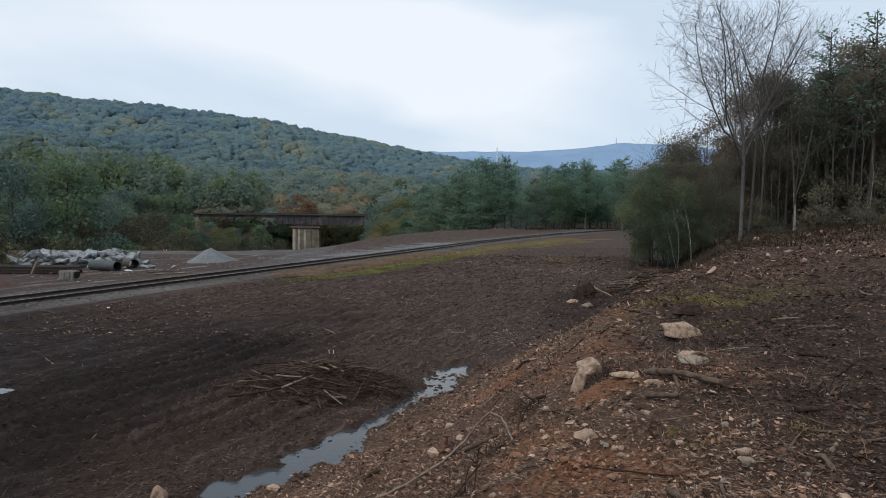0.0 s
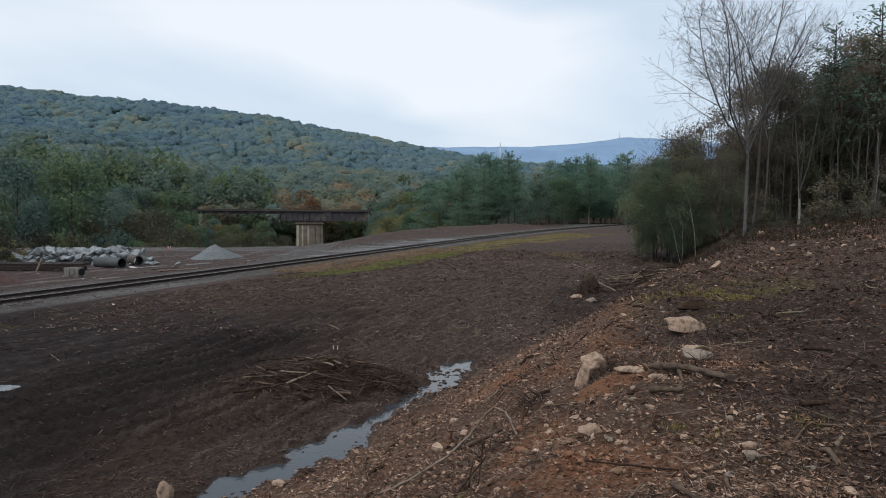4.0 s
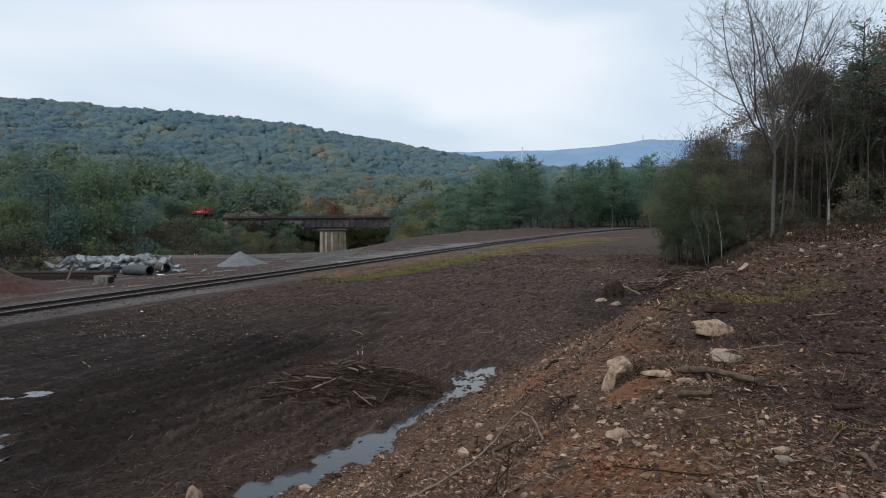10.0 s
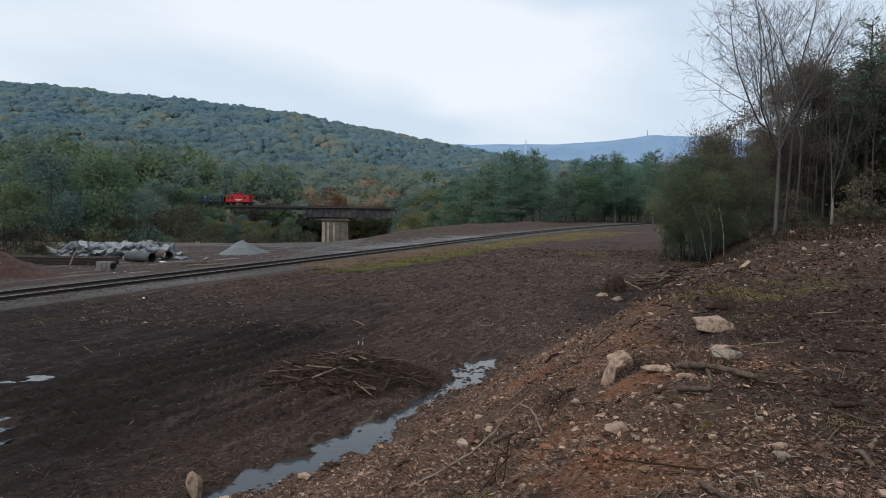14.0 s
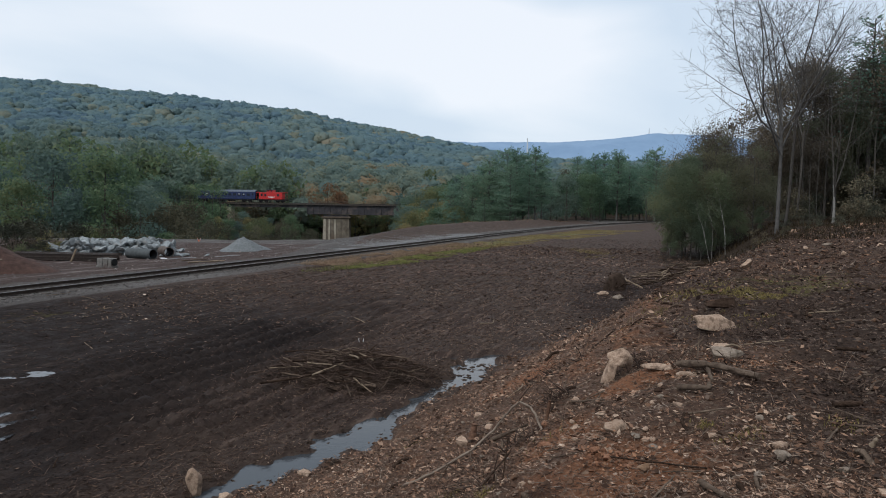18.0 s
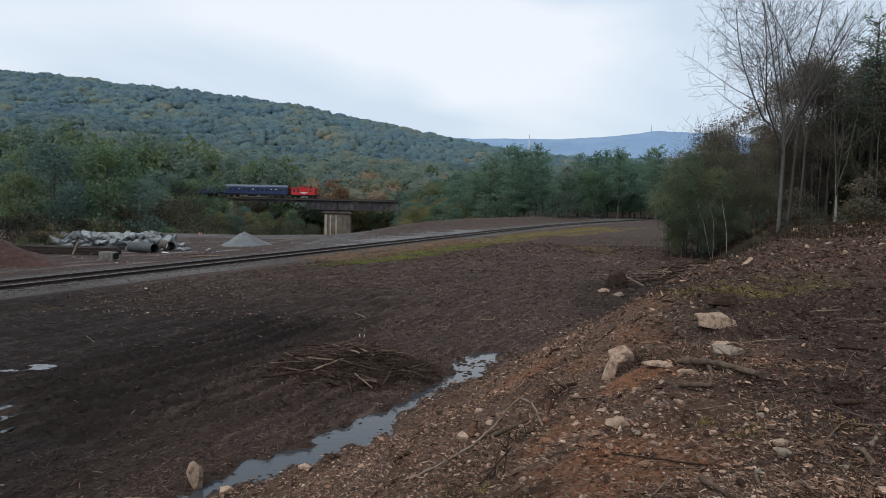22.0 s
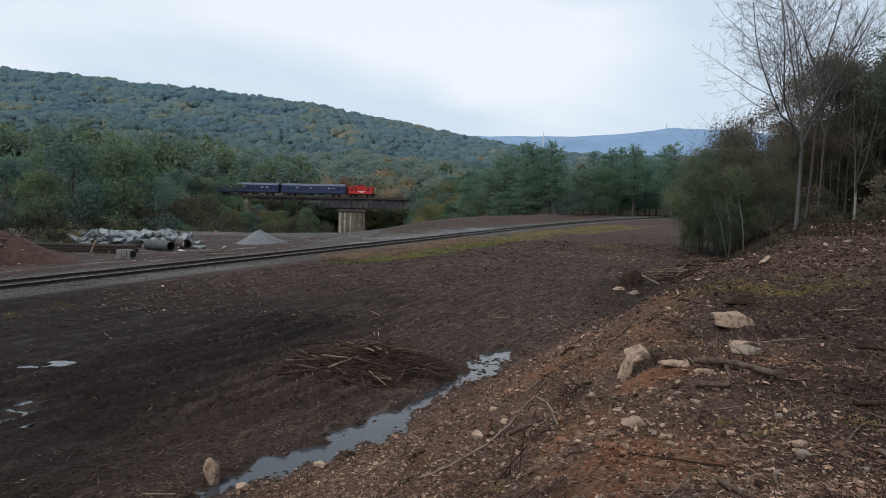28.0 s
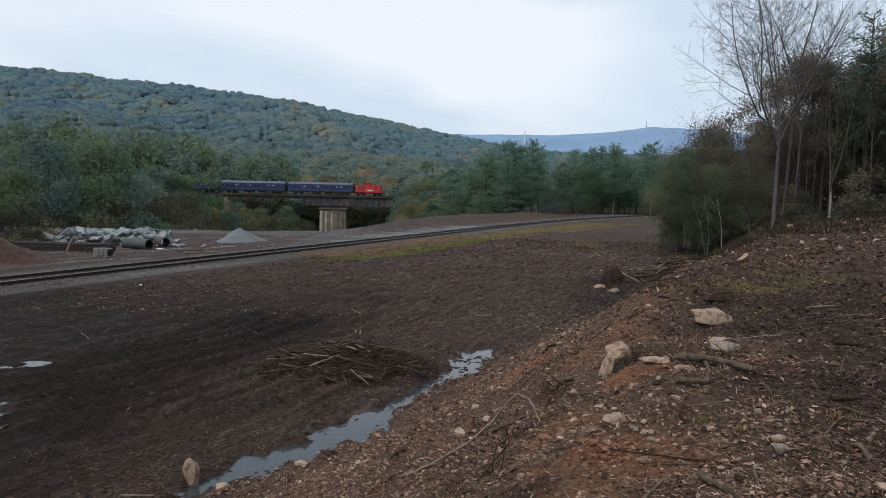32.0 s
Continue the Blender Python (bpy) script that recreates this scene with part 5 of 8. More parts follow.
def make_right_woods():
    rng = np.random.default_rng(31)
    G = "trees of the wood on the slope"
    near = [(broadleaf("tree", lab, 140 + i, 15, 7.2, 0.2, 0.10, 7000, mat, r=0.12, group=G, fill=0.8, loose=2.5), 15)
            for i, (mat, lab) in enumerate(((M_LEAF_RUSSET, "slender russet autumn tree in the wood"), (M_LEAF_OLIVE, "slender olive-green tree in the wood"),
                                            (M_LEAF_RUSSET, "tall thin-leaved brown tree in the wood")))]
    back = [(broadleaf("tree", lab, 145 + i, 15, 7.5, 0.12, 0.27, 1700, mat, r=0.12, group=G, fill=0.7), 15)
            for i, (mat, lab) in enumerate(((M_LEAF_RUSSET, "russet tree deep in the wood"), (M_LEAF_OLIVE, "olive-green tree deep in the wood")))]
    pn = [(pine("pine_tree", "tall dark pine at the edge of the wood", 150 + i, 19, 8.5, 0.16, 46, M_PINE, 0.4, G), 19) for i in range(2)]
    plant([near[0], near[2], near[1]], spots(rng, 20, 0.50, 0.60, 56, 74, 10, 13, True, 2.6), rng)
    plant([near[0], near[2], near[1], near[2], near[0]], spots(rng, 16, 0.60, 0.70, 54, 70, 12, 16, True, 2.6) + spots(rng, 40, 0.56, 0.92, 56, 80, 9, 15, True, 2.8), rng)
    for k, (ob, _) in enumerate(back):
        ob.matrix_basis = place(ob, 46 + 5 * k, 84, 30 * k)
    plant_far("deep_woods", "russet and olive trees deep in the wood on the slope", [back[0], back[0], back[1]], spots(rng, 34, 0.43, 0.56, 76, 120, 8, 12, True, 3.2) + spots(rng, 62, 0.53, 1.0, 78, 120, 11, 17, True, 3.2), rng)
    plant([near[0], near[2]], spots(rng, 20, 0.415, 0.50, 56, 76, 6.5, 9.0, True, 2.2), rng)
    plant([near[2]], [(27.4, 57, 13.5), (26.0, 59, 12.5), (28.6, 60, 14)], rng)
    plant(pn, [(32.2, 56, 16), (35.2, 55, 17)], rng)
    plant([near[0], near[2]], [(29.6, 60, 13.5), (37.5, 60, 16), (31, 63, 15)], rng)
    # undergrowth at the wood's foot
    under = [(broadleaf("bush", "low dull brown undergrowth at the wood's edge", 155 + i, 3.0, 3.6, 0.0, 0.09, 1700, (M_LEAF_UNDER, M_LEAF_BROWN)[i], r=0.03, group="undergrowth", fill=0.8), 3.0) for i in range(2)]
    for u, _ in under:
        u["category"] = "bush"
    plant(under, spots(rng, 44, 0.45, 0.85, 46, 70, 1.4, 3.4, True, 2.0), rng)
    plant(under, spots(rng, 26, 0.40, 0.72, 34, 46, 0.5, 1.3, True, 1.2), rng)
    thicket = [(broadleaf("thicket_tree", lab, 160 + i, 9, 5.8, 0.04, 0.068, (15500, 10500, 8000)[i], mat, bark=M_BARK, r=0.06, group="thicket at the field's end", fill=0.75, loose=2.5), 9)
               for i, (mat, lab) in enumerate(((M_LEAF_THICKET, "dense low-branched green tree at the field's end"), (M_LEAF_TAN, "olive-tan bushy tree at the field's end"), (M_LEAF_RUSSET, "thin russet tree at the field's end")))]
    plant(thicket[:1], [(15.3, 51.6, 6.4), (16.1, 51.4, 7.4), (17.0, 53.5, 8.2), (17.8, 50, 6.6), (16.2, 49.6, 4.6)], rng)
    plant(thicket[1:2], [(18.4, 54, 8.8), (19.2, 51.5, 7.8), (20.4, 55, 9.4), (17.4, 55.5, 8.8), (18.9, 56.5, 9.6)], rng)
    twiggy = [(bare_tree("sapling", "slender twiggy sapling in the thicket", 185, 10, 0.045, M_BARK, 5, (6, 6), 0.35, 24), 10)]
    plant(twiggy, [(17.6, 54, 9.4), (18.6, 55, 10.6), (19.6, 54, 10.9), (20.6, 56, 11.8), (21.6, 55, 11.4), (19.0, 52, 9.2), (16.6, 53, 8.2)], rng)
    plant(thicket[1:], [(19.9, 57, 10.2), (21.6, 57, 10.5), (20.8, 50, 6.8), (22.9, 58, 10.5)], rng)
    plant(thicket[:1], [(15.4, 49.8, 2.4), (16.6, 48.7, 2.8), (17.8, 48.4, 2.2), (19.2, 48.6, 2.5), (15.0, 51.5, 3.0), (20.6, 48.2, 2.0)], rng)
    # leafless trees among the leafy ones
    thin = [(bare_tree("bare_tree", "slim leafless grey tree in the wood", 190 + i, 15, 0.075, (M_BARK_GREY, M_BARK)[i], 3, (5, 5), 0.55, 30), 15) for i in range(2)]
    plant(thin, spots(rng, 9, 0.50, 0.80, 50, 60, 9, 13, True, 1.8), rng)
    # thin stems along the wood's edge
    stem = [(bare_tree("sapling", lab, 180 + i, 9, 0.03, (M_BARK_PALE, M_BARK)[i], 2, (4,), 0.62, 22), 9) for i, lab in enumerate(("thin pale bare sapling at the wood's edge", "thin grey bare sapling at the wood's edge"))]
    plant(stem, spots(rng, 11, 0.47, 0.80, 47, 56, 5, 9, True, 1.6), rng)
    for k, (x, y, h, ry) in enumerate(((16.75, 47.2, 4.6, -17), (16.85, 47.3, 4.8, -2), (17.55, 46.6, 6.0, 7))):
        m = pose(x, y, on(x, y) - 0.1, 0, ry, 50 * k) @ Matrix.Scale(h / 9, 4)
        copy_thing(stem[0][0], m).matrix_basis = m
    t = bare_tree("bare_tree", "tall leafless grey tree at the wood's edge", 171, 15.6, 0.125, M_BARK_GREY, 7, (9, 8, 6), 0.46, 34)
    t.matrix_basis = place(t, 18.7, 41.6, 0)
    t = bare_tree("bare_tree", "slim leafless tree leaning beside the tall one", 172, 18.5, 0.095, M_BARK, 4, (7, 7), 0.55, 20, 0.10)
    t.matrix_basis = place(t, 19.9, 43.2)
    t = bare_tree("bare_tree", "tall leafless tree with a forked trunk", 176, 16, 0.09, M_BARK, 4, (6, 6, 4), 0.45, 22)
    t.matrix_basis = place(t, 24.9, 52)
    t = bare_tree("bare_tree", "thin leafless tree behind the thicket", 175, 11, 0.07, M_BARK_GREY, 4, (6, 6), 0.4, 26)
    t.matrix_basis = place(t, 20.3, 56)
    t = bare_tree("birch_tree", "slim pale-barked tree at the bank's top", 174, 11, 0.085, M_BARK_PALE, 3, (5, 5), 0.26, 18, 0.0, M_BARK)
    t.matrix_basis = place(t, 22.4, 42.2)


make_right_woods()

# ---- stones, timber and litter: materials ----
M_ROCK_PALE = surface("pale_sandstone", (0.285, 0.188, 0.128), (0.62, 0.455, 0.335), 26, 0.9, bump=0.6, dist=0.03, stain=(0.10, 0.066, 0.046), spec=0.1)
M_ROCK_GREY = surface("grey_field_stone", (0.18, 0.138, 0.105), (0.38, 0.305, 0.24), 26, 0.9, bump=0.6, dist=0.03, stain=(0.085, 0.066, 0.05), spec=0.1)
M_BOULDER = surface("quarried_grey_rock", (0.155, 0.168, 0.170), (0.46, 0.485, 0.485), 2.6, 0.85, bump=0.7, dist=0.10, vary=0.3, stain=(0.15, 0.14, 0.13))
M_GRIT = surface("pale_crushed_gravel", (0.11, 0.118, 0.118), (0.27, 0.28, 0.28), 9, 0.95, bump=0.6, dist=0.05)
M_PALE_GRAVEL = surface("pale_spread_gravel", (0.16, 0.158, 0.155), (0.32, 0.315, 0.31), 5, 0.95, bump=0.4)
M_RED_EARTH = surface("reddish_earth", (0.042, 0.023, 0.018), (0.115, 0.063, 0.048), 3, 0.95, bump=0.8, dist=0.08)
M_WOOD_GREY = surface("weathered_grey_wood", (0.065, 0.045, 0.033), (0.20, 0.147, 0.108), 14, 0.88, bump=0.7, dist=0.03, spec=0.06)
M_WOOD_GREY_LIGHT = surface("barkless_grey_branch", (0.17, 0.128, 0.098), (0.38, 0.30, 0.235), 14, 0.85, bump=0.5, dist=0.02, spec=0.06)
M_WOOD_DARK = surface("wet_dark_wood", (0.024, 0.0155, 0.011), (0.085, 0.054, 0.038), 14, 0.9, bump=0.9, dist=0.03, spec=0.04)
M_WOOD_PALE = surface("stripped_pale_wood", (0.17, 0.125, 0.085), (0.34, 0.26, 0.185), 8, 0.8, bump=0.4, spec=0.1)
M_PIPE = surface("grey_culvert_pipe", (0.055, 0.06, 0.06), (0.12, 0.13, 0.13), 3, 0.7, bump=0.2)
M_PIPE_IN = surface("dark_pipe_inside", (0.02, 0.02, 0.02), (0.05, 0.05, 0.05), 3, 0.9)
M_CASTING = surface("cast_concrete_block", (0.12, 0.11, 0.10), (0.27, 0.255, 0.235), 4, 0.9, stain=(0.07, 0.05, 0.04))
M_SOIL = surface("clinging_soil", (0.036, 0.026, 0.020), (0.115, 0.078, 0.057), 6, 0.95, bump=0.9, dist=0.08, spec=0.05)
M_ORANGE = surface("orange_marker_paint", (0.55, 0.12, 0.05), (0.7, 0.2, 0.1), 5, 0.6, bump=0.05)


def islands(name, stops, rough=0.85, broad=0.0):
    """Colour picked piece by piece."""
    def build(nt, bsdf):
        isl = nt.nodes.new("ShaderNodeNewGeometry").outputs["Random Per Island"]
        g = n_noise(nt, 0.9, 3, n_pos(nt))
        f = n_math(nt, "ADD", n_math(nt, "MULTIPLY", isl, 0.85), n_math(nt, "MULTIPLY", n_math(nt, "SUBTRACT", g, 0.5), 0.5))
        if broad:
            f = n_math(nt, "ADD", f, n_math(nt, "MULTIPLY", n_math(nt, "SUBTRACT", n_noise(nt, 0.12, 3, n_pos(nt)), 0.5), broad))
        nt.links.new(n_ramp(nt, f, stops), bsdf.inputs["Base Color"])
        bsdf.inputs["Roughness"].default_value = rough
        bsdf.inputs["Specular IOR Level"].default_value = 0.06
    return material(name, build)


M_LITTER = islands("leaf_litter_and_chips", [(0.05, (0.066, 0.040, 0.029)), (0.38, (0.185, 0.108, 0.072)), (0.62, (0.28, 0.165, 0.108)), (0.84, (0.42, 0.29, 0.205)), (0.97, (0.62, 0.50, 0.39))])
M_PEBBLE = islands("bank_pebbles", [(0.1, (0.12, 0.072, 0.05)), (0.5, (0.23, 0.15, 0.105)), (0.85, (0.42, 0.31, 0.24)), (1.0, (0.70, 0.60, 0.52))])
M_CLOD = islands("dark_soil_clods", [(0.0, (0.030, 0.0198, 0.0168)), (0.5, (0.052, 0.034, 0.028)), (0.85, (0.115, 0.073, 0.056)), (1.0, (0.22, 0.146, 0.109))], broad=0.8)
M_CLOD_WET = islands("wet_black_clods", [(0.0, (0.011, 0.0086, 0.008)), (0.5, (0.026, 0.0195, 0.0172)), (0.9, (0.055, 0.041, 0.035)), (1.0, (0.12, 0.09, 0.074))], broad=0.8)
M_BANK_CLOD = islands("brown_earth_lumps", [(0.0, (0.035, 0.021, 0.015)), (0.5, (0.09, 0.052, 0.034)), (0.85, (0.17, 0.096, 0.06)), (1.0, (0.27, 0.165, 0.105))])
M_TWIG = islands("fallen_twigs", [(0.0, (0.04, 0.027, 0.02)), (0.5, (0.12, 0.082, 0.06)), (0.85, (0.27, 0.205, 0.16)), (1.0, (0.46, 0.38, 0.31))])
M_FIELD_TWIG = islands("field_wood_shreds", [(0.0, (0.035, 0.0235, 0.0185)), (0.5, (0.105, 0.068, 0.051)), (0.85, (0.28, 0.19, 0.142)), (1.0, (0.58, 0.46, 0.36))], broad=0.8)
M_SHREDS = islands("bark_shreds", [(0.05, (0.035, 0.023, 0.017)), (0.45, (0.10, 0.066, 0.047)), (0.8, (0.21, 0.145, 0.104)), (0.97, (0.45, 0.34, 0.26))])
M_FIELD_SHREDS = islands("dark_field_shreds", [(0.05, (0.019, 0.0125, 0.0095)), (0.5, (0.052, 0.035, 0.026)), (0.84, (0.108, 0.074, 0.054)), (0.98, (0.28, 0.21, 0.155))], broad=0.5)
M_MULCH = islands("bark_mulch", [(0.05, (0.032, 0.021, 0.017)), (0.5, (0.072, 0.049, 0.038)), (0.82, (0.125, 0.087, 0.066)), (0.97, (0.24, 0.178, 0.135)), (1.0, (0.36, 0.28, 0.22))])
M_DEAD_GRASS = islands("dead_undergrowth", [(0.0, (0.018, 0.014, 0.009)), (0.5, (0.040, 0.029, 0.018)), (0.85, (0.075, 0.052, 0.030)), (1.0, (0.13, 0.09, 0.05))])
M_WEED = islands("yellowing_weeds", [(0.0, (0.10, 0.08, 0.032)), (0.5, (0.19, 0.15, 0.055)), (1.0, (0.32, 0.25, 0.11))])
M_GRASS = islands("short_grass", [(0.0, (0.09, 0.10, 0.032)), (0.4, (0.165, 0.180, 0.055)), (0.75, (0.24, 0.235, 0.085)), (1.0, (0.34, 0.29, 0.13))])
M_TAN_GRASS = islands("pale_tan_grass", [(0.0, (0.12, 0.10, 0.04)), (0.4, (0.22, 0.17, 0.075)), (0.75, (0.33, 0.26, 0.13)), (1.0, (0.44, 0.36, 0.20))])
M_DRY_GRASS = islands("dry_russet_grass", [(0.0, (0.11, 0.077, 0.048)), (0.4, (0.23, 0.152, 0.102)), (0.75, (0.35, 0.245, 0.168)), (1.0, (0.48, 0.365, 0.25))])


def rock_mesh(bm, seed, sx, sy, sz, sub=3, angular=0.5, m=Matrix()):
    """A broken stone: a ball cut by random planes, then roughened."""
    rng = np.random.default_rng(seed)
    r = bmesh.ops.create_icosphere(bm, subdivisions=sub, radius=1.0)
    planes = [(Vector(rng.normal(size=3)).normalized(), rng.uniform(0.42, 0.78)) for _ in range(15)]
    for v in r["verts"]:
        p = v.co.copy()
        for nrm, dist in planes:
            k = p.dot(nrm) - dist
            if k > 0:
                p -= nrm * k * (0.55 + 0.45 * angular)
        p *= 1.25 + 0.22 * noise.noise(p * 1.7 + Vector((seed, 0, 0))) + 0.09 * noise.noise(p * 5 + Vector((0, seed, 0)))
        v.co = m @ Vector((p.x * sx, p.y * sy, p.z * sz))
    return bm


def stone(label, seed, x, y, sx, sy, sz, mat, turn=0.0, lift=0.35, tilt=0.0, name="stone", group="", angular=0.9, z=None):
    bm = rock_mesh(bmesh.new(), seed, sx, sy, sz, 4 if max(sx, sy, sz) > 0.12 else 2, angular)
    ob = part(name, bm, mat, None, smooth=False)
    for p in ob.data.polygons:
        p.use_smooth = True
    ob.data.set_sharp_from_angle(angle=radians(32))
    ob.matrix_basis = pose(x, y, (on(x, y) if z is None else z) + sz * lift, tilt, 0, turn)
    return tagged(ob, label, "stone", group)


def limb(P, r0, r1, seed=0, k=7, wob=0.05):
    """A stick or log along the points P, a little crooked."""
    rng = np.random.default_rng(seed)
    P = np.asarray(P, float)
    t = np.linspace(0, len(P) - 1, 4 * len(P))
    Q = np.stack([np.interp(t, np.arange(len(P)), P[:, c]) for c in range(3)], -1)
    L = np.linalg.norm(P[-1] - P[0])
    Q[1:-1] += rng.normal(size=Q[1:-1].shape) * wob * L * 0.12
    R = np.linspace(r0, r1, len(Q)) * rng.uniform(0.72, 1.25, len(Q))
    V, F = tube_np(Q, R, k)
    n = len(Q)
    caps = [[V[:k].mean(0)], [V[-k:].mean(0)]]
    V = np.concatenate([V, caps[0], caps[1]])
    a = np.array([(j, (j + 1) % k, n * k, n * k) for j in range(k)])
    b = np.array([((n - 1) * k + (j + 1) % k, (n - 1) * k + j, n * k + 1, n * k + 1) for j in range(k)])
    tri = [tuple(f[:3]) for f in np.concatenate([a, b])]
    return V, F, tri


def limb_mesh(name, P, r0, r1, seed, mat, parent=None, k=7, wob=0.05, label=""):
    V, F, tri = limb(P, r0, r1, seed, k, wob)
    me = bpy.data.meshes.new(name)
    me.from_pydata(V.tolist(), [], F.tolist() + tri)
    me.materials.append(mat)
    for p in me.polygons:
        p.use_smooth = len(p.vertices) == 4
    ob = new(name, me)
    ob.parent = parent
    if label:
        ob["label"] = label
    return ob


def stick(label, x0, y0, x1, y1, r, mat, seed, up0=0.02, up1=0.02, name="stick", group="", mid=None, category="stick"):
    P = [(x0, y0, on(x0, y0) + r + up0), (x1, y1, on(x1, y1) + r + up1)]
    if mid:
        P.insert(1, (mid[0], mid[1], on(mid[0], mid[1]) + r + mid[2]))
    return tagged(limb_mesh(name, P, r, r * 0.7, seed, mat, wob=0.03), label, category, group)


# ---- the bank: large stones and timber ----
stone("large flat-topped pale sandstone rock on the bank", 3, 3.12, 8.55, 0.25, 0.17, 0.125, M_ROCK_PALE, 6, 0.55, 4, "rock", angular=0.8)
stone("grey flat stone lying on the bank", 8, 2.43, 6.38, 0.135, 0.10, 0.105, M_ROCK_GREY, -10, 0.5, 12, "rock", angular=0.8)


def make_stump_rock():
    """A pale weathered block that leans over like an arch."""
    bm = rock_mesh(bmesh.new(), 15, 0.135, 0.1, 0.085, 4, 0.6, pose(0.06, 0, 0.30, 0, 16, 0))
    rock_mesh(bm, 16, 0.06, 0.085, 0.2, 4, 0.6, pose(-0.075, 0, 0.15, 0, 20, 0))
    rng = np.random.default_rng(17)
    # weathered pits
    pits = [Vector((rng.uniform(-0.1, 0.2), -0.1, rng.uniform(0.2, 0.37))) for _ in range(9)]
    for v in bm.verts:
        for q in pits:
            e = (v.co - q).length
            if e < 0.045:
                v.co.y += 0.03 * (1 - (e / 0.045) ** 2)
    ob = part("rock", bm, M_ROCK_PALE, None, smooth=True)
    ob.matrix_basis = pose(1.57, 7.1, on(1.57, 7.1) - 0.05, 0, 0, 8)
    tagged(ob, "pale crooked weathered rock standing out of the bank", "rock")


make_stump_rock()
stone("pale slab edge of rock laid bare in the soil", 21, 1.80, 6.45, 0.22, 0.07, 0.035, M_ROCK_PALE, -22, 0.5, 8, "rock_slab", angular=1.0)
stone("pale broken chunk beside the bare slab", 121, 1.98, 6.05, 0.17, 0.06, 0.04, M_ROCK_PALE, -35, 0.5, 10, "rock", angular=1.0)
stone("pale flake of rock behind the grey stone", 122, 2.56, 6.85, 0.15, 0.06, 0.04, M_ROCK_PALE, 15, 0.6, 18, "rock", angular=1.0)
stone("cream-coloured broken stone on red soil", 22, 1.10, 4.92, 0.085, 0.06, 0.055, M_ROCK_PALE, 20, 0.4)
stone("ochre stone among dead leaves", 23, 1.09, 4.08, 0.04, 0.035, 0.03, surface("ochre_stone", (0.20, 0.115, 0.066), (0.36, 0.225, 0.135), 22, bump=0.6, stain=(0.09, 0.055, 0.035)), 0, 0.6)
stone("pale stone with a flat face", 24, 1.76, 3.74, 0.045, 0.04, 0.04, M_ROCK_GREY, 0, 0.6)
stone("pale angular stone on dark soil", 25, 1.85, 3.94, 0.055, 0.035, 0.025, M_ROCK_PALE, 30, 0.6)
stone("upright sandy-coloured stone beside the ditch", 26, -4.27, 9.92, 0.13, 0.10, 0.29, M_ROCK_PALE, 25, 0.55, 10, "rock", angular=0.9)
stone("low sandy stone at the ditch's edge", 27, -3.64, 9.5, 0.14, 0.09, 0.08, M_ROCK_PALE, 20, 0.4)
stone("low sandy stone at the ditch's edge", 28, -2.72, 10.5, 0.14, 0.09, 0.08, M_ROCK_PALE, -20, 0.4)
stone("pale jagged rock at the crest of the bank", 49, 7.05, 17.2, 0.15, 0.10, 0.20, M_ROCK_PALE, 30, 0.4, 18, "rock", angular=1.0)
stone("pale pointed rock on the crest of the bank", 30, 10.5, 19.1, 0.12, 0.08, 0.12, M_ROCK_PALE, 0, 0.5, 0, "rock")
stone("pale rock on the crest of the bank", 31, 13.24, 22.1, 0.16, 0.10, 0.07, M_ROCK_PALE, 20, 0.5, 0, "rock")
stone("grey rock on the crest of the bank", 32, 12.29, 23.4, 0.17, 0.10, 0.07, M_ROCK_GREY, 0, 0.5, 0, "rock")
stone("grey rock half sunk in the bank", 33, 8.46, 15.0, 0.10, 0.07, 0.07, M_ROCK_GREY, 0, 0.5, 0, "rock")
stone("pale rock on the crest of the bank", 34, 11.0, 22.3, 0.13, 0.08, 0.08, M_ROCK_PALE, 50, 0.5, 0, "rock")
stone("two-toned pale stone beside the root clump", 35, 6.0, 30.6, 0.3, 0.2, 0.16, M_ROCK_PALE, 0, 0.4)
stone("pale stone beside the root clump", 36, 6.5, 29.6, 0.26, 0.2, 0.12, M_ROCK_GREY, 0, 0.4)

stick("grey weathered log lying on the bank", 1.98, 6.35, 2.36, 5.45, 0.036, M_WOOD_GREY, 1, name="log", category="log", mid=(2.14, 5.86, 0.05))
stick("forked end of a grey log", 2.12, 5.95, 2.02, 5.55, 0.02, M_WOOD_GREY, 11, 0.03, 0.0)
stick("curved grey root on the bank", 1.72, 5.5, 1.95, 5.42, 0.024, M_WOOD_GREY, 2, mid=(1.9, 5.28, 0.01), name="root", category="root")
stick("long thin dark stick lying across the leaves", 0.92, 4.37, 1.40, 3.88, 0.007, M_WOOD_DARK, 3)
tagged(limb_mesh("branch", [(x, y, on(x, y) + u) for x, y, u in ((-0.68, 6.48, 0.01), (-0.42, 6.3, 0.03), (0.0, 6.45, 0.09), (0.25, 6.45, 0.2), (0.40, 6.38, 0.33), (0.48, 6.3, 0.36), (0.58, 6.15, 0.25), (0.66, 5.98, 0.02))], 0.013, 0.010, 4, M_WOOD_GREY_LIGHT, None, 7, 0.02),
       "long bent bare branch arching over the slope", "branch")

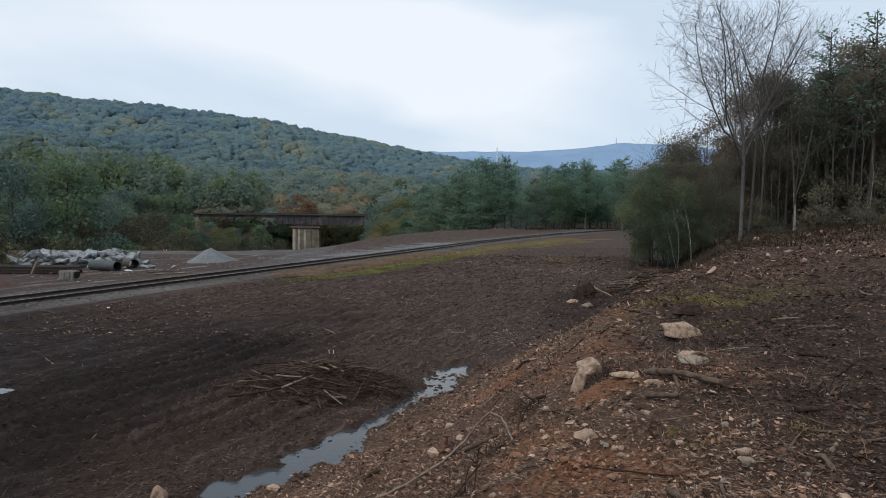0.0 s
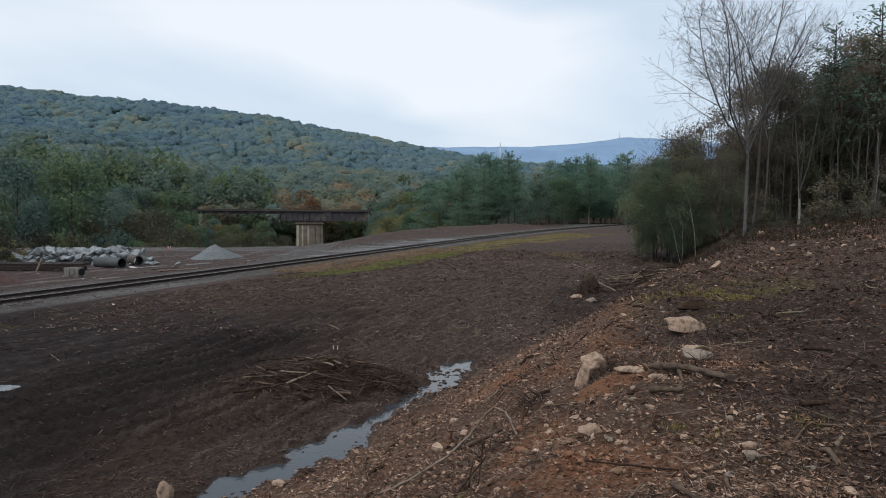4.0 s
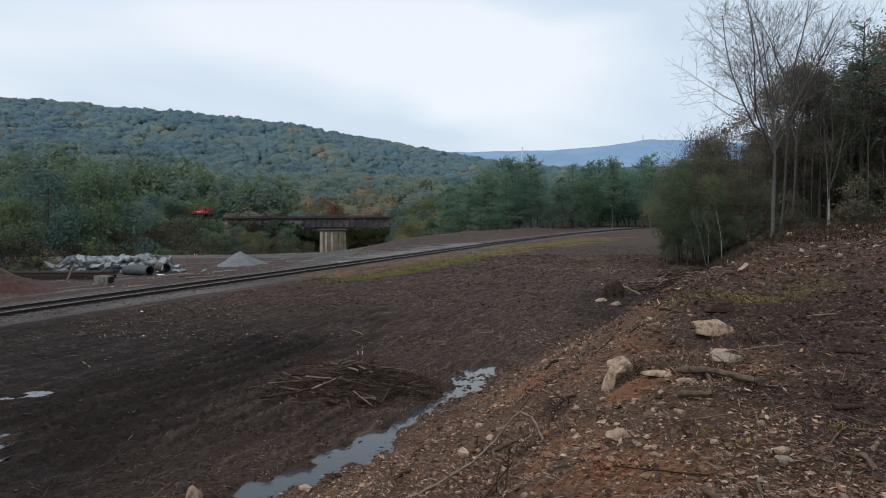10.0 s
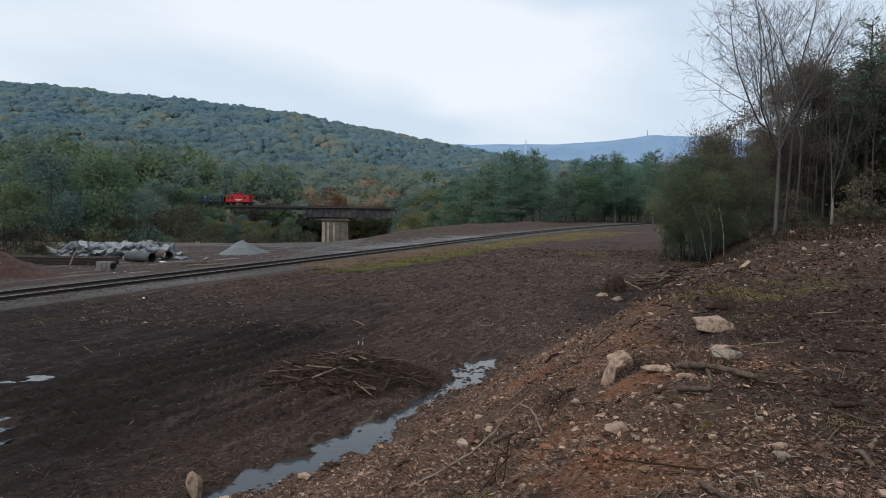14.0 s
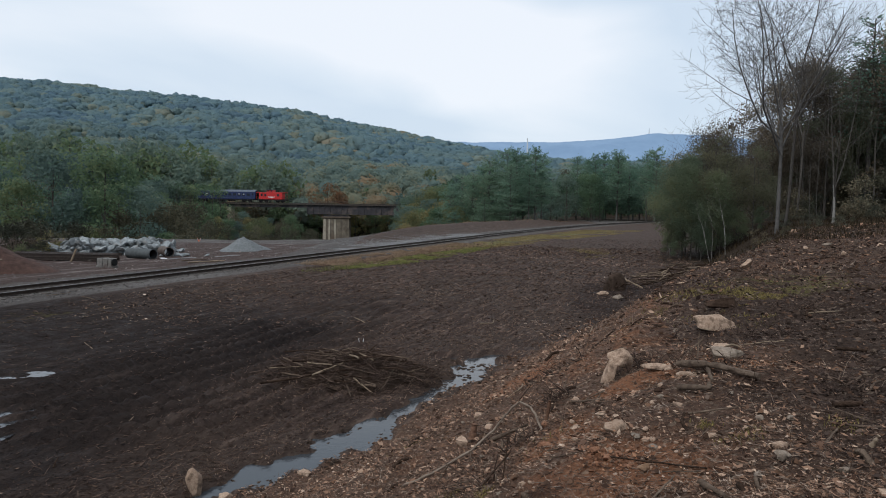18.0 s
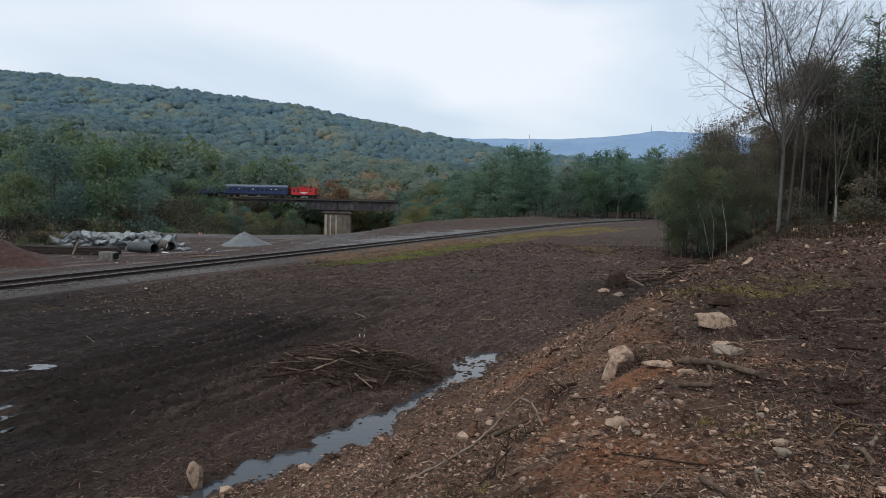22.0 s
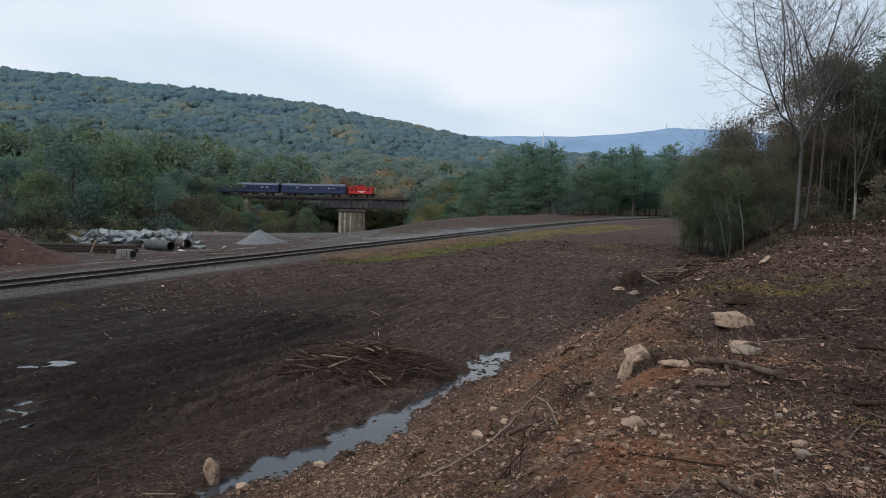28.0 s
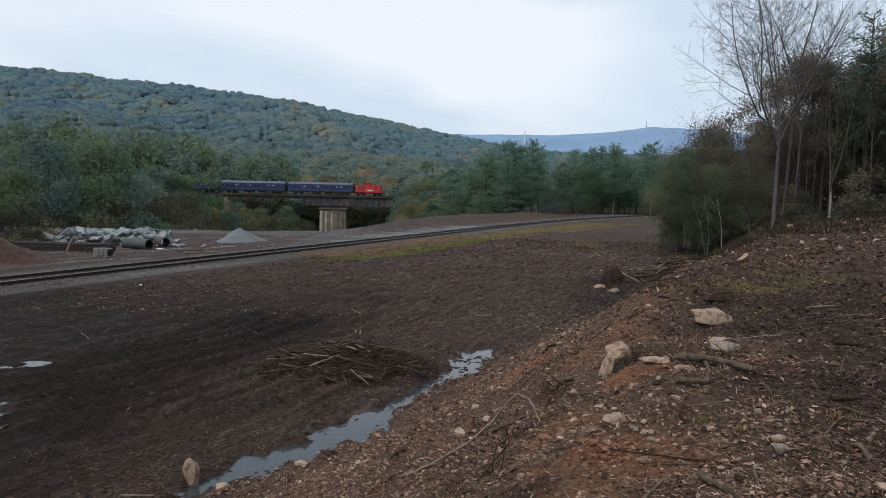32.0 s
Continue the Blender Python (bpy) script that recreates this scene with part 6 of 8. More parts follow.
M_WOOD_RED = surface("red_brown_torn_wood", (0.085, 0.045, 0.03), (0.26, 0.15, 0.10), 16, 0.9, bump=0.8, dist=0.02, spec=0.05)
M_RUST_CHUNK = surface("rust_red_broken_earth", (0.17, 0.078, 0.045), (0.42, 0.23, 0.145), 24, 0.95, bump=0.6, stain=(0.10, 0.05, 0.03), spec=0.05)
for k, (x0, y0, x1, y1, r, mat, u0, u1, lab) in enumerate((
        (0.0, 6.45, 0.03, 5.98, 0.005, M_WOOD_GREY, 0.09, 0.0, "thin side twig of a bent branch"), (-0.22, 6.38, -0.30, 5.85, 0.005, M_WOOD_GREY, 0.05, 0.0, "thin side twig of a bent branch"),
        (0.44, 6.36, 0.60, 6.55, 0.005, M_WOOD_DARK, 0.33, 0.42, "thin dark twig standing up on the slope"), (0.25, 4.94, 0.29, 4.97, 0.006, M_WOOD_DARK, 0.0, 0.31, "thin dark twig standing in the soil"),
        (0.07, 4.87, 0.33, 5.38, 0.010, M_WOOD_DARK, 0.02, 0.10, "dark crooked stick lying on the slope"), (0.19, 5.12, 0.24, 5.50, 0.006, M_WOOD_DARK, 0.05, 0.12, "dark crooked stick lying on the slope"),
        (0.22, 6.85, 0.57, 6.49, 0.022, M_WOOD_GREY, 0.0, 0.03, "dark rotten log half sunk in the slope"), (1.04, 6.73, 1.21, 5.95, 0.013, M_WOOD_GREY, 0.02, 0.02, "weathered grey stick on red soil"),
        (0.74, 6.37, 0.77, 6.36, 0.022, M_WOOD_RED, -0.02, 0.17, "red-brown torn stub standing in the soil"), (0.03, 7.36, 0.05, 7.36, 0.050, M_WOOD_RED, -0.03, 0.13, "red-brown broken stump on the slope"),
        (1.25, 3.57, 1.30, 3.32, 0.020, M_WOOD_GREY, 0.01, 0.0, "grey splintered wood on the bank"), (1.36, 3.86, 1.16, 3.95, 0.006, M_WOOD_GREY, 0.02, 0.02, "weathered grey stick on red soil"),
        (0.55, 4.72, 0.78, 4.52, 0.007, M_WOOD_GREY, 0.02, 0.02, "weathered grey stick on red soil"), (-0.25, 5.6, 0.05, 5.35, 0.007, M_WOOD_GREY, 0.02, 0.03, "weathered grey stick on the slope"))):
    stick(lab, x0, y0, x1, y1, r, mat, 1600 + k, u0, u1, group="pieces on the slope")
for k, (x, y, r, mat, lab) in enumerate(((0.11, 9.13, 0.075, M_ROCK_PALE, "white rounded stone on the slope"), (0.21, 7.49, 0.055, M_ROCK_PALE, "pinkish stone on the slope"), (-0.10, 7.38, 0.09, M_ROCK_PALE, "crumbling pale stone in the slope"),
        (0.37, 4.47, 0.024, M_ROCK_PALE, "small white stone beside the black patch"), (0.41, 4.42, 0.02, M_ROCK_PALE, "small white stone beside the black patch"), (0.35, 4.41, 0.017, M_ROCK_PALE, "small white stone beside the black patch"),
        (1.83, 4.39, 0.026, M_ROCK_PALE, "small pale stone on dark soil"), (1.98, 4.54, 0.034, M_ROCK_GREY, "small grey stone on dark soil"), (1.96, 3.14, 0.042, M_ROCK_PALE, "rounded cream stone on dark soil"),
        (1.19, 4.76, 0.05, M_ROCK_GREY, "grey flake of stone on red soil"), (1.28, 4.55, 0.036, M_ROCK_GREY, "grey flake of stone on red soil"),
        (0.86, 4.51, 0.04, M_RUST_CHUNK, "rust-red lump of broken earth"), (0.93, 4.38, 0.045, M_RUST_CHUNK, "rust-red lump of broken earth"), (1.03, 4.23, 0.034, M_RUST_CHUNK, "rust-red lump of broken earth"), (1.0, 4.45, 0.03, M_RUST_CHUNK, "rust-red lump of broken earth"),
        (0.80, 4.62, 0.032, M_RUST_CHUNK, "rust-red lump of broken earth"), (0.62, 5.35, 0.04, M_RUST_CHUNK, "rust-red lump of broken earth"), (0.70, 6.15, 0.05, M_RUST_CHUNK, "rust-red lump of broken earth"))):
    stone(lab, 1650 + k, x, y, r * 1.2, r * 0.85, r * (0.35 if "flake" in lab else 0.75), mat, 67 * k, 0.4, 0, "stone", "stones on the bank", angular=1.0)


def make_tangle(cx, cy, r, n, high, seed):
    """A tangle of dead twigs and roots that stands out of the bank."""
    rng = np.random.default_rng(seed)
    S = Soup()
    for _ in range(n):
        a, q = rng.uniform(0, 6.283), rng.uniform(0, 1) ** 0.7
        x, y = cx + r * q * math.cos(a), cy + r * q * math.sin(a)
        b, e, L = rng.uniform(0, 6.283), rng.uniform(0.0, 0.9), rng.uniform(0.3, 1.0) * high
        d = np.array([math.cos(b) * math.cos(e), math.sin(b) * math.cos(e), math.sin(e)]) * L
        p = np.array([x, y, on(x, y)])
        bend = rng.normal(size=3) * 0.13 * L
        w = rng.uniform(0.002, 0.006) * (1.6 if rng.uniform() < 0.15 else 1.0)
        S.add(*tube_np(np.stack([p, p + d * 0.35 + bend, p + d * 0.7 + bend * 0.8, p + d]), np.array([1, 0.85, 0.65, 0.35]) * w, 4))
    tagged(new("root_tangle", mesh_np("root_tangle", *S.arrays(), M_MULCH)), "tangle of dead twigs and roots on the bank", "roots", kind="stuff")


for k, q in enumerate(((0.95, 7.3, 0.3, 90, 0.3), (1.85, 7.35, 0.35, 120, 0.28), (0.2, 7.0, 0.3, 60, 0.25), (2.2, 6.05, 0.25, 70, 0.2), (0.5, 5.9, 0.25, 60, 0.2), (0.0, 5.1, 0.3, 50, 0.22), (1.2, 9.3, 0.4, 80, 0.35), (3.3, 7.7, 0.4, 80, 0.25), (4.6, 9.2, 0.5, 80, 0.3), (2.9, 5.2, 0.3, 50, 0.16), (1.95, 7.0, 0.22, 90, 0.26), (2.15, 6.75, 0.2, 70, 0.22))):
    make_tangle(*q, 1500 + k)
stick("dark wet stick on the bank", 3.46, 6.36, 3.74, 6.36, 0.022, M_WOOD_DARK, 5)
stick("short dark rotten log on the bank", 2.50, 4.6, 2.68, 4.57, 0.026, M_WOOD_DARK, 6, name="log", category="log")
stick("short pale broken stub of wood", 2.35, 3.9, 2.37, 3.87, 0.016, M_WOOD_PALE, 7, 0.0, 0.07, name="wood_stub", category="wood")
stick("thin bare branch lying on the bank", 1.6, 4.85, 2.05, 4.75, 0.008, M_WOOD_GREY, 8)
stick("grey stick beside the rocks", 2.2, 7.2, 2.65, 7.6, 0.012, M_WOOD_GREY, 9, 0.0, 0.1)
stick("thin branch standing out of the soil", 2.3, 6.75, 2.36, 6.9, 0.008, M_WOOD_GREY, 10, 0.0, 0.28)

# an added dark lump stands in for a black hollow beside the grass
stone("dark lump put in for a hollow on the bank", 37, 3.75, 9.9, 0.26, 0.16, 0.1, M_WOOD_DARK, 10, 0.3, 0, "stump")["category"] = "stump"

# stones and sticks strewn over the bank, one by one
def strew():
    rng = np.random.default_rng(41)
    n = 0
    while n < 84:
        y = 3.2 + 20 * rng.uniform() ** 1.7
        x = rng.uniform(-0.5, 0.85) * y
        d, s = ditch_ds(x, y)
        if d < 0.6 or d > 16:
            continue
        r = rng.uniform(0.010, 0.027) * (0.7 + 0.08 * y)
        mat = (M_ROCK_PALE, M_ROCK_GREY)[int(rng.uniform() < 0.7)]
        stone("small pale stone on the bank" if mat is M_ROCK_PALE else "small grey stone on the bank", 200 + n, x, y, r * 1.3, r, r * 0.75, mat, rng.uniform(0, 360), 0.55, rng.uniform(-25, 25), "stone", "stones on the bank", angular=1.0)
        n += 1
    # torn roots and bark, half sunk
    n = 0
    while n < 46:
        y = 3.4 + 15 * rng.uniform() ** 1.4
        x = rng.uniform(-0.3, 0.72) * y
        d, s = ditch_ds(x, y)
        if d < 1.0:
            continue
        L, a = rng.uniform(0.07, 0.2) * (0.6 + 0.09 * y), rng.uniform(0, 3.14)
        mat = (M_WOOD_DARK, M_WOOD_GREY)[n % 3 == 0]
        stick("dark rotten root half sunk in the bank" if mat is M_WOOD_DARK else "grey root half sunk in the bank", x, y, x + L * math.cos(a), y + L * math.sin(a), rng.uniform(0.012, 0.022) * (0.7 + 0.06 * y), mat, 1400 + n, -0.02, 0.0,
              name="root", group="torn roots", mid=(x + L * 0.5 * math.cos(a) - 0.15 * L * math.sin(a), y + L * 0.5 * math.sin(a) + 0.15 * L * math.cos(a), rng.uniform(0.0, 0.04)), category="root")
        n += 1
    n = 0
    while n < 150:
        y = 3.0 + 22 * rng.uniform() ** 1.5
        x = rng.uniform(-0.7, 0.85) * y
        d, s = ditch_ds(x, y)
        if -0.8 < d < 0.8 or d > 15:
            continue
        L = rng.uniform(0.18, 0.5) * (0.6 + 0.06 * y)
        a = rng.uniform(0, 3.14)
        mat = (M_WOOD_GREY, M_WOOD_DARK, M_WOOD_PALE)[rng.choice(3, p=[0.55, 0.3, 0.15])]
        q, ra = rng.uniform(0.3, 0.7), rng.normal() * 0.18 * L
        mid = (x + q * L * math.cos(a) - ra * math.sin(a), y + q * L * math.sin(a) + ra * math.cos(a), rng.uniform(0, 0.05)) if n % 2 else None
        stick({M_WOOD_GREY: "weathered grey stick on the ground", M_WOOD_DARK: "dark wet stick on the ground", M_WOOD_PALE: "pale stripped stick on the ground"}[mat],
              x, y, x + L * math.cos(a), y + L * math.sin(a), rng.uniform(0.005, 0.012) * (0.7 + 0.05 * y), mat, 400 + n, 0, rng.uniform(0, 0.06), group="fallen sticks", mid=mid)
        n += 1


strew()

# ---- the brush pile beside the ditch ----
def make_brush_pile():
    rng = np.random.default_rng(51)
    cx, cy = -3.0, 16.75
    pile = tagged(new("brush_pile"), "flattened heap of cut branches and brushwood beside the ditch", "brush pile")
    # the earthy heart of the heap
    u, v = np.meshgrid(np.linspace(0, 2 * np.pi, 28, endpoint=False), np.linspace(0.02, 1, 9), indexing="ij")
    X = cx + 1.9 * v * np.cos(u) * (1 + 0.2 * np.sin(3 * u))
    Y = cy + 1.4 * v * np.sin(u)
    Z = height(X, Y) + 0.5 * (1 - v ** 2) - 0.03 + fbm(X / 0.3, Y / 0.3, 3, 52) * 0.25 * (1 - v ** 2)
    V = np.stack([X, Y, Z], -1).reshape(-1, 3)
    F = [(i * 9 + j, ((i + 1) % 28) * 9 + j, ((i + 1) % 28) * 9 + j + 1, i * 9 + j + 1) for i in range(28) for j in range(8)]
    part_np("soil", V, np.array(F), M_SOIL, pile, "dark soil and rotten bark", True)
    def top(x, y):
        q = ((x - cx) / 2.1) ** 2 + ((y - cy) / 1.5) ** 2
        return on(x, y) + 0.55 * max(0, 1 - q)
    # the branches that show singly
    for x0, y0, x1, y1, r, mat, up in ((-5.0, 15.25, -2.95, 16.0, 0.055, M_WOOD_DARK, 0.12), (-3.75, 17.6, -2.8, 16.2, 0.055, M_WOOD_PALE, 0.36), (-4.1, 16.2, -3.4, 15.9, 0.04, M_WOOD_PALE, 0.22),
                                       (-3.1, 15.8, -2.75, 14.9, 0.035, M_WOOD_GREY, 0.2), (-2.8, 15.5, -2.3, 15.2, 0.04, M_WOOD_PALE, 0.12), (-1.75, 16.9, -2.1, 15.2, 0.035, M_WOOD_GREY, 0.3),
                                       (-3.3, 15.9, -2.4, 15.8, 0.03, M_WOOD_GREY, 0.25), (-1.9, 16.3, -1.15, 16.2, 0.07, M_WOOD_DARK, 0.12), (-4.6, 17.6, -3.4, 18.1, 0.03, M_WOOD_PALE, 0.1)):
        z0, z1 = top(x0, y0) + up * 0.5, top(x1, y1) + up * 0.5
        limb_mesh("branch", [(x0, y0, z0), (x1, y1, z1)], r * 0.62, r * 0.4, int(abs(x0) * 100), mat, pile)
    for k in range(125):
        a = rng.uniform(0, 6.283)
        q = rng.uniform(0, 1) ** 0.6
        x, y = cx + 1.95 * q * math.cos(a), cy + 1.4 * q * math.sin(a)
        L = rng.uniform(0.35, 1.3)
        b = rng.normal() * 0.7 + (0 if rng.uniform() < 0.7 else 1.4)
        dx, dy = math.cos(b) * L / 2, math.sin(b) * L / 2 * 0.7
        z = top(x, y) + rng.uniform(-0.02, 0.12)
        r = rng.uniform(0.014, 0.042)
        mat = (M_WOOD_GREY, M_WOOD_DARK, M_WOOD_PALE)[rng.choice(3, p=[0.38, 0.58, 0.04])]
        limb_mesh("branch", [(x - dx, y - dy, z + rng.normal() * 0.06), (x + dx, y + dy, z + rng.normal() * 0.08)], r * 0.75, r * 0.4, 700 + k, mat, pile, 5, 0.035)


make_brush_pile()


def make_brushwood():
    rng = np.random.default_rng(58)
    S = Soup()
    for k in range(2200):
        a, q = rng.uniform(0, 6.283), rng.uniform(0, 1.15) ** 0.55
        x, y = -3.0 + 2.25 * q * math.cos(a), 16.75 + 1.6 * q * math.sin(a)
        z = on(x, y) + 0.52 * max(0, 1 - q * q) + rng.uniform(-0.02, 0.07)
        L, b, e = rng.uniform(0.12, 0.6), rng.uniform(0, 6.283), rng.normal() * 0.35
        d = np.array([math.cos(b) * math.cos(e), math.sin(b) * math.cos(e), math.sin(e)]) * L
        p = np.array([x, y, z])
        S.add(*tube_np(np.stack([p - d / 2, p + rng.normal(size=3) * 0.02, p + d / 2]), np.array([1, 0.8, 0.5]) * rng.uniform(0.004, 0.011), 3))
    tagged(new("brushwood", mesh_np("brushwood", *S.arrays(), M_MULCH)), "tangle of fine brushwood on the heap", "brushwood", kind="stuff")


make_brushwood()


def make_root_clump():
    rng = np.random.default_rng(55)
    cx, cy = 6.95, 32.2
    ob = tagged(new("root_clump"), "torn-up root clump with soil and a pale pole", "root clump")
    bm = rock_mesh(bmesh.new(), 56, 0.6, 0.42, 0.66, 3, 0.5)
    part("soil", bm, M_SOIL, ob, "dark clinging soil", True, pose(cx, cy, on(cx, cy) + 0.12))
    for k in range(26):
        a, e = rng.uniform(0, 6.283), rng.uniform(0.0, 1.0) ** 1.1 * 1.2
        d = np.array([math.cos(a) * math.cos(e), math.sin(a) * math.cos(e), math.sin(e)])
        p = np.array([cx, cy, on(cx, cy) + 0.12])
        limb_mesh("root", [p + d * 0.15, p + d * rng.uniform(0.45, 1.1)], 0.055, 0.018, 800 + k, (M_SOIL, M_WOOD_GREY, M_WOOD_DARK)[k % 3], ob, 5, 0.35)
    limb_mesh("pole", [(cx + 0.35, cy - 0.1, on(cx, cy) + 0.55), (cx + 1.25, cy - 0.3, on(cx + 1.25, cy - 0.3) + 0.1)], 0.05, 0.04, 860, M_WOOD_PALE, ob, label="pale stripped pole")


make_root_clump()


def make_slash(cx, cy, rx, ry, count, seed, high):
    """A low heap of felled tops and sticks."""
    rng = np.random.default_rng(seed)
    pile = tagged(new("slash_heap"), "low heap of felled tops and sticks before the thicket", "brush pile", "heaps of felled tops")
    for k in range(count):
        a, q = rng.uniform(0, 6.283), rng.uniform(0, 1) ** 0.6
        x, y = cx + rx * q * math.cos(a), cy + ry * q * math.sin(a)
        L = rng.uniform(0.6, 2.2)
        b = rng.normal() * 0.6 + 0.5
        z = on(x, y) + rng.uniform(0.03, high) * (1 - q * 0.7)
        r = rng.uniform(0.018, 0.05)
        mat = (M_WOOD_GREY, M_WOOD_DARK, M_WOOD_PALE)[rng.choice(3, p=[0.4, 0.5, 0.1])]
        limb_mesh("branch", [(x - math.cos(b) * L / 2, y - math.sin(b) * L / 2, z + rng.normal() * 0.08), (x + math.cos(b) * L / 2, y + math.sin(b) * L / 2, z + abs(rng.normal()) * 0.15)], r, r * 0.5, seed * 50 + k, mat, pile, 5, 0.1)


make_slash(10.6, 33.5, 2.0, 3.2, 100, 61, 0.85)
make_slash(12.6, 38.0, 2.0, 3.0, 70, 62, 0.8)

# two small white survey pegs by the brush pile
for dx in (0.0, 0.14):
    ob = tagged(new("survey_peg"), "thin white survey peg in the field", "peg", "white survey pegs")
    part("stake", boxm(0.018, 0.018, 0.12, pose(0, 0, 0.045, 0, 6 * (1 if dx else -1), 0), 0.004), M_WHITE, ob)
    ob.matrix_basis = pose(-3.55 + dx, 20.6, on(-3.55, 20.6))

# ---- beyond the track: stored material ----
def block_mesh(rng, sx, sy, sz):
    """A quarried block: flat broken faces with blunt edges."""
    bm = bmesh.new()
    for _ in range(12):
        p = Vector(rng.normal(size=3)).normalized() * rng.uniform(0.85, 1.2)
        bm.verts.new((p.x * sx, p.y * sy, p.z * sz))
    bmesh.ops.convex_hull(bm, input=bm.verts)
    bmesh.ops.delete(bm, geom=[v for v in bm.verts if not v.link_faces], context="VERTS")
    bmesh.ops.dissolve_limit(bm, angle_limit=radians(14), verts=bm.verts, edges=bm.edges)
    bmesh.ops.bevel(bm, geom=bm.edges, offset=min(sx, sy, sz) * 0.045, segments=1, affect="EDGES", clamp_overlap=True)
    return bm


def make_rock_pile():
    rng = np.random.default_rng(71)
    spots_ = []
    for layer, (count, lift) in enumerate(((120, 0.0), (84, 0.36), (40, 0.72))):
        k = 0
        tries = 0
        while k < count and tries < 4000:
            tries += 1
            u = rng.uniform(-1, 1)
            w = rng.uniform(-1, 1)
            shrink = 1 - layer * 0.2
            x = -25.6 + u * 4.0 * shrink
            y = 46.2 + w * 1.6 * shrink + 0.55 * u * 3.2 * 0.6
            if any((x - a) ** 2 + (y - b) ** 2 < 0.36 ** 2 for a, b, l in spots_ if l == layer):
                continue
            spots_.append((x, y, layer))
            s = 0.17 + 0.28 * rng.uniform() ** 1.3
            bm = block_mesh(rng, s * rng.uniform(1.0, 1.9), s * rng.uniform(0.75, 1.15), s * rng.uniform(0.5, 0.85))
            ob = part("boulder", bm, M_BOULDER, None)
            ob.matrix_basis = pose(x, y, on(x, y) + lift + s * 0.32, rng.uniform(-40, 40), rng.uniform(-40, 40), rng.uniform(0, 360))
            tagged(ob, "angular blue-grey quarried boulder in a heap", "boulder", "heap of boulders")
            k += 1
    # a few that rolled off beside the pipes
    for k in range(13):
        x, y = -19.9 + rng.normal() * 0.75, 44.9 + rng.normal() * 0.6
        s = 0.10 + 0.16 * rng.uniform()
        ob = part("boulder", block_mesh(rng, s * 1.5, s, s * 0.7), M_BOULDER, None)
        ob.matrix_basis = pose(x, y, on(x, y) + s * 0.3, rng.uniform(-20, 20), rng.uniform(-20, 20), rng.uniform(0, 360))
        tagged(ob, "small angular grey boulder on the dirt of the lot", "boulder", "heap of boulders")


make_rock_pile()


def make_lot_rubble():
    """Broken stone and dried mud trodden into the lot."""
    rng = np.random.default_rng(73)
    n = 2600
    x, y = rng.uniform(-28, -12, n), rng.uniform(35, 56, n)
    k = (track_off(x, y) > 2.6) & (fbm(x / 2.2, y / 0.9, 3, 74) > 0.04)
    x, y = x[k], y[k]
    V, F = pebbles(rng, x, y, 0.018 + 0.075 * rng.uniform(0, 1, len(x)) ** 2.5, 0.5)
    mat = islands("trodden_rubble", [(0.0, (0.06, 0.042, 0.036)), (0.55, (0.14, 0.105, 0.092)), (0.85, (0.30, 0.255, 0.235)), (1.0, (0.55, 0.51, 0.48))])
    tagged(new("lot_rubble", mesh_np("lot_rubble", V, F, mat)), "pale broken stone trodden into the lot's dirt", "rubble", kind="stuff")


make_lot_rubble()


def make_pipe(x, y, turn, L, r, mat, label):
    ob = tagged(new("culvert_pipe"), label, "pipe", "culvert pipes")
    k = 28
    n = 26
    V, F = [], []
    for i in range(n + 1):
        rr = r * (1.0 + 0.03 * (i % 2))
        for j in range(k):
            V.append((i / n * L - L / 2, rr * math.cos(6.2832 * j / k), rr * math.sin(6.2832 * j / k)))
    F = [(i * k + j, i * k + (j + 1) % k, (i + 1) * k + (j + 1) % k, (i + 1) * k + j) for i in range(n) for j in range(k)]
    part_np("shell", np.array(V), np.array(F), mat, ob, "", True)
    V2 = np.array([(sx * L / 2 * 0.998, 0.9 * r * math.cos(6.2832 * j / k), 0.9 * r * math.sin(6.2832 * j / k)) for sx in (-1, 1) for j in range(k)])
    part_np("lining", V2, np.array([(j, (j + 1) % k, k + (j + 1) % k, k + j) for j in range(k)]), M_PIPE_IN, ob, "dark inside of the pipe", True)
    for sx in (-1, 1):
        R = np.array([(sx * L / 2, q * r * math.cos(6.2832 * j / k), q * r * math.sin(6.2832 * j / k)) for q in (0.9, 1.03) for j in range(k)])
        part_np("rim", R, np.array([(j, (j + 1) % k, k + (j + 1) % k, k + j) for j in range(k)]), mat, ob)
    ob.matrix_basis = pose(x, y, on(x, y) + r * 0.97, 0, 0, turn)


M_PIPE_BROWN = surface("mud_stained_pipe", (0.06, 0.046, 0.038), (0.15, 0.118, 0.098), 3, 0.8, bump=0.3, stain=(0.05, 0.033, 0.025))
make_pipe(-21.9, 42.7, -24, 2.3, 0.34, M_PIPE, "grey ribbed culvert pipe lying on the ground")
make_pipe(-21.0, 44.3, -48, 1.5, 0.33, M_PIPE_BROWN, "short mud-stained culvert pipe lying on the ground")
stone("flat white slab in front of a pipe", 95, -20.2, 42.3, 0.28, 0.2, 0.06, M_WHITE, 0, 0.3, 0, "slab")


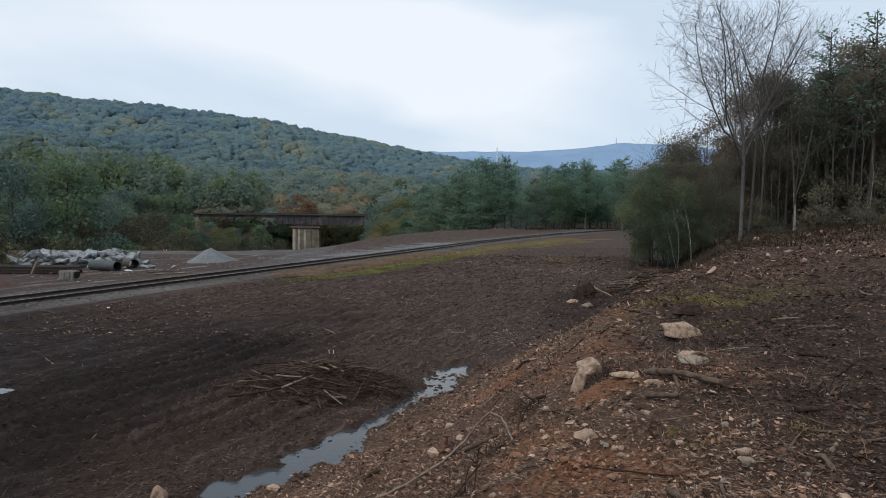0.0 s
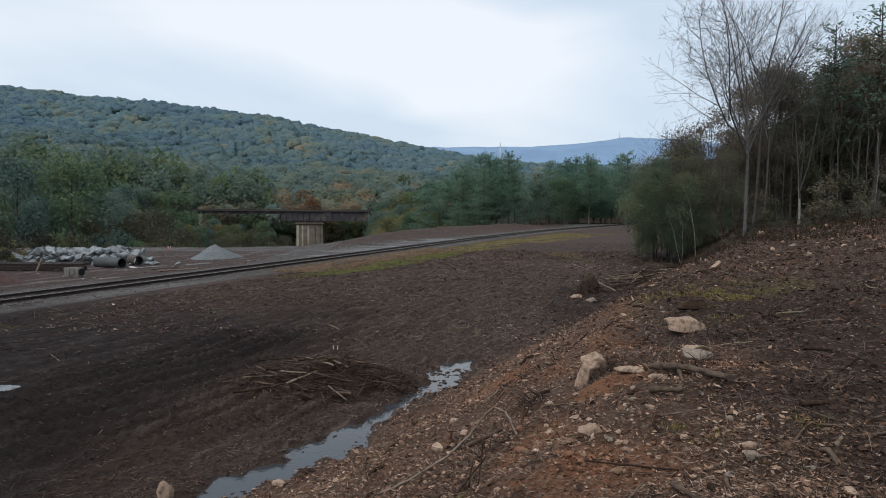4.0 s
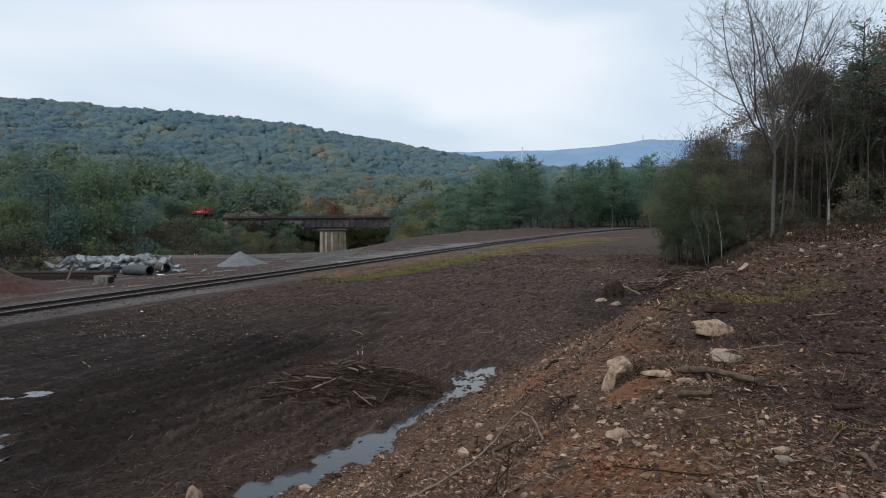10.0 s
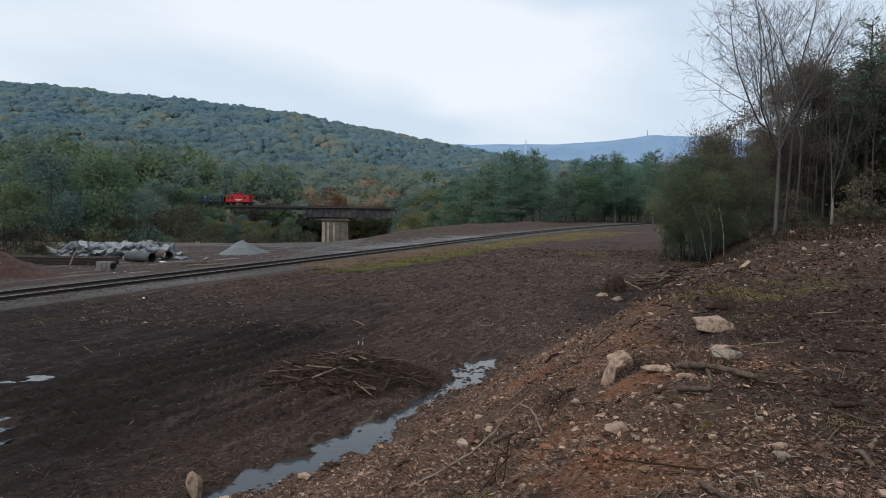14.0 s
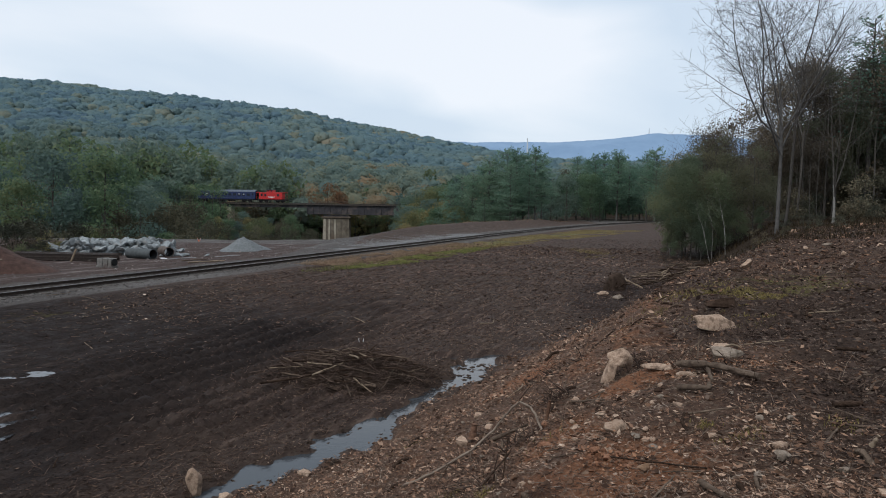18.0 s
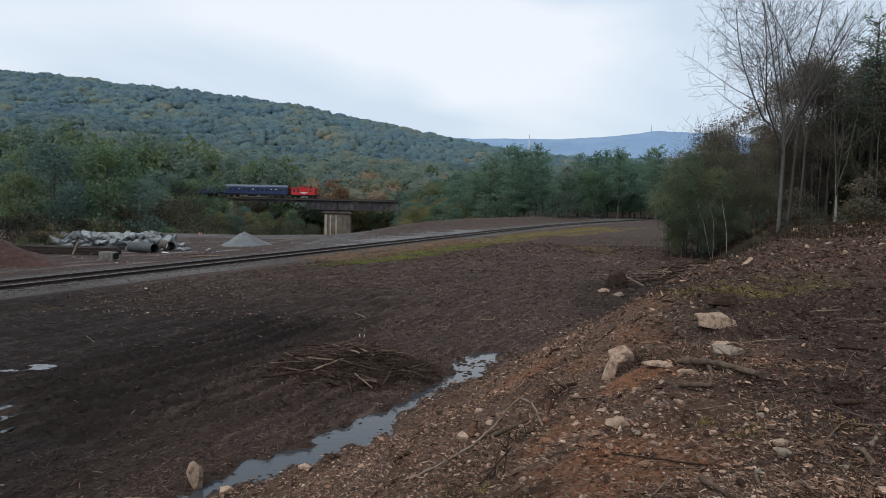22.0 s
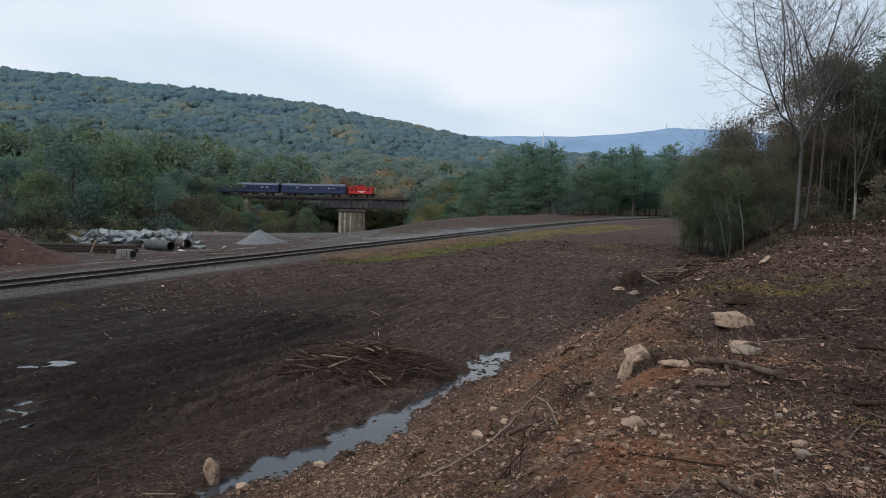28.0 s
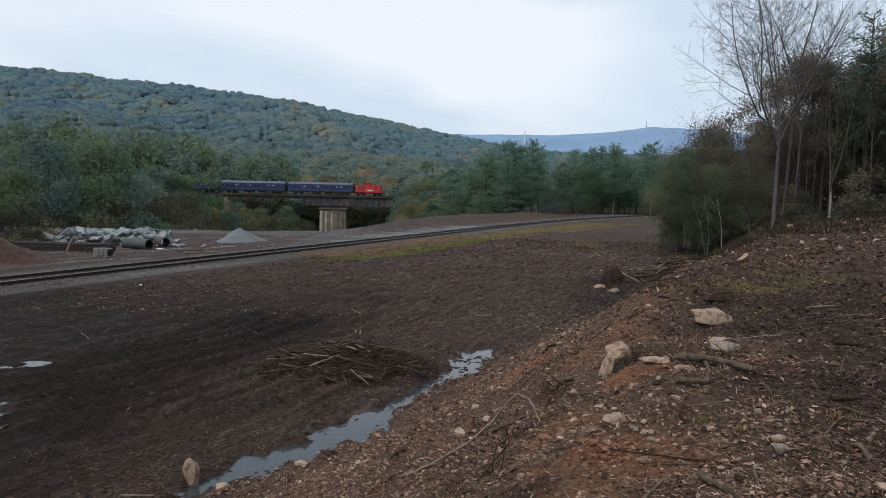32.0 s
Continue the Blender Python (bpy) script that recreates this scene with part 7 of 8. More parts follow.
def make_steel_stack():
    st = tagged(new("steel_stack"), "stack of long rusty steel rails on bearers", "steel stack")
    rng = np.random.default_rng(75)
    for i, x in enumerate((-27.6, -25.6, -23.4)):
        part("bearer", boxm(0.16, 1.9, 0.1, pose(x, 40.2, on(x, 40.2) + 0.045), 0.01), M_SLEEPER, st)
    for lay in range(2):
        for q in range(6):
            bm = bmesh.new()
            L = 6.3 + rng.uniform(-0.8, 0.5)
            m = pose(-25.6 + rng.normal() * 0.3, 39.5 + 0.26 * q + 0.1 * lay, on(-25.4, 40.2) + 0.185 + 0.19 * lay, 0, 0, rng.normal() * 0.5)
            box(bm, L, 0.14, 0.02, m @ pose(0, 0, -0.08))
            box(bm, L, 0.02, 0.14, m)
            box(bm, L, 0.075, 0.04, m @ pose(0, 0, 0.08))
            part("steel_rail", bm, M_RAIL, st)
    ob = tagged(new("timber_post"), "short leaning pale timber post", "post")
    part("post", boxm(0.1, 0.1, 0.85, pose(0, 0, 0.4, 0, 24, 0), 0.01), M_WOOD_PALE, ob)
    ob.matrix_basis = pose(-24.2, 39.0, on(-24.2, 39.0))


make_steel_stack()


def make_block():
    ob = tagged(new("concrete_casting"), "pale concrete casting with dark open ends", "concrete block")
    bm = bmesh.new()
    box(bm, 1.15, 0.5, 0.12, pose(0, 0, 0.06), 0.015)
    box(bm, 1.0, 0.45, 0.42, pose(0, 0, 0.32), 0.02)
    part("body", bm, M_CASTING, ob)
    for sx in (-0.52, 0.52):
        part("end", cylm(0.2, 0.2, 0.08, pose(sx - 0.04, 0, 0.32, 0, 90), 14), M_BLACK, ob, "black round end")
    part("rib", boxm(0.12, 0.52, 0.5, pose(-0.15, 0, 0.3), 0.015), M_CASTING, ob)
    part("rib", boxm(0.12, 0.52, 0.5, pose(0.22, 0, 0.3), 0.015), M_CASTING, ob)
    ob.matrix_basis = pose(-20.6, 36.3, on(-20.6, 36.3) - 0.01, 0, 0, -16)


make_block()


def mound(name, label, x, y, rx, ry, h, mat, seed, power=1.2, category="mound"):
    n, m = 48, 20
    u, v = np.meshgrid(np.linspace(0, 2 * np.pi, n, endpoint=False), np.linspace(0.0, 1, m), indexing="ij")
    wob = 1 + 0.22 * np.sin(2 * u + seed) * v + 0.1 * np.sin(5 * u + 2 * seed) * v
    X, Y = x + rx * v * np.cos(u) * wob, y + ry * v * np.sin(u) * wob
    Z = height(X, Y) - 0.04 + h * (1 - v) ** power * (1 + 0.0 * u) + fbm(X / 0.5, Y / 0.5, 4, seed) * 0.32 * h * (1 - v) ** 0.5 * np.minimum(1, v * 4)
    V = np.stack([X, Y, Z], -1).reshape(-1, 3)
    F = np.array([(i * m + j, ((i + 1) % n) * m + j, ((i + 1) % n) * m + j + 1, i * m + j + 1) for i in range(n) for j in range(m - 1)])
    ob = new(name, mesh_np(name, V, F, mat, True))
    return tagged(ob, label, category)


mound("gravel_cone", "cone of pale grey crushed gravel", -18.1, 51.5, 1.95, 1.7, 1.1, M_GRIT, 81, 1.1)
mound("earth_mound", "mound of reddish-brown earth with stones", -26.3, 32.6, 4.0, 3.0, 2.3, M_RED_EARTH, 82, 0.95)


def mound_stones():
    rng = np.random.default_rng(83)
    for k in range(24):
        a, q = rng.uniform(-1.9, 0.5), rng.uniform(0.35, 1.15)
        x, y = -26.3 + 4.0 * q * math.cos(a), 32.6 + 3.0 * q * math.sin(a)
        r = rng.uniform(0.03, 0.10)
        stone("grey stone on the earth mound", 1000 + k, x, y, r * 1.4, r, r * 0.7, M_ROCK_GREY, rng.uniform(0, 360), 0.3, 0, "stone", "stones on the earth mound", z=on(x, y) - 0.12 + 2.3 * max(0, 1 - q) ** 0.95)


mound_stones()
stick("pale plank end on the dirt of the lot", -17.2, 39.2, -15.6, 40.9, 0.05, M_WOOD_PALE, 96, name="plank", category="plank")
stick("pale plank end on the dirt of the lot", -18.1, 40.3, -17.0, 41.6, 0.045, M_WOOD_GREY, 97, name="plank", category="plank")
mk = tagged(new("orange_marker"), "small orange and white marker at the lot's edge", "marker")
for sx in (-1, 1):
    part("board", boxm(0.14, 0.05, 0.85, pose(sx * 0.22, 0, 0.42, 0, sx * 18, 0), 0.01), M_ORANGE, mk)
    part("band", boxm(0.145, 0.056, 0.2, pose(sx * 0.28, 0, 0.6, 0, sx * 18, 0)), M_WHITE, mk)
mk.matrix_basis = pose(-25.9, 61.5, on(-25.9, 61.5)) @ Matrix.Scale(0.42, 4)
mast = tagged(new("radio_mast"), "thin white mast rising behind the pines", "mast")
part("pole", cylm(0.7, 0.5, 32, Matrix(), 8), M_WHITE, mast)
mast.matrix_basis = pose(57.4, 720, 45)
mast = tagged(new("lattice_tower"), "faint communication tower on the far ridge", "tower")
part("pole", cylm(1.8, 0.8, 42, Matrix(), 6), M_ROOF, mast)
mast.matrix_basis = pose(905, 3500, 375)

# ---- litter that nobody could count ----
def scatter(rng, n, y0, y1, power, side, field=False):
    """Places on the bank (side 1) or in the field (side -1), closer together towards the viewer."""
    y = y0 + (y1 - y0) * rng.uniform(0, 1, 3 * n) ** power
    x = rng.uniform(-0.85, 0.95, 3 * n) * y
    d, s = ditch_ds(x, y)
    dd = d - 6.5 * sstep(0, 32, s)
    keep = ((dd > 0.02) & (d > 0.25) & (d < 22)) if side > 0 else ((d < -0.25) | (dd < 0.0)) & (track_off(x, y) < -3.2)
    x, y = x[keep][:n], y[keep][:n]
    return x, y


def wet(x, y):
    """Where water stands."""
    z = height(x, y)
    w = (x > -5) & (z < -0.69)
    w |= (x > -11.75) & (x < -10.0) & (y > 14.9) & (y < 16.15) & (z < -0.44)
    return w | ((x > -10.0) & (x < -8.5) & (y > 11.4) & (y < 13.3) & (z < -0.51))


def make_litter():
    rng = np.random.default_rng(91)
    def stuff(name, V, F, mat, label, cat):
        tagged(new(name, mesh_np(name, V, F, mat)), label, cat, kind="stuff")
    # dead leaves and chips on the bank
    x, y = scatter(rng, 185000, 2.4, 36, 2.3, 1)
    # some of it lies beyond the ditch too, round the brush pile
    xe, ye = rng.uniform(-7.5, 3.0, 52000), rng.uniform(9.0, 26.0, 52000)
    d, s = ditch_ds(xe, ye)
    ke = (d < 0) & (rng.uniform(size=52000) < np.maximum(np.exp(d / 1.4), 0.9 * np.exp(-((xe + 2.8) / 2.8) ** 2 - ((ye - 16.8) / 2.8) ** 2)))
    xe, ye = xe[ke], ye[ke]
    ke = ~wet(xe, ye)
    xe, ye = xe[ke], ye[ke]
    C = np.stack([xe, ye, height(xe, ye) + rng.uniform(0.004, 0.03, len(xe))], -1)
    V, F = leaf_quads(rng, C, (0.022 * rng.uniform(0.5, 1.8, len(xe)))[:, None], 0.7, rng.uniform(0.06, 0.35, len(xe))[:, None])
    stuff("field_litter", V, F, M_SHREDS, "shredded bark and straw beside the ditch", "litter")
    # the same litter lies round the standpoint
    xb, yb = rng.uniform(-7, 8, 26000), rng.uniform(-7, 3.6, 26000)
    d, s = ditch_ds(xb, yb)
    k = (d > 0.4) & ((yb < 2.4) | (np.abs(xb) > 0.8 * yb))
    x, y = np.concatenate([x, xb[k]]), np.concatenate([y, yb[k]])
    patch = fbm(x / 1.4, y / 1.4, 3, 92)
    bare = np.zeros_like(x)
    for cx, cy, rx, ry, am in SUBSOIL:
        bare = np.maximum(bare, am * np.exp(-((x - cx) / rx) ** 2 - ((y - cy) / ry) ** 2))
    keep = (patch > -0.13) & (rng.uniform(size=len(x)) > bare * 0.8)
    x, y = x[keep], y[keep]
    dry = ~wet(x, y)
    x, y = x[dry], y[dry]
    C = np.stack([x, y, height(x, y) + rng.uniform(0.003, 0.045, len(x)) * (0.5 + 0.06 * np.maximum(y, 0))], -1)
    V, F = leaf_quads(rng, C, 1.0, 0.65, np.where(rng.uniform(size=len(C)) < 0.74, rng.uniform(0.08, 0.24, len(C)), rng.uniform(0.3, 0.7, len(C)))[:, None])
    V = C.repeat(4, 0) + (V - C.repeat(4, 0)) * (0.0068 + 0.00145 * np.maximum(y, 2.4)).repeat(4)[:, None] * (0.45 + 1.9 * rng.uniform(0, 1, len(C)) ** 1.8).repeat(4)[:, None]
    dark = (humus(C[:, 0], C[:, 1]) > rng.uniform(0.15, 0.95, len(C)))
    Q = V.reshape(-1, 4, 3)
    for nm, sel, mat, lab in (("leaf_litter", ~dark, M_LITTER, "dead leaves and wood chips strewn over the bank"), ("bark_mulch", dark, M_MULCH, "dark shredded bark and rotten wood on the bank")):
        W = Q[sel].reshape(-1, 3)
        stuff(nm, W, np.arange(len(W)).reshape(-1, 4), mat, lab, "leaf litter")
    # pebbles on the bank
    x, y = scatter(rng, 26000, 2.4, 30, 2.2, 1)
    xb, yb = rng.uniform(-4, 8, 1800), rng.uniform(-7, 2.4, 1800)
    x, y = np.concatenate([x, xb]), np.concatenate([y, yb])
    k = rng.uniform(size=len(x)) > 0.75 * humus(x, y)
    x, y = x[k], y[k]
    V, F = pebbles(rng, x, y, (0.004 + 0.014 * rng.uniform(0, 1, len(x)) ** 2) * (0.7 + 0.075 * np.maximum(y, 0)))
    stuff("bank_pebbles", V, F, M_PEBBLE, "small tan pebbles in the bank's soil", "pebbles")
    # lumps of earth on the bank
    x, y = scatter(rng, 6500, 2.4, 30, 1.9, 1)
    V, F = pebbles(rng, x, y, rng.uniform(0.012, 0.04, len(x)) * (0.7 + 0.06 * y), 0.6)
    stuff("bank_clods", V, F, M_BANK_CLOD, "lumps of brown earth on the bank", "soil clods")
    # mud and rotten leaves lying in the ditch
    q = rng.uniform(0, len(DITCH) - 1.001, 1300)
    i = q.astype(int)
    D = np.array(DITCH)
    P = D[i] + (D[i + 1] - D[i]) * (q - i)[:, None]
    off = rng.choice([-1, 1], len(q)) * P[:, 2] * rng.uniform(0.55, 1.6, len(q))
    x, y = P[:, 0] + off * UY, P[:, 1] - off * UX
    k = fbm(x / 0.5, y / 0.5, 2, 106) > -0.02
    x, y = x[k], y[k]
    xi, yi = rng.normal(size=46) * 0.42 - 0.02, 18.1 + rng.normal(size=46) * 0.62
    x, y = np.concatenate([x, xi]), np.concatenate([y, yi])
    V, F = pebbles(rng, x, y, np.concatenate([rng.uniform(0.015, 0.06, len(x) - 46), rng.uniform(0.03, 0.10, 46)]), 0.35, np.maximum(height(x, y), WATER_Z - 0.012))
    stuff("ditch_mud", V, F, M_SOIL, "lumps of mud and rotten leaves lying in the ditch", "mud")
    # fine shreds over the worked field
    x, y = scatter(rng, 60000, 7.0, 34, 1.7, -1)
    k = ~wet(x, y) & (fbm(x / 1.6, y / 1.6, 3, 109) > -0.1) & (rng.uniform(size=len(x)) > 0.65 * damp(x, y))
    x, y = x[k], y[k]
    C = np.stack([x, y, height(x, y) + rng.uniform(0.003, 0.02, len(x))], -1)
    V, F = leaf_quads(rng, C, ((0.006 + 0.0011 * y) * rng.uniform(0.5, 1.7, len(x)))[:, None], 0.7, rng.uniform(0.06, 0.35, len(x))[:, None])
    stuff("field_shreds", V, F, M_FIELD_SHREDS, "fine shreds of bark and root over the dark field", "litter")
    # clods of the worked field
    x, y = scatter(rng, 30000, 7.0, 80, 2.2, -1)
    dry = ~wet(x, y)
    x, y = x[dry], y[dry]
    sodden = rng.uniform(size=len(x)) < damp(x, y) * 1.1
    for nm, k, mat, lab in (("field_clods", ~sodden, M_CLOD, "dark clods of the worked soil"), ("wet_clods", sodden, M_CLOD_WET, "black wet clods churned up in the field")):
        V, F = pebbles(rng, x[k], y[k], rng.uniform(0.008, 0.030, k.sum()) * (0.6 + 0.04 * y[k]), 0.34 if mat is M_CLOD else 0.3)
        stuff(nm, V, F, mat, lab, "soil clods")
    # twigs and shreds
    for name, side, n, mat, lab in (("bank_twigs", 1, 70000, M_TWIG, "fine twigs and roots lying on the bank"), ("field_twigs", -1, 62000, M_FIELD_TWIG, "shreds of wood and twigs over the field")):
        x, y = scatter(rng, n, 2.4 if side > 0 else 7.0, 34 if side > 0 else 62, 1.9 if side > 0 else 2.3, side)
        dry = ~wet(x, y) & (rng.uniform(size=len(x)) > (0.84 * damp(x, y) if side < 0 else 0))
        x, y = x[dry], y[dry]
        m = len(x)
        L = (rng.uniform(0.02, 0.11, m) if side > 0 else rng.uniform(0.03, 0.17, m)) * rng.uniform(0.5, 1, m) * (0.6 + 0.05 * y)
        a = rng.uniform(0, 3.1416, m) if side > 0 else np.where(rng.uniform(size=m) < 0.5, 1.27 + rng.normal(size=m) * 0.3, rng.uniform(0, 3.1416, m))
        e = rng.normal(size=m) * 0.22
        D = np.stack([np.cos(a) * np.cos(e), np.sin(a) * np.cos(e), np.sin(e)], -1)
        S = np.stack([-np.sin(a), np.cos(a), np.zeros(m)], -1)
        r = (rng.uniform(0.0012, 0.0034, m) * (0.6 + (0.10 if side > 0 else 0.10) * y))[:, None]
        C = np.stack([x, y, height(x, y) + 0.01 + np.abs(np.sin(e)) * L / 2], -1)
        A, B = C - D * L[:, None] / 2, C + D * L[:, None] / 2
        up = np.array([0, 0, 1.0])
        ring = [S * r, (-S * 0.5 + up * 0.87) * r, (-S * 0.5 - up * 0.87) * r]
        V = np.stack([A + q for q in ring] + [B + q * 0.6 for q in ring], 1).reshape(-1, 3)
        f = np.array([(0, 1, 4, 3), (1, 2, 5, 4), (2, 0, 3, 5)])
        F = (f[None] + 6 * np.arange(m)[:, None, None]).reshape(-1, 4)
        if side < 0:
            stuff(name, V, F, mat, lab, "twigs")
            continue
        dark = humus(x, y) > rng.uniform(0.1, 0.9, m)
        Q = V.reshape(m, 6, 3)
        for nm, k, mt, lb in ((name, ~dark, mat, lab), ("rotten_twigs", dark, M_MULCH, "dark rotten twigs and bark on the bank")):
            n = int(k.sum())
            stuff(nm, Q[k].reshape(-1, 3), (f[None] + 6 * np.arange(n)[:, None, None]).reshape(-1, 4), mt, lb, "twigs")


make_litter()


def make_bright_patches():
    """Rust-red leaves and broken pale stone that stand out on the bank."""
    rng = np.random.default_rng(120)
    n = 470
    at = np.where(np.arange(n) < 190, 0, np.where(np.arange(n) < 350, 1, 2))
    x, y = np.array([0.95, 2.2, 2.45])[at] + rng.normal(size=n) * np.array([0.15, 0.16, 0.22])[at], np.array([4.4, 6.5, 5.95])[at] + rng.normal(size=n) * np.array([0.16, 0.2, 0.16])[at]
    C = np.stack([x, y, height(x, y) + rng.uniform(0.012, 0.04, n)], -1)
    V, F = leaf_quads(rng, C, 0.015, 0.5, 0.6)
    red = islands("rust_red_leaves", [(0.0, (0.12, 0.055, 0.032)), (0.5, (0.24, 0.115, 0.065)), (0.85, (0.42, 0.24, 0.145)), (1.0, (0.60, 0.42, 0.29))])
    tagged(new("fallen_leaves", mesh_np("fallen_leaves", V, F, red)), "patch of rust-red fallen leaves on the bank", "leaves", kind="stuff")
    for k in range(72):
        x, y = (0.75, 1.1, 1.35)[k % 3] + rng.normal() * 0.3, (6.2, 5.4, 4.8)[k % 3] + rng.normal() * 0.45
        r = 0.012 + 0.024 * rng.uniform() ** 2
        stone("small broken pale stone on the bank", 1700 + k, x, y, r * 1.4, r, r * 0.7, M_ROCK_PALE, rng.uniform(0, 360), 0.5, 0, "stone", "stones on the bank", angular=1.0)


make_bright_patches()


def blades(rng, x, y, h, w):
    n = len(x)
    a = rng.uniform(0, 6.283, n)
    lean = rng.normal(size=(n, 2)) * 0.35
    z = height(x, y)
    P = np.stack([x, y, z - 0.01], -1)
    side = np.stack([np.cos(a), np.sin(a), np.zeros(n)], -1) * w[:, None]
    M1 = P + np.stack([lean[:, 0] * h * 0.35, lean[:, 1] * h * 0.35, h * 0.6], -1)
    T = P + np.stack([lean[:, 0] * h, lean[:, 1] * h, h], -1)
    V = np.stack([P - side, P + side, M1 + side * 0.7, M1 - side * 0.7, T + side * 0.12, T - side * 0.12], 1).reshape(-1, 3)
    f = np.array([(0, 1, 2, 3), (3, 2, 4, 5)])
    return V, (f[None] + 6 * np.arange(n)[:, None, None]).reshape(-1, 4)


def make_grass():
    rng = np.random.default_rng(95)
    def strip(n, o0, os, y0, y1):
        y = rng.uniform(y0, y1, n)
        o = o0 + rng.normal(size=n) * os
        sl = (track_x(y + 1) - track_x(y - 1)) / 2
        return track_x(y) - (o + 0.72) * np.sqrt(1 + sl ** 2), y
    # green strip along the field's edge, russet dry grass between it and the ballast, tan grass further off
    x, y = strip(23000, -6.0, 0.9, 36.5, 60)
    o = track_off(x, y)
    lim = np.interp(y, [36.5, 39, 42, 46, 52, 60], [-4.4, -6.2, -7.2, -7.7, -7.4, -6.8])
    inner = np.interp(y, [36.5, 41, 47, 54, 60], [-3.6, -3.9, -4.5, -5.0, -5.6])
    k = (fbm(x / 3, y / 3, 3, 96) > -0.14) & (o > lim) & (o < inner)
    V, F = blades(rng, x[k], y[k], rng.uniform(0.04, 0.11, k.sum()), rng.uniform(0.012, 0.025, k.sum()))
    tagged(new("grass_strip", mesh_np("grass_strip", V, F, M_GRASS)), "strip of bright short grass along the field's edge", "grass", kind="stuff")
    x1, y1 = strip(40000, -3.1, 0.75, 40, 66)
    x2, y2 = strip(150, -4.6, 0.9, 16, 34)
    x, y = np.concatenate([x1, x2]), np.concatenate([y1, y2])
    k = fbm(x / 2.5, y / 2.5, 3, 98) > np.where(y < 34, 0.1, -0.16)
    V, F = blades(rng, x[k], y[k], rng.uniform(0.03, 0.11, k.sum()), rng.uniform(0.012, 0.028, k.sum()))
    tagged(new("dry_grass", mesh_np("dry_grass", V, F, M_DRY_GRASS)), "dry russet grass and weeds beside the ballast", "grass", kind="stuff")
    y = rng.uniform(58, 112, 30000)
    o = -rng.uniform(0, 1, 30000) * np.interp(y, [58, 70, 90, 112], [4.0, 6.0, 8.5, 9.0]) - np.interp(y, [58, 80, 112], [2.6, 3.0, 5.0])
    sl = (track_x(y + 1) - track_x(y - 1)) / 2
    x = track_x(y) - (o + 0.72) * np.sqrt(1 + sl ** 2)
    x3, y3 = 9.8 + rng.normal(size=1500) * 0.9, 55.5 + rng.normal(size=1500) * 2.6
    x, y = np.concatenate([x, x3]), np.concatenate([y, y3])
    k = fbm(x / 4, y / 4, 3, 97) > -0.06
    V, F = blades(rng, x[k], y[k], rng.uniform(0.03, 0.10, k.sum()), rng.uniform(0.015, 0.035, k.sum()))
    tagged(new("tan_grass", mesh_np("tan_grass", V, F, M_TAN_GRASS)), "pale yellowing grass where the field meets the track", "grass", kind="stuff")
    # thin grass and weeds on the bank
    n = 15000
    x, y = 4.7 + rng.normal(size=n) * 0.8, 10.6 + rng.normal(size=n) * 0.8
    k = fbm(x / 0.9, y / 0.9, 3, 99) > 0.09
    x, y = x[k], y[k]
    V, F = blades(rng, x, y, rng.uniform(0.015, 0.055, len(x)), rng.uniform(0.005, 0.011, len(x)))
    tagged(new("bank_grass", mesh_np("bank_grass", V, F, M_WEED)), "thin patch of yellowish grass on the bank", "grass", kind="stuff")
    S = []
    for cx, cy, r, m in ((1.66, 4.68, 0.035, 110), (1.72, 4.22, 0.09, 90), (0.55, 5.6, 0.15, 40), (-0.85, 9.1, 0.12, 110), (2.43, 4.32, 0.06, 60), (0.10, 4.80, 0.04, 110), (-0.14, 5.21, 0.06, 80), (3.6, 8.6, 0.15, 60)):
        S.append(np.stack([cx + rng.normal(size=m) * r, cy + rng.normal(size=m) * r], -1))
    Q = np.concatenate(S)
    V, F = blades(rng, Q[:, 0], Q[:, 1], rng.uniform(0.015, 0.05, len(Q)), rng.uniform(0.003, 0.007, len(Q)))
    tagged(new("bank_weeds", mesh_np("bank_weeds", V, F, M_WEED)), "small yellow-green weeds sprouting from the bank", "weeds", kind="stuff")


make_grass()


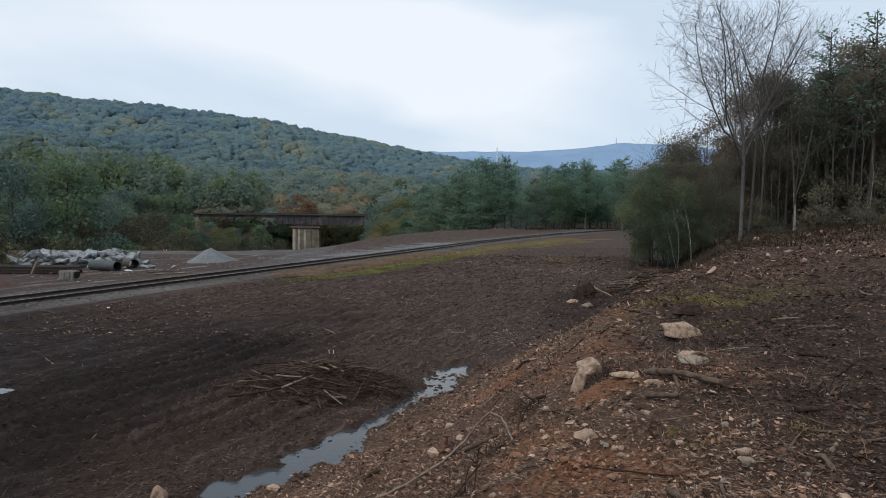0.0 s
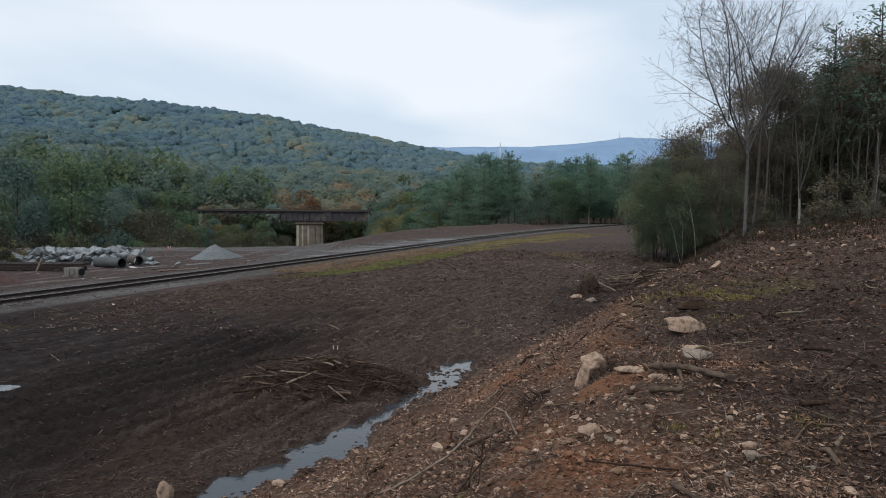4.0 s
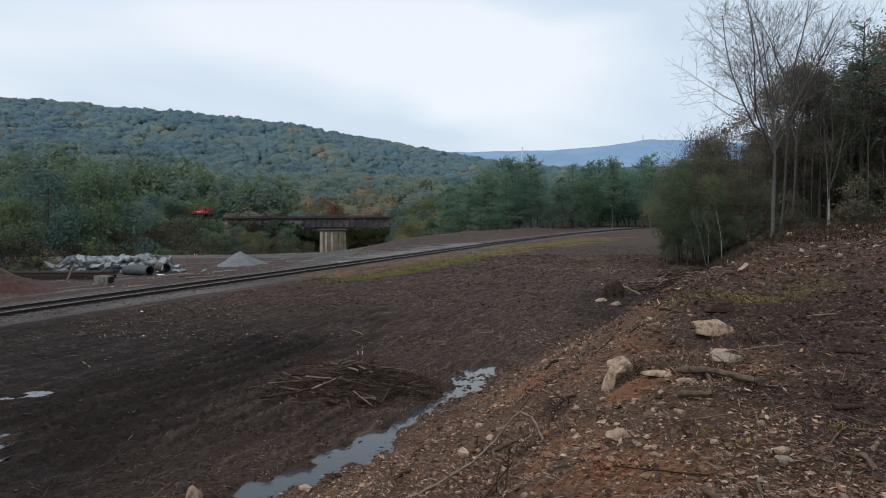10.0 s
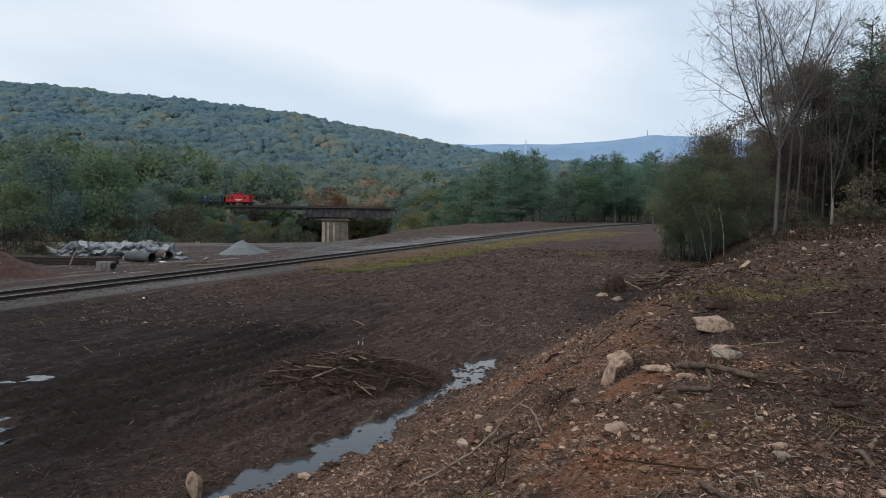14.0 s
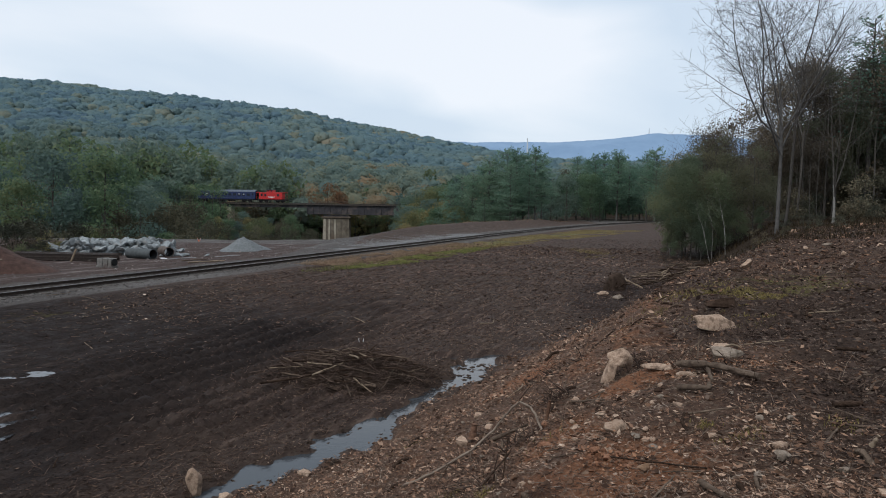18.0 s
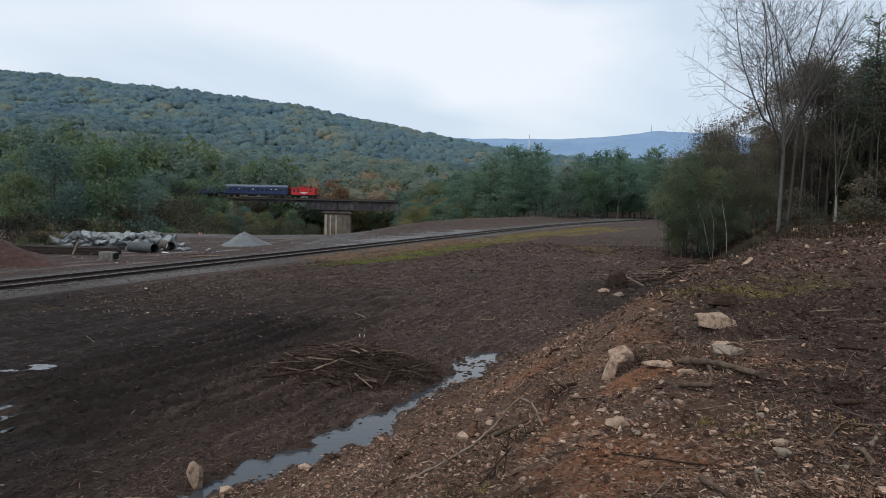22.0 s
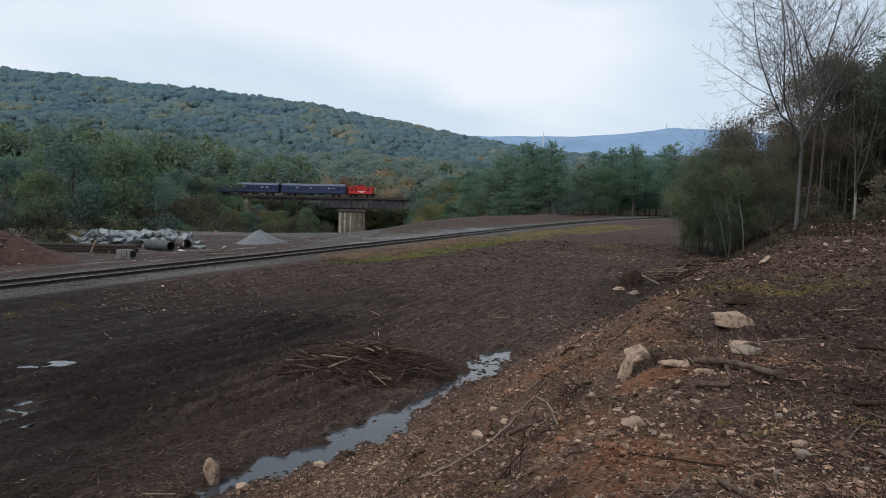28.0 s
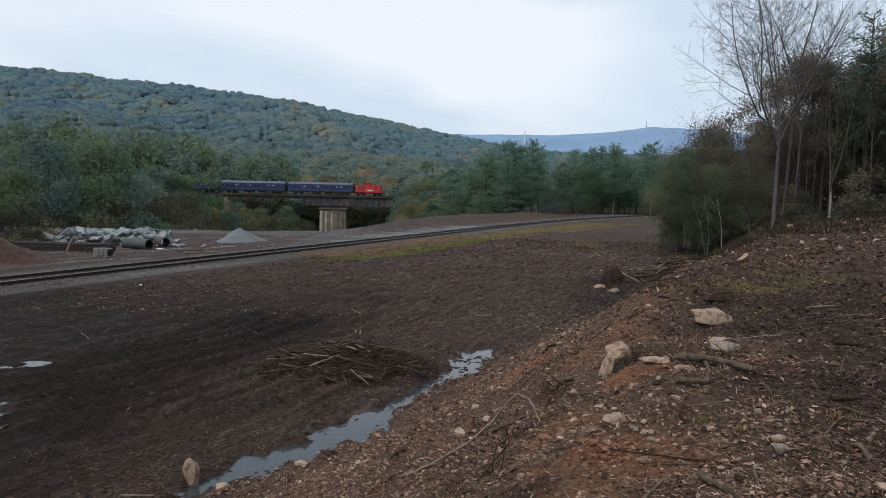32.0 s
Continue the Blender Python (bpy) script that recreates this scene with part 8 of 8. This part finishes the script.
def make_undergrowth():
    rng = np.random.default_rng(101)
    # dead grass and brambles on the slope towards the wood
    n = 16000
    x, y = rng.uniform(8, 30, n), rng.uniform(26, 50, n)
    d, s = ditch_ds(x, y)
    dd = d - 6.5 * sstep(0, 32, s)
    k = (dd > 0.6) & (s > 15) & (x < 0.72 * y) & (fbm(x / 2, y / 2, 3, 102) > -0.14)
    V, F = blades(rng, x[k], y[k], rng.uniform(0.06, 0.28, k.sum()), rng.uniform(0.012, 0.03, k.sum()))
    tagged(new("slope_undergrowth", mesh_np("slope_undergrowth", V, F, M_DEAD_GRASS)), "dead grass and brambles on the wood's edge", "undergrowth", kind="stuff")
    # thin dead stalks standing on the bank
    x, y = scatter(rng, 520, 3.0, 16, 1.6, 1)
    h = rng.uniform(0.06, 0.26, len(x))
    V, F = blades(rng, x, y, h, np.full(len(x), 0.0022) * (0.6 + 0.1 * y))
    tagged(new("dead_stalks", mesh_np("dead_stalks", V, F, M_TWIG)), "thin dead stalks standing on the bank", "stalks", kind="stuff")
    # stones and rubble on the lot beyond the track
    n = 5200
    x, y = rng.uniform(-34, 4, n), rng.uniform(26, 90, n)
    o = track_off(x, y)
    k = (o > 3.0) & (o < 28) & (y < np.interp(x, EDGE_X, EDGE_Y)) & (fbm(x / 5, y / 5, 3, 103) > -0.05)
    V, F = pebbles(rng, x[k], y[k], rng.uniform(0.025, 0.09, k.sum()), 0.5)
    tagged(new("loose_stones", mesh_np("loose_stones", V, F, M_STONE)), "loose stones and rubble on the lot", "rubble", kind="stuff")
    # crushed stone spilt from the cone
    n = 5200
    t, w = rng.uniform(0, 1, n), rng.normal(size=n)
    x, y = -20.6 + 5.6 * t + 0.9 * w * 0.6, 40.6 + 7.5 * t + w * 0.7
    k = fbm(x / 1.4, y / 0.9, 3, 104) > 0.08
    V, F = pebbles(rng, x[k], y[k], rng.uniform(0.02, 0.075, k.sum()), 0.45)
    tagged(new("spilt_gravel", mesh_np("spilt_gravel", V, F, M_PALE_GRAVEL)), "pale crushed stone spilt over the lot", "gravel", kind="stuff")
    # pale crushed stone spread beside the track
    n = 14000
    y, o = rng.uniform(52, 92, n), 2.2 + np.abs(rng.normal(size=n)) * 2.6
    sl = (track_x(y + 1) - track_x(y - 1)) / 2
    x = track_x(y) - (o + 0.72) * np.sqrt(1 + sl ** 2)
    k = (fbm(x / 4, y / 2.2, 3, 107) > -0.02) & (y < np.interp(x, EDGE_X, EDGE_Y) - 4)
    V, F = pebbles(rng, x[k], y[k], rng.uniform(0.02, 0.065, k.sum()), 0.35)
    tagged(new("spread_gravel", mesh_np("spread_gravel", V, F, M_PALE_GRAVEL)), "pale crushed stone spread beside the track", "gravel", kind="stuff")
    # weeds along the mound's crest
    n = 2600
    x = rng.uniform(-10, 24, n)
    y = np.interp(x, EDGE_X, EDGE_Y) - 5 + rng.normal(size=n) * 3.5
    k = (fbm(x / 3, y / 3, 3, 108) > 0.02) & (track_off(x, y) > 4)
    V, F = blades(rng, x[k], y[k], rng.uniform(0.08, 0.32, k.sum()), rng.uniform(0.03, 0.06, k.sum()))
    tagged(new("mound_weeds", mesh_np("mound_weeds", V, F, M_DRY_GRASS)), "dry russet weeds along the mound beyond the track", "weeds", kind="stuff")
    # straw and shreds further off in the field
    n = 15000
    y = 22 + 45 * rng.uniform(0, 1, n) ** 1.3
    x = rng.uniform(-0.75, 0.26, n) * y
    d, s = ditch_ds(x, y)
    k = (track_off(x, y) < -3.2) & (d < 5.5) & (fbm(x / 6, y / 2.5, 3, 105) > 0.0)
    x, y = x[k], y[k]
    C = np.stack([x, y, height(x, y) + 0.03], -1)
    V, F = leaf_quads(rng, C, 1.0, 0.75)
    V = C.repeat(4, 0) + (V - C.repeat(4, 0)) * (0.0019 * y * rng.uniform(0.4, 1.5, len(y))).repeat(4)[:, None]
    tagged(new("field_straw", mesh_np("field_straw", V, F, M_FIELD_TWIG)), "straw and wood shreds strewn over the field", "straw", kind="stuff")


make_undergrowth()


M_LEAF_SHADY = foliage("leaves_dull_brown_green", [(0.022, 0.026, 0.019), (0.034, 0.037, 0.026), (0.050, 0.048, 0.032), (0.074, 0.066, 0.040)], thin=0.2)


def make_left_bush():
    b = broadleaf("bush", "low dark tangled bush behind the steel stack", 210, 2.0, 3.0, 0.02, 0.07, 2400, M_LEAF_SHADY, r=0.05, fill=0.5)
    b["category"] = "bush"
    b.matrix_basis = place(b, -30.6, 45.2, 0, 0.85)
    for x, y, a, k in ((-32.8, 46.0, 120, 1.0), (-29.2, 43.6, 60, 0.5), (-34.6, 45.0, 200, 0.9), (-33.6, 48.5, 260, 1.15), (-30.8, 49.5, 310, 1.0)):
        m = place(b, x, y, a, k)
        copy_thing(b, m).matrix_basis = m
    w = broadleaf("bush", "straggling yellow-green bush beside the boulder heap", 212, 1.6, 2.2, 0.02, 0.06, 900, M_LEAF_YELLOW, r=0.03, fill=0.6, loose=1.6)
    w["category"] = "bush"
    w.matrix_basis = place(w, -29.3, 44.4)
    m = place(w, -30.5, 43.6, 80, 0.7)
    copy_thing(w, m).matrix_basis = m
    t = bare_tree("bare_bush", "dry tan brush standing behind the steel stack", 211, 2.6, 0.03, M_WOOD_GREY, 6, (6, 5), 0.2, 40)
    t["category"] = "bush"
    t.matrix_basis = place(t, -29.9, 44.2, 0, 0.8)
    m = place(t, -31.8, 44.4, 140, 0.7)
    copy_thing(t, m).matrix_basis = m


make_left_bush()

# ---- what moves: the train rolls over the bridge and slows down ----
TRAIN = [(0, -129.3), (3, -118.6), (5.5, -109.5), (7, -104.2), (9, -97.4), (11, -90.7), (13, -84.2), (14.5, -79.75), (16.5, -74.15), (18.5, -68.6), (20.5, -63.15),
         (22.5, -57.8), (24.5, -52.6), (25.5, -50.0), (27.5, -45.15), (29.5, -40.4), (31, -36.95), (32, -34.75)]


def motions():
    walk(caboose, [(t, pose(x, BY, BZ)) for t, x in TRAIN])
    for k, c in enumerate(COACHES):
        walk(c, [(t, pose(x - 16.7 - 23.6 * k, BY, BZ)) for t, x in TRAIN])
    ts = [0.2 * i for i in range(161)]
    xs = np.interp(ts, [t for t, _ in TRAIN], [x for _, x in TRAIN])
    for ws, dx in CABOOSE_WHEELS:
        walk(ws, [(t, pose(dx, 0, 0.42, 0, math.degrees((x + 129.3) / 0.454), 0)) for t, x in zip(ts, xs)])


motions()
